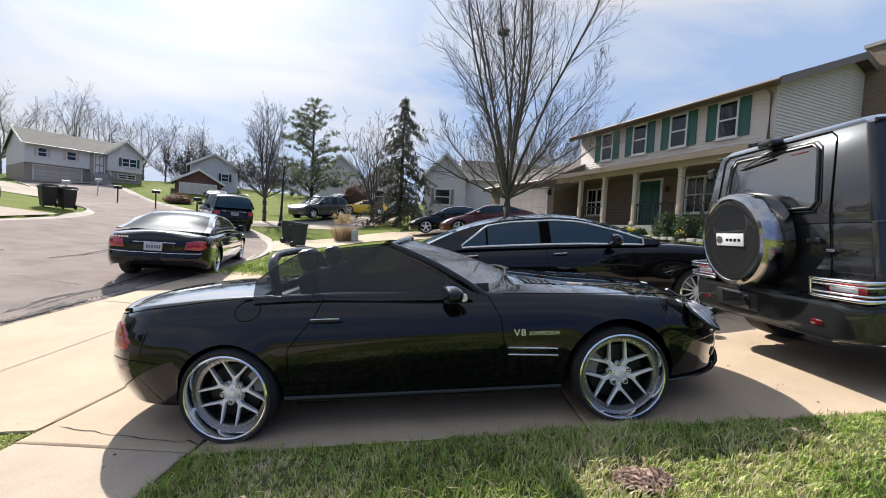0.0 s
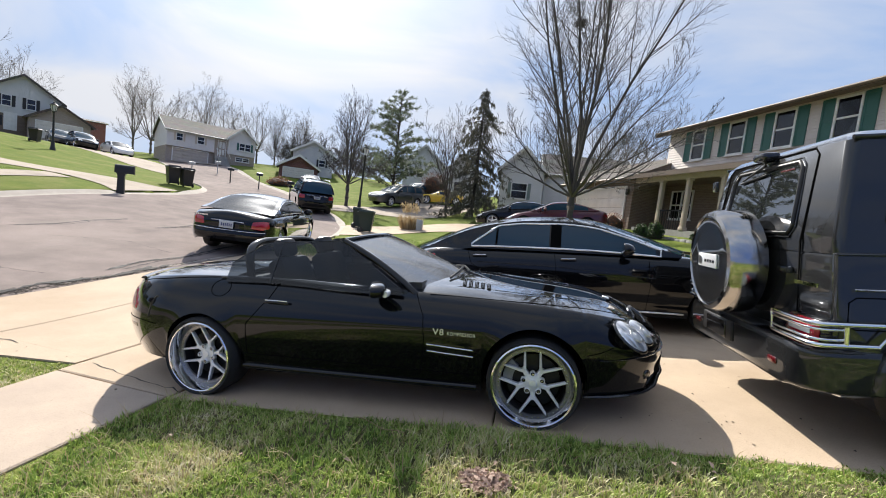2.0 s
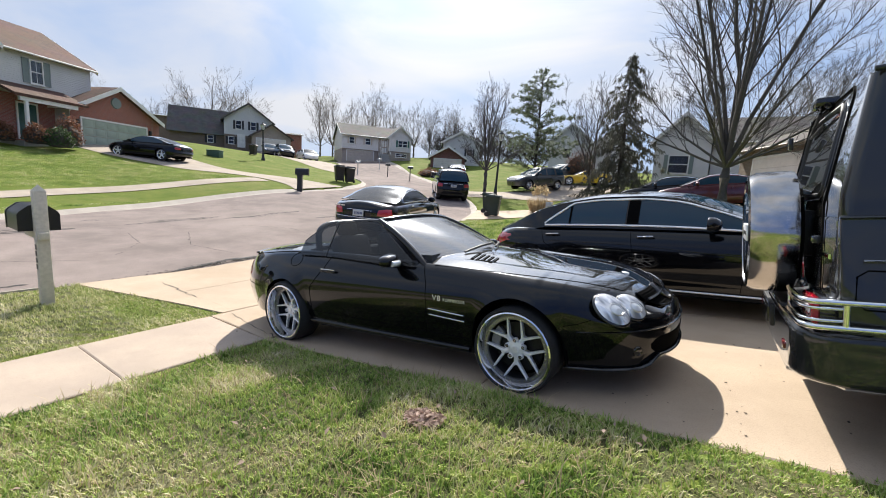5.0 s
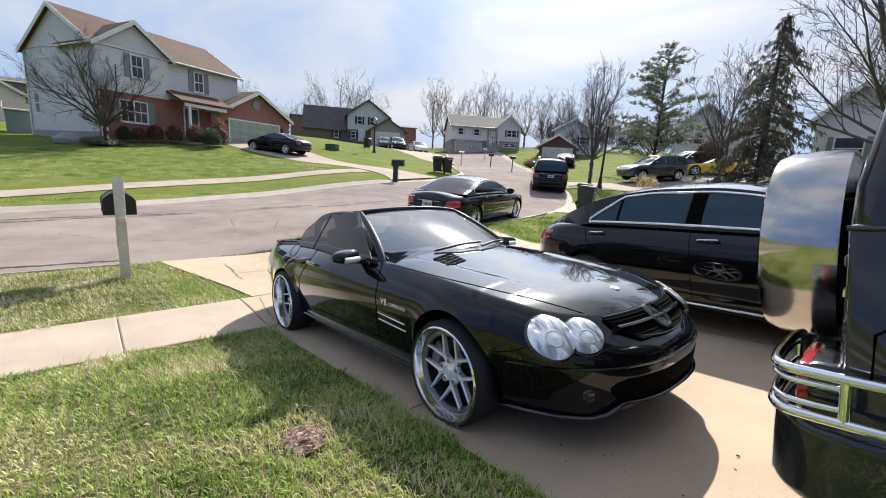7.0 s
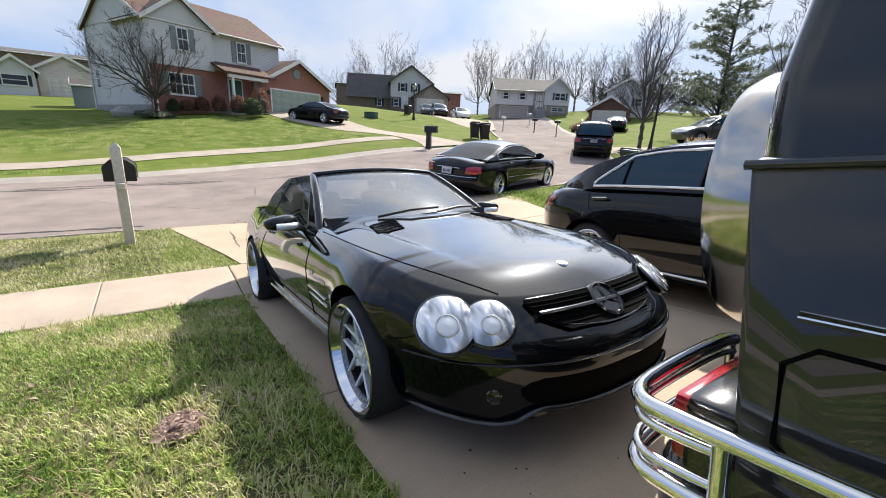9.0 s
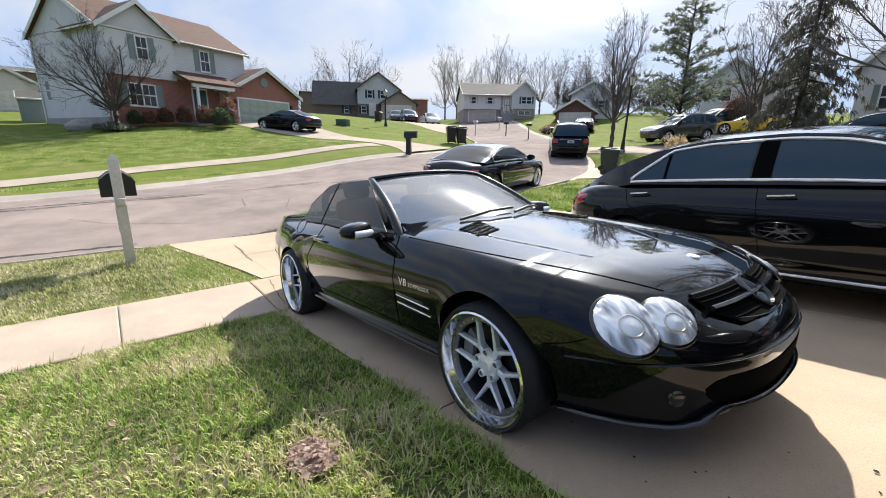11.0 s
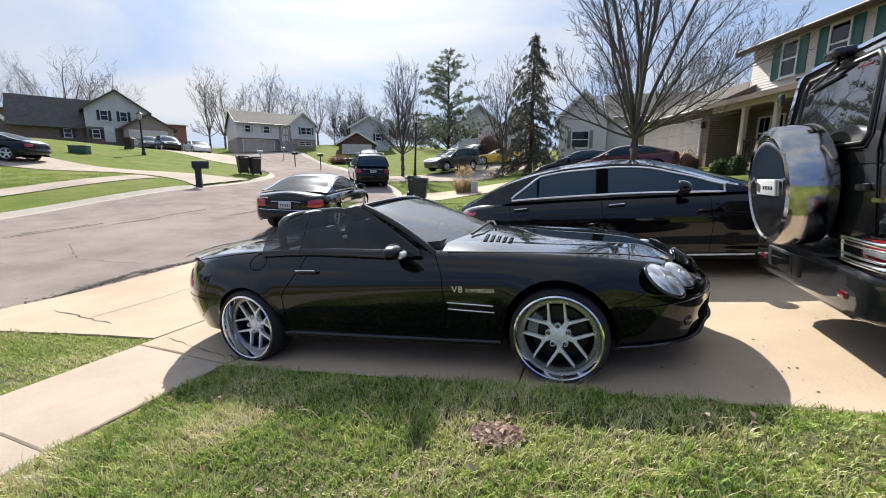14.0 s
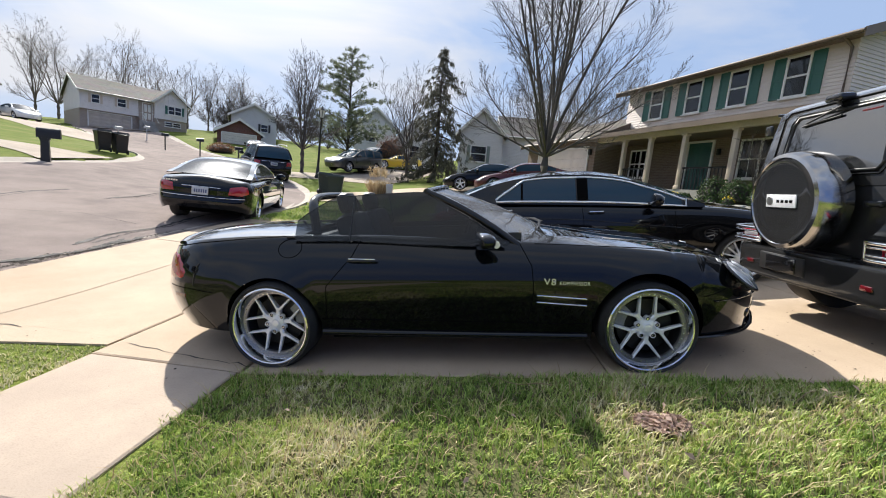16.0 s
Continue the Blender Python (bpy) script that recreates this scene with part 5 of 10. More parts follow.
        solid("window_edge", *tube(topl, 0.0035, 5), GLOSS_BLACK, car, smooth=60)
        # mirror
        bm = bmesh.new()
        bmesh.ops.create_uvsphere(bm, u_segments=20, v_segments=12, radius=1.0)
        for v in bm.verts:
            q = Vector([math.copysign(abs(k) ** 0.72, k) for k in v.co])
            v.co.x = q.x * (0.088 if q.x > 0 else 0.030)
            v.co.y = q.y * 0.122
            v.co.z = q.z * 0.056 * (1.0 + 0.22 * q.y * -sg)
        mir = part("door_mirror", bm, PAINT, car, "black door mirror with a clear turn lamp", m=pose(1.50, sg * 0.965, 0.90, 0, 0, -sg * 14))
        vs2 = []
        for i in range(9):
            a = -1.15 + 1.75 * i / 8
            vs2.append((0.098 * math.cos(a) * 0.985, sg * 0.118 * math.sin(a) * 1.0, -0.018))
        solid("turn_lamp", *tube(vs2, 0.024, 8, squash=1.0), CLEAR_LENS, mir, "clear mirror turn lamp", smooth=60)
        solid("mirror_arm", *tube([(1.50, sg * 0.79, 0.85), (1.50, sg * 0.93, 0.866)], 0.03, 8, squash=0.6), BLACK_TRIM, car, smooth=60)
    # the tub and what sits in it
    tub = bm_box(0.2, 1.78, -0.70, 0.70, 0.35, 0.93)
    for f in list(tub.faces):
        if f.normal.z > 0.5:
            bmesh.ops.delete(tub, geom=[f], context="FACES_ONLY")
    part("cockpit_tub", tub, LEATHER, car, smooth=None)
    for sg in (-1, 1):
        box("door_card", 0.35, 1.70, min(sg * 0.68, sg * 0.79), max(sg * 0.68, sg * 0.79), 0.5, 0.885, LEATHER, car, 0.03)
    solid("dashboard", *tube([(1.62 + 0.02 * math.cos(i), -0.7 + 1.4 * i / 12, 0.85) for i in range(13)], 0.15, 12, squash=0.55), LEATHER, car, smooth=60)
    box("centre_console", 0.45, 1.60, -0.13, 0.13, 0.5, 0.74, LEATHER, car, 0.05)
    box("parcel_shelf", 0.14, 0.42, -0.72, 0.72, 0.80, 0.93, LEATHER, car, 0.03)
    for sg in (-1, 1):
        seat = box("seat", 0.62, 1.12, sg * 0.36 - 0.24, sg * 0.36 + 0.24, 0.42, 0.60, LEATHER, car, 0.06)
        box("backrest", -0.08, 0.10, sg * 0.36 - 0.24, sg * 0.36 + 0.24, 0.0, 0.60, LEATHER, car, 0.07, m=pose(0.62, 0, 0.50, 0, -16, 0))
        box("headrest", -0.05, 0.06, sg * 0.36 - 0.13, sg * 0.36 + 0.13, 0.0, 0.17, LEATHER, car, 0.05, m=pose(0.455, 0, 1.075, 0, -12, 0))
    hoop = []
    for i in range(25):
        a = math.pi * i / 24
        c, s_ = math.cos(a), math.sin(a)
        hoop.append((0.27 - 0.06 * s_, -0.61 * math.copysign(abs(c) ** 0.5, c), 0.92 + 0.30 * s_ ** 0.45 if s_ > 0 else 0.92))
    solid("roll_bar", *tube(hoop, 0.036, 10, squash=0.9), GLOSS_BLACK, car, "gloss black roll-over hoop", smooth=60)
    solid("steering_wheel", *tube([(0.17 * math.cos(2 * math.pi * i / 28) * 0.42, 0.175 * math.sin(2 * math.pi * i / 28), 0.175 * math.cos(2 * math.pi * i / 28)) for i in range(28)], 0.015, 8, True), LEATHER, car, m=pose(1.36, 0.36, 0.85), smooth=60)
    solid("mirror_inside", *tube([(1.30, -0.11, 1.19), (1.31, 0.11, 1.19)], 0.028, 8), BLACK_TRIM, car, smooth=60)
    # boot lid spoiler lip
    sp = []
    for i in range(21):
        u = -1 + 2 * i / 20
        sp.append((-0.93 + 0.16 * abs(u) ** 2.2, u * 0.66, 0.938 - 0.035 * u * u))
    solid("boot_spoiler", *tube(sp, 0.026, 8, squash=0.5), PAINT, car, "black lip on the boot lid", smooth=60)
    return car


build_roadster()

# ---- the black saloon beside it
SALOON = dict(xr=-1.08, xf=4.08, W=0.95, lf=1.0, lr=0.95, nf=2.7, nr=2.8, wb=3.165, arch=0.385, hub=0.310, flare=0.012, round=0.055,
              shoulder=[(-1.08, 0.90), (-0.5, 0.99), (0.5, 1.01), (2.0, 0.985), (2.8, 0.95), (3.4, 0.88), (3.8, 0.77), (4.08, 0.66)],
              spine=[(-1.08, 0.96), (-0.8, 1.04), (-0.2, 1.08), (2.5, 1.05), (3.1, 1.0), (3.6, 0.90), (3.95, 0.77), (4.08, 0.70)],
              sill=[(-1.08, 0.34), (-0.6, 0.25), (2.8, 0.21), (4.08, 0.20)],
              side=[(0.2, 0.06), (0.3, 0.03), (0.34, 0.045), (0.5, 0.015), (0.7, 0.0), (0.86, 0.012), (1.0, 0.04)],
              nose=[(0.2, 0.05), (0.4, 0.0), (0.6, 0.02), (0.75, 0.10)],
              tail=[(0.3, 0.12), (0.45, 0.01), (0.65, 0.0), (0.8, 0.04), (0.95, 0.10)],
              tyre=0.345, rim=0.262, wheel_y=0.90, style="plain", spokes=14, sw=0.012, dish=0.02, wide=0.25,
              roof=[(-0.92, 1.0), (-0.5, 1.18), (0.0, 1.365), (0.4, 1.45), (0.8, 1.488), (1.2, 1.488), (1.6, 1.45), (2.05, 1.31), (2.68, 1.04)],
              belt=[(-0.92, 0.90), (-0.5, 0.94), (-0.2, 0.985), (0.05, 1.015), (0.4, 1.01), (1.8, 0.985), (2.9, 0.955)], belt_w=0.885, lean=0.46, roof_drop=0.075, bow=0.16,
              slant=0.40, taper_x=0.1, belt_taper=0.42, glass_side=(-0.02, 2.42), pillars=((1.13, 1.22),), header=1.66, rear_glass=-0.05, trim=BRIGHT_TRIM, mirror=(2.02, 1.06), glass=GLASS_DARK, shield=GLASS_DARK, crown=2.0)


def car_details(car, cols, nt, s, handles=(), lamps_r=None, sill_trim=False, paint=PAINT):
    for x, z in handles:
        for sg in (1, -1):
            d = drape(cols, nt, [("s", x - 0.10 + 0.2 * i / 8, z + 0.006 * i / 8) for i in range(9)], 0.02)
            if len(d) == 9:
                h = solid("door_handle", *tube([(c.x, c.y * sg, c.z) for c, _ in d], [0.008] + [0.014] * 7 + [0.008], 8), paint, car, "door handle with a bright strip", smooth=60)
                d = drape(cols, nt, [("s", x - 0.09 + 0.18 * i / 8, z + 0.010 + 0.006 * i / 8) for i in range(9)], 0.031)
                solid("handle_strip", *tube([(c.x, c.y * sg, c.z) for c, _ in d], 0.008, 6), CHROME, h, smooth=60)
    for sg in (1, -1):
        if lamps_r:
            lens_patch("tail_lamp", cols, nt, [("r", a, z) for a, z in lamps_r], RED_LENS, car, 0.004, "red tail lamp", sg, 0.006)
        if sill_trim:
            d = drape(cols, nt, [("s", s["arch"] + 0.05 + (s["wb"] - 2 * s["arch"] - 0.1) * i / 20, curve(s["sill"], 1.5) + 0.05) for i in range(21)], 0.008)
            solid("sill_trim", *tube([(c.x, c.y * sg, c.z) for c, _ in d], 0.011, 6), BRIGHT_TRIM, car, "thin bright sill strip", smooth=60)


def build_saloon():
    s = SALOON
    car, cols, cab, nt = light_car("saloon", "long black four-door saloon with bright window trim on the drive", "car",
                                   on_grade(0.37, 6.59, grade(0.36, 3.0) + 0.01, -4.5, SLOPE - 0.9), s, PAINT)
    car_details(car, cols, nt, s, ((0.14, 0.90), (1.34, 0.885)), [(0.62, 0.74), (0.60, 0.86), (0.80, 0.94), (0.90, 0.92), (0.915, 0.82), (0.80, 0.74)], True)
    # door pillar and the slim bar before the quarter light
    xs = [c[0].x for c in cab]
    for xc, half, top in ((1.17, 0.07, 9), (0.36, 0.014, 8)):
        for sg in (1, -1):
            vs = []
            for x in (xc - half, xc + half):
                i = max(k for k in range(len(xs) - 1) if xs[k] <= x)
                f = (x - xs[i]) / (xs[i + 1] - xs[i])
                for j in range(1, top + 1):
                    q = cab[i][j].lerp(cab[i + 1][j], f)
                    vs.append((q.x, (q.y - 0.004) * (1 if sg < 0 else -1) if q.y < 0 else (q.y + 0.004) * sg, q.z))
            n = top
            solid("window_pillar", vs, [(j, j + 1, n + j + 1, n + j) for j in range(n - 1)], MATT_BLACK, car, "matt black window pillar")
    gap = dict(mat=MATT_BLACK, parent=car, r=0.003)
    side_line("door_gap", cols, nt, [(0.42, 0.34), (0.40, 0.6), (0.02, 0.80), (-0.04, 0.97)], **gap)
    side_line("door_gap", cols, nt, [(1.22, 0.28), (1.20, 0.6), (1.16, 0.97)], **gap)
    side_line("door_gap", cols, nt, [(2.30, 0.28), (2.34, 0.6), (2.32, 0.92)], **gap)
    side_line("swage", cols, nt, [(0.1, 0.83), (1.2, 0.80), (2.4, 0.70)], PAINT, car, 0.006)
    for sg in (1, -1):
        lens_patch("headlamp", cols, nt, [("f", 0.55, 0.66), ("f", 0.62, 0.75), ("f", 0.82, 0.79), ("f", 0.87, 0.72), ("f", 0.75, 0.63)], CLEAR_LENS, car, 0.004, "clear headlamp", sg, 0.01)
    return car


build_saloon()

# ---- the black coupe at the kerb
COUPE = dict(xr=-1.12, xf=3.87, W=0.925, lf=1.0, lr=0.7, nf=2.7, nr=3.2, wb=2.885, arch=0.375, hub=0.335, flare=0.012, round=0.055,
             shoulder=[(-1.12, 0.885), (-0.5, 0.955), (0.5, 0.965), (1.6, 0.93), (2.4, 0.88), (3.2, 0.78), (3.6, 0.69), (3.87, 0.58)],
             spine=[(-1.12, 0.975), (-0.9, 1.012), (-0.3, 1.03), (2.2, 0.99), (2.8, 0.90), (3.4, 0.78), (3.75, 0.66), (3.87, 0.60)],
             sill=[(-1.12, 0.36), (-0.7, 0.26), (2.6, 0.22), (3.87, 0.20)],
             side=[(0.2, 0.07), (0.32, 0.03), (0.36, 0.012), (0.6, 0.0), (0.8, 0.015), (0.96, 0.05)],
             nose=[(0.2, 0.05), (0.4, 0.0), (0.55, 0.03), (0.7, 0.12)],
             tail=[(0.3, 0.10), (0.45, 0.0), (0.56, 0.0), (0.60, 0.04), (0.8, 0.05), (0.95, 0.09)],
             tyre=0.335, rim=0.255, wheel_y=0.885, style="y", spokes=5, dish=0.03, wide=0.25,
             roof=[(-0.55, 1.02), (-0.2, 1.15), (0.3, 1.31), (0.75, 1.39), (1.15, 1.40), (1.5, 1.36), (1.9, 1.20), (2.45, 0.95)],
             belt=[(-0.6, 0.985), (0.4, 0.965), (1.6, 0.93), (2.5, 0.90)], belt_w=0.85, lean=0.50, roof_drop=0.07, bow=0.16,
             glass_side=(-0.02, 2.0), pillars=(), header=1.52, rear_glass=0.42, trim=CHROME, mirror=(1.92, 1.0), glass=GLASS_SMOKE, shield=GLASS_REAR, crown=2.0)


def build_coupe():
    s = COUPE
    x, y = -6.05, 9.02
    car, cols, cab, nt = light_car("coupe", "black two-door coupe with red tail lamps, parked at the kerb", "car", on_grade(x, y, grade(x, y) - 0.09, 106.5, 2.4, 1.5), s, PAINT)
    car_details(car, cols, nt, s, ((0.52, 0.86),), [(0.50, 0.67), (0.53, 0.83), (0.75, 0.875), (0.86, 0.86), (0.87, 0.70), (0.75, 0.655)], False)
    side_line("bumper_trim", cols, nt, [(0.001, 0.595), (0.4, 0.595), (0.8, 0.60)], CHROME, car, 0.007, kind="r", label="bright bumper strip")
    side_line("boot_trim", cols, nt, [(0.001, 0.80), (0.2, 0.80), (0.36, 0.795)], CHROME, car, 0.007, kind="r")
    side_line("side_trim", cols, nt, [(0.40, 0.52), (1.4, 0.50), (2.45, 0.46)], CHROME, car, 0.005)
    p = empty("licence_plate", "", "", pose(-1.115, 0.0, 0.72, 0, 4, 0))
    for k in ("label", "category"):
        if k in p:
            del p[k]
    p.parent = car
    box("plate", -0.012, 0.002, -0.155, 0.155, -0.078, 0.078, PLATE, p, 0.004)
    for i in range(6):
        box("plate_mark", -0.014, -0.011, -0.125 + 0.042 * i, -0.10 + 0.042 * i, -0.035, 0.03, PLATE_INK, p)
    for i in range(7):
        box("boot_lettering", -1.105, -1.095, 0.42 + 0.045 * i, 0.45 + 0.045 * i, 0.87, 0.90, CHROME, car)
    return car


build_coupe()

# ---- the black off-roader ahead of the roadster
def build_offroader():
    s = dict(xr=-0.74, xf=3.7, W=0.88, wb=2.85, arch=0.46, hub=0.40, tyre=0.40, rim=0.265, wheel_y=0.925, style="split", spokes=5, dish=0.03, wide=0.28, belly=0.36)
    x0, yc = 2.82 + 0.74, 3.46
    car = empty("offroad_wagon", "tall black boxy off-road wagon with chrome-ringed spare wheel cover", "car",
                on_grade(x0, yc, grade(x0, 3.0) - 0.0, 0.0, SLOPE))
    # lower body with square wheel openings, rounded edges
    W = s["W"]
    def panel(name, pts, y0, y1, mat, bevel=0.012):
        """An outline in x-z, y0 to y1 thick."""
        bm = bmesh.new()
        a = [bm.verts.new((x, y0, z)) for x, z in pts]
        b = [bm.verts.new((x, y1, z)) for x, z in pts]
        n = len(pts)
        bm.faces.new(a)
        bm.faces.new(b[::-1])
        for i in range(n):
            bm.faces.new((a[i], b[i], b[(i + 1) % n], a[(i + 1) % n]))
        if bevel:
            bmesh.ops.bevel(bm, geom=list(bm.edges), offset=bevel, segments=2, affect="EDGES", profile=0.5)
        return part(name, bm, mat, car, smooth=40)
    arch_r = [(0.0 + 0.47 * math.cos(a), 0.44 + 0.47 * math.sin(a)) for a in [math.pi * (1 - i / 12) for i in range(13)]]
    arch_f = [(2.85 + 0.47 * math.cos(a), 0.44 + 0.47 * math.sin(a)) for a in [math.pi * (1 - i / 12) for i in range(13)]]
    low = [(-0.72, 0.56), (-0.50, 0.50)] + arch_r + [(0.5, 0.46), (2.35, 0.46)] + arch_f + [(3.34, 0.5), (3.55, 0.6), (3.55, 1.16), (2.35, 1.20), (-0.74, 1.20)]
    for sg in (-1, 1):
        panel("side_panel", low, min(sg * (W - 0.05), sg * W), max(sg * (W - 0.05), sg * W), PAINT_WAGON, 0.012)
    box("body", -0.74, 3.55, -W + 0.03, W - 0.03, 0.60, 1.195, PAINT_WAGON, car, 0.025)
    box("bonnet", 2.3, 3.55, -0.70, 0.70, 1.17, 1.24, PAINT_WAGON, car, 0.02)
    # cabin, leaning in towards the roof
    bm = bmesh.new()
    low_z, top_z = 1.19, 1.90
    ring = []
    for z, x0_, x1_, hw in ((low_z, -0.74, 2.32, W - 0.01), (1.30, -0.735, 2.26, W - 0.015), (top_z - 0.05, -0.63, 1.78, 0.765), (top_z, -0.57, 1.70, 0.70), (top_z + 0.025, -0.35, 1.5, 0.45)):
        ring.append([bm.verts.new(p) for p in ((x0_, -hw, z), (x1_, -hw, z), (x1_, hw, z), (x0_, hw, z))])
    for a, b in zip(ring, ring[1:]):
        for i in range(4):
            bm.faces.new((a[i], a[(i + 1) % 4], b[(i + 1) % 4], b[i]))
    bm.faces.new(ring[-1])
    bm.faces.new(ring[0][::-1])
    edges = [e for e in bm.edges if abs(e.verts[0].co.z - e.verts[1].co.z) > 0.02 and e.verts[0].co.z < 1.95]
    bmesh.ops.bevel(bm, geom=edges, offset=0.05, segments=4, affect="EDGES", profile=0.5)
    part("cabin", bm, PAINT_WAGON, car, smooth=40)
    # waist line, gutters
    for sg in (-1, 1):
        solid("roof_gutter", *tube([(-0.63, sg * 0.775, 1.855), (0.6, sg * 0.785, 1.865), (1.75, sg * 0.775, 1.855)], 0.014, 8), PAINT_WAGON, car, smooth=60)
        solid("waist_rib", *tube([(-0.742, sg * (W + 0.002), 1.19), (2.3, sg * (W + 0.002), 1.19)], 0.008, 6), PAINT_WAGON, car, smooth=60)
        solid("side_strip", *tube([(-0.66, sg * (W + 0.008), 0.995), (2.2, sg * (W + 0.008), 0.995)], 0.016, 6, squash=0.5), CHROME, car, "bright side moulding", smooth=60)
        solid("flare", *tube([(0.52 * math.cos(a), sg * (W + 0.012), 0.42 + 0.50 * math.sin(a)) for a in [math.pi * i / 16 for i in range(17)]], 0.045, 8, squash=0.9), PAINT_WAGON, car, "black wheel arch flare", smooth=60)
        solid("flare", *tube([(2.85 + 0.52 * math.cos(a), sg * (W + 0.012), 0.42 + 0.50 * math.sin(a)) for a in [math.pi * i / 16 for i in range(17)]], 0.045, 8, squash=0.9), PAINT_WAGON, car, "black wheel arch flare", smooth=60)
        flap = [(-0.64, 0.77), (-0.42, 0.77), (-0.385, 0.80), (-0.385, 0.92), (-0.42, 0.95), (-0.64, 0.95), (-0.675, 0.92), (-0.675, 0.80)]
        solid("panel_gap", *tube([(x, sg * (W + 0.001), z) for x, z in flap], 0.004, 6, True), MATT_BLACK, car, smooth=60)
        # side windows
        def on_side(x, z):
            t = (z - 1.30) / (1.85 - 1.30)
            return (x, sg * (W - 0.015 + (0.765 - W + 0.015) * t + 0.006), z)
        for xa, xb in ((-0.50, 0.42), (0.52, 1.30), (1.36, 1.95)):
            xt = min(xb, 1.72)
            q = [on_side(xa, 1.34), on_side(xb, 1.34), on_side(xt, 1.79), on_side(xa + 0.06, 1.79)]
            bm = bmesh.new()
            f = bm.faces.new([bm.verts.new(v) for v in q])
            bmesh.ops.bevel(bm, geom=list(bm.verts), offset=0.06, segments=4, affect="VERTICES")
            ob = outward(part("side_window", bm, GLASS_PRIVACY, car, "dark tinted side window", smooth=None), (1.0, 0, 1.0))
            ring_ = [Vector(q[i]).lerp(Vector(q[(i + 1) % 4]), t) for i in range(4) for t in (0.07, 0.5, 0.93)]
            solid("window_seal", *tube(ring_, 0.014, 6, True), BLACK_TRIM, car, smooth=60)
    # tail: door, window, wiper, high lamp, handle, badges
    def tail_x(z):
        return -0.742 if z < 1.25 else -0.735 + (z - 1.30) / (1.85 - 1.30) * 0.105
    def tail_ring(name, pts, r, mat, label=""):
        solid(name, *tube([(tail_x(z) - 0.003, y, z) for y, z in pts], r, 6, True), mat, car, label, smooth=60)
    door = [(-0.56, 0.66), (0.68, 0.66), (0.68, 1.25), (0.655, 1.80), (0.60, 1.845), (-0.47, 1.845), (-0.52, 1.80), (-0.56, 1.25)]
    tail_ring("tail_door_gap", door, 0.007, MATT_BLACK)
    wq = [(-0.40, 1.30), (0.50, 1.30), (0.54, 1.36), (0.52, 1.72), (0.47, 1.78), (-0.34, 1.78), (-0.39, 1.73), (-0.44, 1.36)]
    outward(solid("tail_window", [(tail_x(z) - 0.004, y, z) for y, z in wq], [tuple(range(len(wq)))], GLASS_TAIL, car, "dark tinted tail window"), (1.0, 0, 1.0))
    tail_ring("tail_window_seal", wq, 0.016, BLACK_TRIM)
    tail_ring("tail_window_edge", [(y * 1.07 + 0.0, 1.54 + (z - 1.54) * 1.10) for y, z in wq], 0.006, GLOSS_BLACK)
    solid("wiper_arm", *tube([(tail_x(1.84) - 0.04, 0.06, 1.845), (tail_x(1.8) - 0.05, 0.0, 1.80), (tail_x(1.74) - 0.03, 0.35, 1.72)], [0.02, 0.012, 0.007], 8), BLACK_TRIM, car, smooth=60)
    solid("wiper_blade", *tube([(tail_x(1.75) - 0.02, 0.02, 1.735), (tail_x(1.72) - 0.02, 0.40, 1.70)], 0.009, 6), BLACK_TRIM, car, smooth=60)
    box("wiper_motor", -0.72, -0.60, -0.02, 0.14, 1.84, 1.90, GLOSS_BLACK, car, 0.02)
    box("high_brake_lamp", tail_x(1.74) - 0.008, tail_x(1.74) + 0.004, -0.30, -0.14, 1.73, 1.745, DARK_RED_LENS, car, 0.004)
    box("tail_door_handle", -0.775, -0.74, -0.50, -0.36, 1.04, 1.085, PAINT_WAGON, car, 0.012)
    for z in (1.05, 1.66):
        box("door_hinge", -0.765, -0.735, 0.66, 0.74, z, z + 0.09, PAINT_WAGON, car, 0.01)
    for i, w in enumerate((0.085, 0.03, 0.034, 0.03)):
        y0 = -0.53 - sum((0.095, 0.04, 0.044, 0.04)[:i])
        box("tail_badge", -0.752, -0.742, y0 - w, y0, 0.985, 1.008, CHROME, car, label="small bright tail badge")
    # spare wheel under its ringed cover
    sw = empty("spare_wheel", "", "", pose(-0.775, 0.05, 1.075, 0, 0, 0))
    for k in ("label", "category"):
        if k in sw:
            del sw[k]
    sw.parent = car
    Rr = 0.39
    solid("spare_ring", *lathe([(Rr - 0.05, -0.005), (Rr, -0.03), (Rr + 0.006, -0.08), (Rr + 0.006, -0.22), (Rr - 0.012, -0.262), (Rr - 0.04, -0.272), (Rr - 0.045, -0.262)], 72, "x"), SPARE_STEEL, sw, "polished chrome ring of the spare wheel", smooth=45)
    solid("spare_cover", *lathe([(0.001, -0.262), (0.20, -0.262), (0.27, -0.262), (0.30, -0.268), (Rr - 0.045, -0.262), (Rr - 0.042, -0.25)], 64, "x"), PAINT_WAGON, sw, "black domed spare wheel cover", smooth=45)
    box("spare_mount", -0.02, 0.05, -0.14, 0.14, -0.14, 0.14, BLACK_TRIM, sw, 0.01)
    solid("spare_back", *lathe([(0.001, -0.01), (Rr - 0.02, -0.02), (Rr - 0.02, -0.06)], 48, "x"), MATT_BLACK, sw)
    box("cover_plaque", -0.274, -0.262, -0.17, 0.16, -0.05, 0.055, SILVER, sw, 0.004, "silver plaque on the spare cover")
    solid("plaque_emblem", *lathe([(0.001, -0.279), (0.034, -0.278), (0.040, -0.272)], 28, "x"), STEEL, sw, smooth=40, m=pose(0, 0.115, 0.003))
    for i in range(4):
        box("plaque_lettering", -0.275, -0.270, -0.14 + 0.048 * i, -0.108 + 0.048 * i, -0.012, 0.012, GLOSS_BLACK, sw)
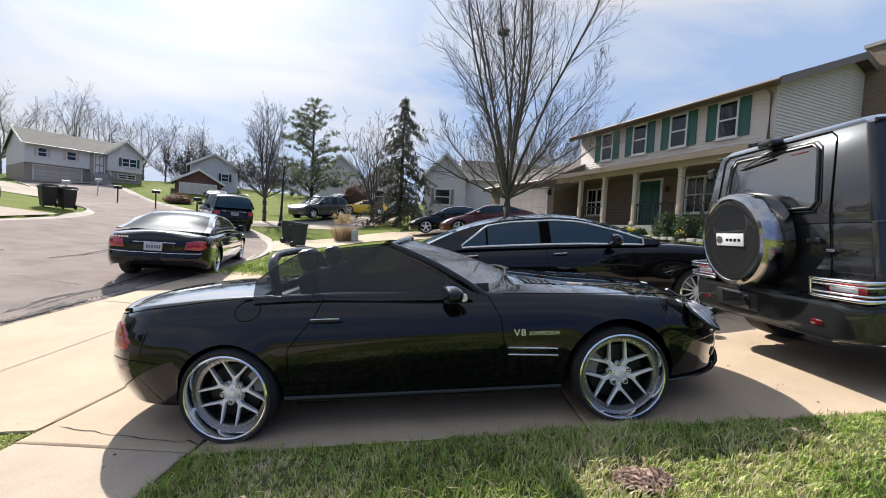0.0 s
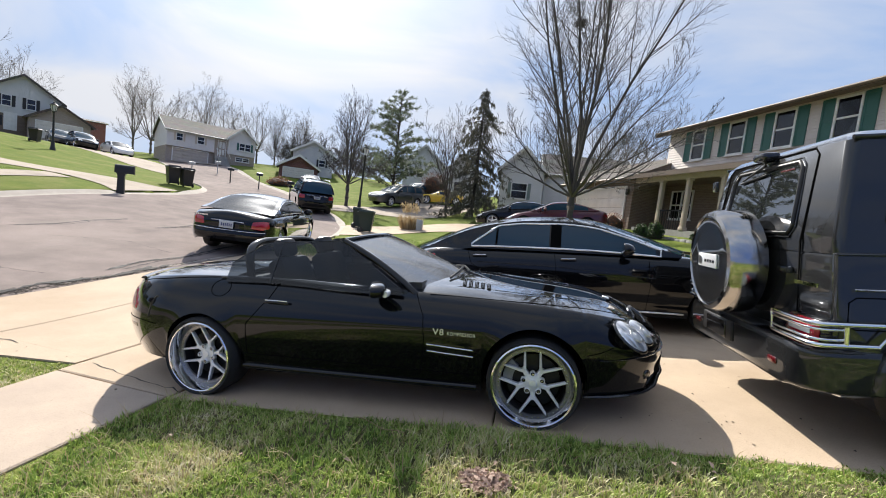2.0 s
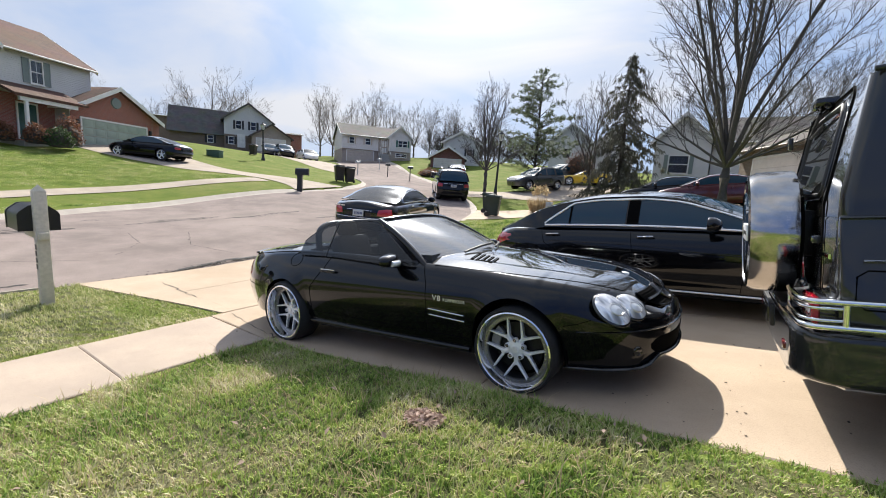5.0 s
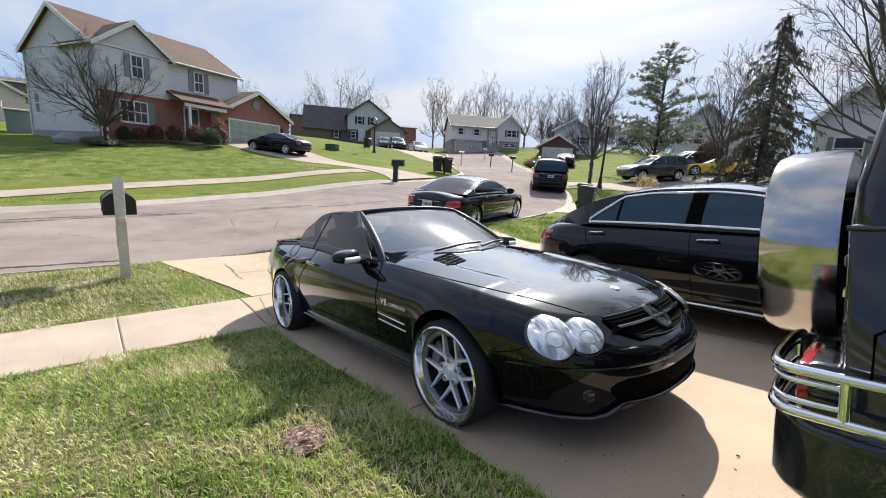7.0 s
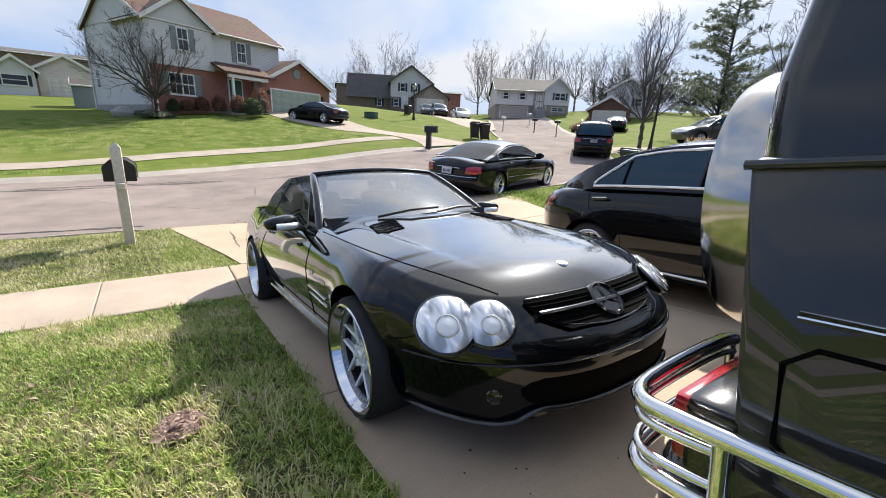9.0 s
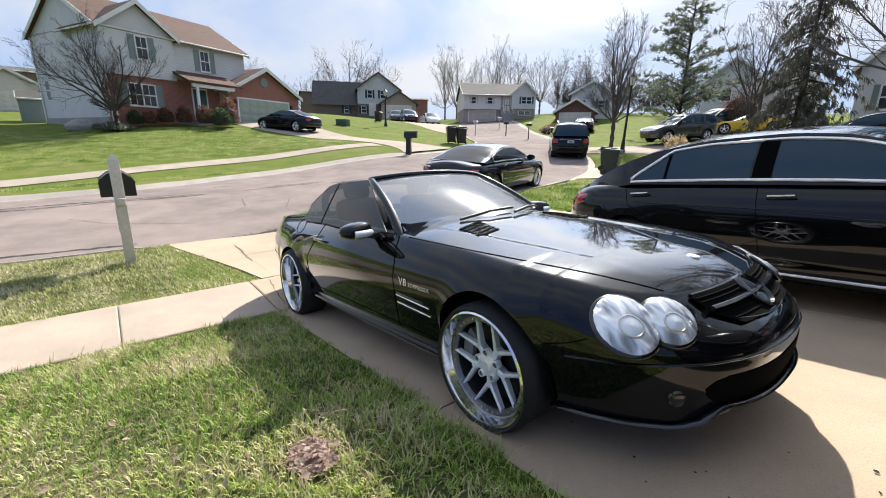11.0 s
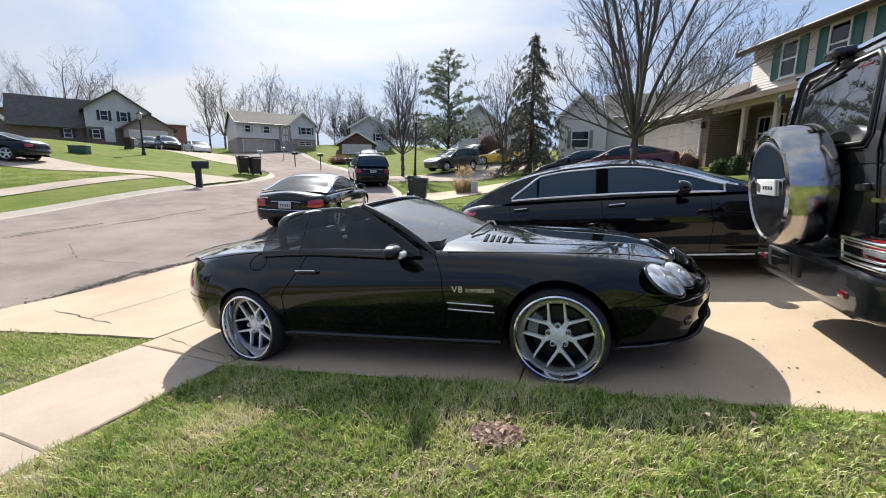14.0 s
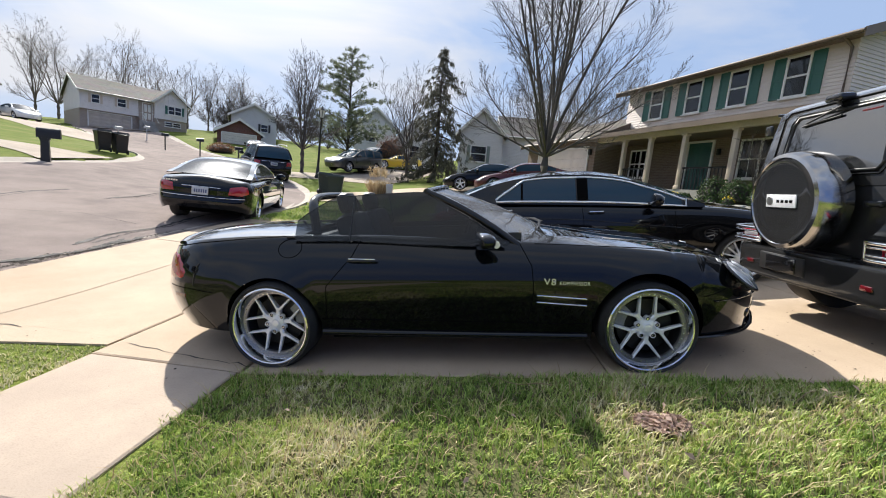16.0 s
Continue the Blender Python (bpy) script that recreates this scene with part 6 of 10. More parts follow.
    # bumper, lamps and their bar guards
    plan = [(-0.45, 0.90)] + [(-0.70 - 0.19 * math.sin(a), 0.71 + 0.19 * math.cos(a)) for a in [math.pi / 2 * i / 8 for i in range(9)]]
    plan += [(x, -y) for x, y in plan[::-1]]
    bm = bmesh.new()
    ends = [[bm.verts.new((x, y, z)) for x, y in plan] for z in (0.39, 0.655)]
    bm.faces.new(ends[0][::-1])
    bm.faces.new(ends[1])
    for i in range(len(plan)):
        k = (i + 1) % len(plan)
        bm.faces.new((ends[0][i], ends[0][k], ends[1][k], ends[1][i]))
    rim_edges = [e for e in bm.edges if abs(e.verts[0].co.z - e.verts[1].co.z) < 0.001]
    bmesh.ops.bevel(bm, geom=rim_edges, offset=0.045, segments=4, affect="EDGES", profile=0.5)
    part("rear_bumper", bm, PAINT_WAGON, car, smooth=50)
    box("bumper_step", -0.880, -0.70, -0.30, 0.30, 0.645, 0.668, BLACK_TRIM, car, 0.01)
    box("plate_recess", -0.905, -0.88, -0.06, 0.46, 0.46, 0.61, BLACK_TRIM, car, 0.01)
    box("dark_plate", -0.915, -0.895, 0.02, 0.36, 0.47, 0.60, GLOSS_BLACK, car, 0.006)
    box("tail_valance", -0.80, -0.5, -0.72, 0.72, 0.34, 0.50, BLACK_TRIM, car, 0.04)
    for sg in (-1, 1):
        ya, yb = sorted((sg * 0.58, sg * 0.88))
        lamp = empty("tail_lamp", "", "")
        for k in ("label", "category"):
            if k in lamp:
                del lamp[k]
        lamp.parent = car
        box("lamp_housing", -0.80, -0.70, ya, yb, 0.672, 0.82, GLOSS_BLACK, lamp, 0.02)
        box("lamp_lens", -0.825, -0.78, ya + 0.015, yb - 0.015, 0.685, 0.808, RED_LENS, lamp, 0.015, "red tail lamp lens")
        box("reverse_lens", -0.83, -0.79, ya + 0.05, yb - 0.05, 0.725, 0.765, CLEAR_LENS, lamp, 0.008)
        box("bumper_reflector", -0.900, -0.88, sg * 0.60 - 0.045, sg * 0.60 + 0.045, 0.48, 0.52, DARK_RED_LENS, car, 0.008)
        for z, r_ in ((0.808, 0.015), (0.778, 0.008), (0.722, 0.008), (0.690, 0.015)):
            pts = [(-0.86, sg * 0.52, z), (-0.875, sg * 0.56, z), (-0.875, sg * 0.86, z), (-0.85, sg * 0.93, z), (-0.80, sg * 0.945, z), (-0.46 if z > 0.79 else (-0.56 if z < 0.70 else -0.715), sg * 0.935, z)]
            for _ in range(2):
                pts = [pts[0]] + [tuple(Vector(p_).lerp(Vector(q_), f_)) for p_, q_ in zip(pts, pts[1:]) for f_ in (0.25, 0.75)] + [pts[-1]]
            solid("lamp_guard_bar", *tube(pts, r_, 8), CHROME, lamp, "chrome tail lamp guard", smooth=60)
        solid("lamp_guard_bar", *tube([(-0.715, sg * 0.94, 0.69), (-0.715, sg * 0.94, 0.808)], 0.014, 8), CHROME, lamp, "chrome tail lamp guard", smooth=60)
        solid("lamp_guard_bar", *tube([(-0.56, sg * 0.935, 0.69), (-0.48, sg * 0.935, 0.80)], 0.009, 8), CHROME, lamp, "chrome tail lamp guard", smooth=60)
        solid("lamp_guard_bar", *tube([(-0.865, sg * 0.525, 0.69), (-0.865, sg * 0.525, 0.808)], 0.010, 8), CHROME, lamp, "chrome tail lamp guard", smooth=60)
        solid("side_exhaust", *tube([(0.60, sg * 0.86, 0.36), (0.95, sg * 0.90, 0.36)], 0.045, 12, squash=0.7), CHROME, car, "chrome side exhaust", smooth=50)
        box("door_mirror", 2.05, 2.20, min(sg * 0.90, sg * 1.14), max(sg * 0.90, sg * 1.14), 1.28, 1.50, PAINT_WAGON, car, 0.04)
    s["arch"] = 0.47
    for xc in (0.0, s["wb"]):
        box("wheel_arch_liner", xc - 0.47, xc + 0.47, -0.60, 0.60, 0.40, 0.92, MATT_BLACK, car)
        for sg in (-1, 1):
            wheel(car, xc, sg * s["wheel_y"], s["hub"], sg, s)
    box("underbody", -0.6, 3.4, -0.6, 0.6, 0.36, 0.62, MATT_BLACK, car)
    return car


build_offroader()

# ---- houses
def siding(name, color, pitch=0.115):
    m, n, l, p = material(name)
    co = n.new("ShaderNodeTexCoord")
    sep = n.new("ShaderNodeSeparateXYZ")
    l.new(co.outputs["Object"], sep.inputs[0])
    div = n.new("ShaderNodeMath")
    div.operation = "DIVIDE"
    div.inputs[1].default_value = pitch
    l.new(sep.outputs["Z"], div.inputs[0])
    fr = n.new("ShaderNodeMath")
    fr.operation = "FRACT"
    l.new(div.outputs[0], fr.inputs[0])
    b = n.new("ShaderNodeBump")
    b.invert = True
    b.inputs["Strength"].default_value, b.inputs["Distance"].default_value = 1.0, 0.02
    l.new(fr.outputs[0], b.inputs["Height"])
    l.new(b.outputs["Normal"], p.inputs["Normal"])
    no = n.new("ShaderNodeTexNoise")
    no.inputs["Scale"].default_value, no.inputs["Detail"].default_value = 1.2, 5.0
    l.new(co.outputs["Object"], no.inputs["Vector"])
    x = n.new("ShaderNodeMix")
    x.data_type = "RGBA"
    x.inputs["A"].default_value = (*[c * 0.88 for c in color], 1)
    x.inputs["B"].default_value = (*[min(1, c * 1.06) for c in color], 1)
    l.new(no.outputs["Fac"], x.inputs["Factor"])
    l.new(x.outputs["Result"], p.inputs["Base Color"])
    p.inputs["Roughness"].default_value = 0.6
    return m


def bricks(name, a, b_, mortar, scale=1.0):
    m, n, l, p = material(name)
    co = n.new("ShaderNodeTexCoord")
    sep = n.new("ShaderNodeSeparateXYZ")
    l.new(co.outputs["Object"], sep.inputs[0])
    add = n.new("ShaderNodeMath")
    l.new(sep.outputs["X"], add.inputs[0])
    l.new(sep.outputs["Y"], add.inputs[1])
    com = n.new("ShaderNodeCombineXYZ")
    l.new(add.outputs[0], com.inputs["X"])
    l.new(sep.outputs["Z"], com.inputs["Y"])
    t = n.new("ShaderNodeTexBrick")
    t.inputs["Color1"].default_value, t.inputs["Color2"].default_value, t.inputs["Mortar"].default_value = (*a, 1), (*b_, 1), (*mortar, 1)
    t.inputs["Scale"].default_value = scale
    t.inputs["Brick Width"].default_value, t.inputs["Row Height"].default_value, t.inputs["Mortar Size"].default_value = 0.22, 0.075, 0.006
    l.new(com.outputs[0], t.inputs["Vector"])
    l.new(t.outputs["Color"], p.inputs["Base Color"])
    p.inputs["Roughness"].default_value = 0.85
    b = n.new("ShaderNodeBump")
    b.invert = True
    b.inputs["Distance"].default_value = 0.008
    l.new(t.outputs["Fac"], b.inputs["Height"])
    l.new(b.outputs["Normal"], p.inputs["Normal"])
    return m


def shingles(name, color):
    m, n, l, p = material(name)
    co = n.new("ShaderNodeTexCoord")
    t = n.new("ShaderNodeTexBrick")
    t.inputs["Color1"].default_value, t.inputs["Color2"].default_value = (*color, 1), (*[c * 0.72 for c in color], 1)
    t.inputs["Mortar"].default_value = (*[c * 0.45 for c in color], 1)
    t.inputs["Brick Width"].default_value, t.inputs["Row Height"].default_value, t.inputs["Mortar Size"].default_value = 0.3, 0.14, 0.01
    t.inputs["Scale"].default_value = 1.0
    l.new(co.outputs["Object"], t.inputs["Vector"])
    no = n.new("ShaderNodeTexNoise")
    no.inputs["Scale"].default_value = 0.8
    l.new(co.outputs["Object"], no.inputs["Vector"])
    x = n.new("ShaderNodeMix")
    x.data_type, x.blend_type = "RGBA", "MULTIPLY"
    x.inputs["Factor"].default_value = 0.5
    l.new(t.outputs["Color"], x.inputs["A"])
    l.new(no.outputs["Color"], x.inputs["B"])
    l.new(x.outputs["Result"], p.inputs["Base Color"])
    p.inputs["Roughness"].default_value = 0.92
    return m


SIDE_CREAM = siding("cream_lap_siding", (0.66, 0.585, 0.53))
SIDE_TAUPE = siding("taupe_lap_siding", (0.72, 0.68, 0.66))
SIDE_GREY = siding("pale_grey_siding", (0.60, 0.595, 0.575))
BRICK_RED = bricks("red_brick", (0.340, 0.120, 0.089), (0.262, 0.098, 0.077), (0.35, 0.30, 0.26))
BRICK_TAN = bricks("tan_brown_brick", (0.20, 0.145, 0.105), (0.155, 0.11, 0.082), (0.25, 0.215, 0.18))
BRICK_MAROON = bricks("dark_maroon_brick", (0.17, 0.06, 0.05), (0.13, 0.05, 0.042), (0.22, 0.18, 0.16))
BRICK_PALE = bricks("pale_brick", (0.40, 0.33, 0.28), (0.34, 0.28, 0.24), (0.42, 0.38, 0.34))
ROOF_RUST = shingles("rust_brown_shingles", (0.165, 0.085, 0.06))
ROOF_GREY = shingles("grey_shingles", (0.15, 0.138, 0.13))
ROOF_BROWN = shingles("brown_shingles", (0.135, 0.112, 0.095))
PAINT_TRIM = plain("white_painted_trim", (0.72, 0.71, 0.68), 0.5)
CREAM_TRIM = plain("cream_painted_trim", (0.56, 0.47, 0.38), 0.5)
BROWN_TRIM = plain("brown_gutter_metal", (0.16, 0.12, 0.09), 0.5)
GREEN_SHUTTER = plain("green_painted_shutter", (0.03, 0.115, 0.092), 0.5)
SLATE_SHUTTER = plain("grey_green_shutter", (0.19, 0.23, 0.22), 0.55)
BLACK_SHUTTER = plain("black_shutter", (0.02, 0.02, 0.022), 0.55)
DOOR_GREEN = plain("dark_green_door", (0.02, 0.09, 0.075), 0.4)
DOOR_SAGE = plain("sage_garage_door", (0.30, 0.36, 0.30), 0.55)
DOOR_WHITE = plain("white_garage_door", (0.66, 0.62, 0.57), 0.5)
DOOR_TAN = plain("tan_garage_door", (0.48, 0.42, 0.36), 0.5)
# flat grey for panels behind panes; the room's dimness is painted in
ROOM = plain("dim_room_painted_grey", (0.15, 0.155, 0.16), 0.9)
CURTAIN = plain("pale_curtain", (0.72, 0.70, 0.66), 0.9)
STONE = plain("grey_foundation_block", (0.33, 0.32, 0.30), 0.9, scale=6, var=0.25)


def facade_matrix(a, b):
    """Local axes: x along the front from a to b, y away from the street, z up from sea level."""
    a, b = Vector(a), Vector(b)
    u = (b - a).normalized()
    n = Vector((-u.y, u.x))
    eye = Vector((1.0, 0.5))
    flip = (a - eye).dot(n) < 0
    if flip:
        n = -n
    return Matrix(((u.x, n.x, 0, a.x), (u.y, n.y, 0, a.y), (0, 0, 1, 0), (0, 0, 0, 1)))


def window(parent, s0, s1, z0, z1, y=0.0, panes=2, mat=PAINT_TRIM, shutters=None, sh_w=0.36, sills=True, grid=True, twin=False, curtain=False):
    """A sash window in its frame, set in the front at depth y."""
    w = new("window")
    w.parent = parent
    fr = 0.07
    bm = bmesh.new()
    for a, b, c, d in ((s0, s1, z1 - fr, z1), (s0, s1, z0, z0 + fr), (s0, s0 + fr, z0 + fr, z1 - fr), (s1 - fr, s1, z0 + fr, z1 - fr)):
        bm_box(a, b, y - 0.05, y + 0.02, c, d, bm=bm)
    if twin:
        bm_box((s0 + s1) / 2 - 0.04, (s0 + s1) / 2 + 0.04, y - 0.048, y + 0.02, z0 + fr, z1 - fr, bm=bm)
    part("frame", bm, mat, w, smooth=None)
    zm = (z0 + z1) / 2
    spans = [(s0 + fr, s1 - fr)] if not twin else [(s0 + fr, (s0 + s1) / 2 - 0.04), ((s0 + s1) / 2 + 0.04, s1 - fr)]
    for a, b in spans:
        box("sash_bar", a, b, y - 0.035, y + 0.015, zm - 0.03, zm + 0.03, mat, w)
        for c, d in ((z0 + fr, zm - 0.03), (zm + 0.03, z1 - fr)):
            box("pane", a, b, y - 0.012, y - 0.004, c, d, GLASS_HOUSE, w)
            if grid:
                box("glazing_bar", (a + b) / 2 - 0.012, (a + b) / 2 + 0.012, y - 0.022, y - 0.013, c, d, mat, w)
        # backing panel: a pale curtain, else grey painted as an unlit room
        box("pane_backing", a, b, y + 0.004, y + 0.012, z0 + fr if curtain else zm, z1 - fr, CURTAIN if curtain else ROOM, w)
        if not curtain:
            box("pane_backing", a, b, y + 0.004, y + 0.012, z0 + fr, zm, ROOM, w)
    if sills:
        box("sill", s0 - 0.05, s1 + 0.05, y - 0.10, y + 0.01, z0 - 0.05, z0, mat, w)
    if shutters:
        for a in (s0 - sh_w - 0.02, s1 + 0.02):
            bm = bmesh.new()
            for p in ((a, a + 0.06, z0, z1), (a + sh_w - 0.06, a + sh_w, z0, z1), (a + 0.06, a + sh_w - 0.06, z1 - 0.09, z1), (a + 0.06, a + sh_w - 0.06, z0, z0 + 0.09), (a + 0.06, a + sh_w - 0.06, zm - 0.05, zm + 0.05)):
                bm_box(p[0], p[1], y - 0.05, y - 0.004, p[2], p[3], bm=bm)
            bm_box(a + 0.05, a + sh_w - 0.05, y - 0.034, y - 0.005, z0 + 0.05, z1 - 0.05, bm=bm)
            me = bpy.data.meshes.new("shutter_panel")
            bm.to_mesh(me)
            bm.free()
            me.materials.append(shutters)
            o = new("shutter", me)
            o.parent = w
    return w


def walls(parent, s0, s1, d0, d1, z0, z1, mat, name="wall"):
    return box(name, s0, s1, d0, d1, z0, z1, mat, parent)


def gable(parent, s0, s1, d0, d1, z0, rise, along, roof_mat, end_mat, over=0.35, thick=0.14, trim=PAINT_TRIM):
    """A gable roof over a rectangle; along 's' has its ridge along the front, 'd' its gable to the street."""
    if along == "s":
        c = (d0 + d1) / 2
        half = (d1 - d0) / 2
        k = rise / half
        prof = [(d0 - over, z0 - over * k), (c, z0 + rise), (d1 + over, z0 - over * k)]
        P = lambda a, q, z: (a, q, z)
        e0, e1 = s0 - over * 0.7, s1 + over * 0.7
        tri = [[(s, d0, z0), (s, d1, z0), (s, c, z0 + rise - 0.02)] for s in (s0, s1)]
    else:
        c = (s0 + s1) / 2
        half = (s1 - s0) / 2
        k = rise / half
        prof = [(s0 - over, z0 - over * k), (c, z0 + rise), (s1 + over, z0 - over * k)]
        P = lambda a, q, z: (q, a, z)
        e0, e1 = d0 - over, d1
        tri = [[(s0, d, z0), (s1, d, z0), (c, d, z0 + rise - 0.02)] for d in (d0, d1)]
    for i in range(2):
        (q0, za), (q1, zb) = prof[i], prof[i + 1]
        vs = [P(e, q, z + t) for t in (0.02, 0.02 + thick) for e, q, z in ((e0, q0, za), (e1, q0, za), (e1, q1, zb), (e0, q1, zb))]
        fs = [(0, 1, 2, 3), (4, 5, 6, 7), (0, 1, 5, 4), (1, 2, 6, 5), (2, 3, 7, 6), (3, 0, 4, 7)]
        bm = bmesh.new()
        b = [bm.verts.new(v) for v in vs]
        for f in fs:
            bm.faces.new([b[j] for j in f])
        part("roof", bm, roof_mat, parent, smooth=None)
        for e, sg in ((e0, -1), (e1, 1)):
            if along == "d" and sg > 0:
                continue
            bm = bmesh.new()
            a_, b_ = e, e + sg * 0.03
            b = [bm.verts.new(P(x_, q, z + t)) for x_ in (a_, b_) for q, z, t in ((q0, za, -0.10), (q1, zb, -0.10), (q1, zb, 0.18), (q0, za, 0.18))]
            for f in fs:
                bm.faces.new([b[j] for j in f])
            part("rake_board", bm, trim, parent, smooth=None)
    for q, z in (prof[0], prof[2]):
        pts = [P(e0, q, z + 0.10), P(e1, q, z + 0.10)]
        solid("gutter", *tube(pts, 0.06, 8), trim, parent, smooth=60)
    for t in tri:
        n = Vector(t[1]) - Vector(t[0])
        off = Vector((0.1, 0, 0)) if along == "s" else Vector((0, 0.1, 0))
        sgn = 1 if t is tri[0] else -1
        vs = [Vector(p) for p in t] + [Vector(p) + off * sgn for p in t]
        fs = [(0, 1, 2), (3, 5, 4), (0, 3, 4, 1), (1, 4, 5, 2), (2, 5, 3, 0)]
        bm = bmesh.new()
        b = [bm.verts.new(v) for v in vs]
        for f in fs:
            bm.faces.new([b[j] for j in f])
        part("gable_wall", bm, end_mat, parent, smooth=None)


def garage_door(parent, s0, s1, z0, z1, y, mat, rows=4, cols=4, frame=PAINT_TRIM):
    g = new("garage_door")
    g.parent = parent
    h, w = (z1 - z0) / rows, (s1 - s0) / cols
    for r in range(rows):
        box("door_section", s0, s1, y - 0.03, y + 0.01, z0 + r * h + 0.006, z0 + (r + 1) * h - 0.006, mat, g)
        for c in range(cols):
            box("door_panel", s0 + c * w + 0.08, s0 + (c + 1) * w - 0.08, y - 0.042, y - 0.031, z0 + r * h + 0.07, z0 + (r + 1) * h - 0.07, mat, g, 0.008)
    for a, b, c, d in ((s0 - 0.1, s0, z0, z1 + 0.1), (s1, s1 + 0.1, z0, z1 + 0.1), (s0, s1, z1, z1 + 0.1)):
        box("door_frame", a, b, y - 0.06, y + 0.02, c, d, frame, g)


def front_door(parent, s0, s1, z0, z1, y, mat, frame=PAINT_TRIM):
    d = new("front_door")
    d.parent = parent
    box("leaf", s0, s1, y - 0.04, y + 0.01, z0, z1, mat, d)
    for a, b in ((z0 + 0.15, z0 + 0.85), (z0 + 1.0, z1 - 0.15)):
        for c in ((s0 + 0.1, (s0 + s1) / 2 - 0.05), ((s0 + s1) / 2 + 0.05, s1 - 0.1)):
            box("leaf_panel", c[0], c[1], y - 0.052, y - 0.041, a, b, mat, d, 0.008)
    for a, b, c, e in ((s0 - 0.09, s0, z0, z1 + 0.09), (s1, s1 + 0.09, z0, z1 + 0.09), (s0, s1, z1, z1 + 0.09)):
        box("door_frame", a, b, y - 0.06, y + 0.01, c, e, frame, d)
    box("knob", s1 - 0.12, s1 - 0.07, y - 0.10, y - 0.04, z0 + 0.95, z0 + 1.0, STEEL, d, 0.02)


def house_shuttered():
    """The cream two-storey house with green shutters and a pillared porch."""
    h = empty("house", "cream two-storey house with green shutters and a pillared porch", "house", facade_matrix((11.0, 14.1), (7.4, 22.8)))
    L, D = 9.42, 8.4
    walls(h, 0, L, 0.0, D, 1.5, 4.75, BRICK_TAN)
    walls(h, -0.02, L + 0.02, -0.25, D, 4.75, 7.05, SIDE_CREAM)
    gable(h, -0.02, L + 0.02, -0.25, D, 7.05, 1.6, "s", ROOF_BROWN, SIDE_CREAM, 0.55, trim=BROWN_TRIM)
    box("soffit", -0.3, L + 0.3, -0.68, -0.25, 6.94, 7.0, BROWN_TRIM, h)
    for s0, s1 in ((0.75, 2.33), (2.75, 4.36), (4.72, 6.33), (6.74, 8.33)):
        window(h, s0 + 0.40, s1 - 0.40, 5.48, 6.86, -0.255, shutters=GREEN_SHUTTER, sh_w=0.38, grid=False, curtain=True)
    # lap boards of the front, cut round the windows
    gaps = [(1.15, 1.93), (3.15, 3.96), (5.12, 5.93), (7.14, 7.93)]
    whole, cut = [(-0.02, L + 0.02)], [(a, b) for a, b in zip([-0.02] + [g[1] for g in gaps], [g[0] for g in gaps] + [L + 0.02])]
    shapes = {}
    for i in range(15):
        z = 5.19 + 0.115 * i
        for a, b in (cut if 5.33 < z < 6.87 else whole):
            if (a, b) not in shapes:
                me = bpy.data.meshes.new("board")
                v = [(a, -0.251, 0), (b, -0.251, 0), (b, -0.251, 0.115), (a, -0.251, 0.115), (a, -0.270, 0), (b, -0.270, 0), (b, -0.2535, 0.115), (a, -0.2535, 0.115)]
                me.from_pydata(v, [], [(4, 5, 6, 7), (0, 1, 5, 4), (0, 4, 7, 3), (1, 2, 6, 5)])
                me.materials.append(SIDE_CREAM)
                shapes[(a, b)] = me
            o = new("board", shapes[(a, b)])
            o.parent = h
            o.matrix_basis = Matrix.Translation((0, 0, z))
    shapes = {}
    for i in range(33):
        z = 4.75 + 0.115 * i
        cut_in = max(0.0, (z + 0.115 - 7.05) / 1.6) * (D + 0.25) / 2
        a, b = -0.25 + cut_in, D - cut_in
        if (a, b) not in shapes:
            me = bpy.data.meshes.new("end_board")
            me.from_pydata([(-0.021, a, 0), (-0.021, b, 0), (-0.021, b, 0.115), (-0.021, a, 0.115), (-0.043, a, 0), (-0.043, b, 0), (-0.024, b, 0.115), (-0.024, a, 0.115)], [], [(4, 7, 6, 5), (0, 4, 5, 1), (0, 3, 7, 4), (1, 5, 6, 2)])
            me.materials.append(SIDE_CREAM)
            shapes[(a, b)] = me
        o = new("board", shapes[(a, b)])
        o.parent = h
        o.matrix_basis = Matrix.Translation((0, 0, z))
    # porch
    pf = -1.95
    box("porch_floor", -0.1, 8.9, pf - 0.1, 0.0, 1.2, 2.16, STONE, h)
    vs = [(-0.6, pf - 0.45, 4.62), (9.3, pf - 0.45, 4.62), (9.3, -0.25, 5.18), (-0.6, -0.25, 5.18)]
    vs += [(x, y, z - 0.1) for x, y, z in vs]
    solid("porch_roof", vs, [(0, 1, 2, 3), (7, 6, 5, 4), (0, 4, 5, 1), (1, 5, 6, 2), (2, 6, 7, 3), (3, 7, 4, 0)], ROOF_BROWN, h)
    box("porch_beam", -0.4, 9.1, pf - 0.1, pf + 0.1, 4.30, 4.54, CREAM_TRIM, h)
    box("porch_fascia", -0.6, 9.3, pf - 0.49, pf - 0.45, 4.44, 4.64, BROWN_TRIM, h)
    box("porch_ceiling", -0.4, 9.1, pf + 0.1, 0.0, 4.40, 4.46, BROWN_TRIM, h)
    for s in (1.93, 3.98, 5.70, 7.27, 0.0):
        c = new("porch_column")
        c.parent = h
        box("shaft", s - 0.085, s + 0.085, pf - 0.085, pf + 0.085, 2.16, 4.30, CREAM_TRIM, c, 0.012)
        box("base", s - 0.12, s + 0.12, pf - 0.12, pf + 0.12, 2.16, 2.30, CREAM_TRIM, c, 0.01)
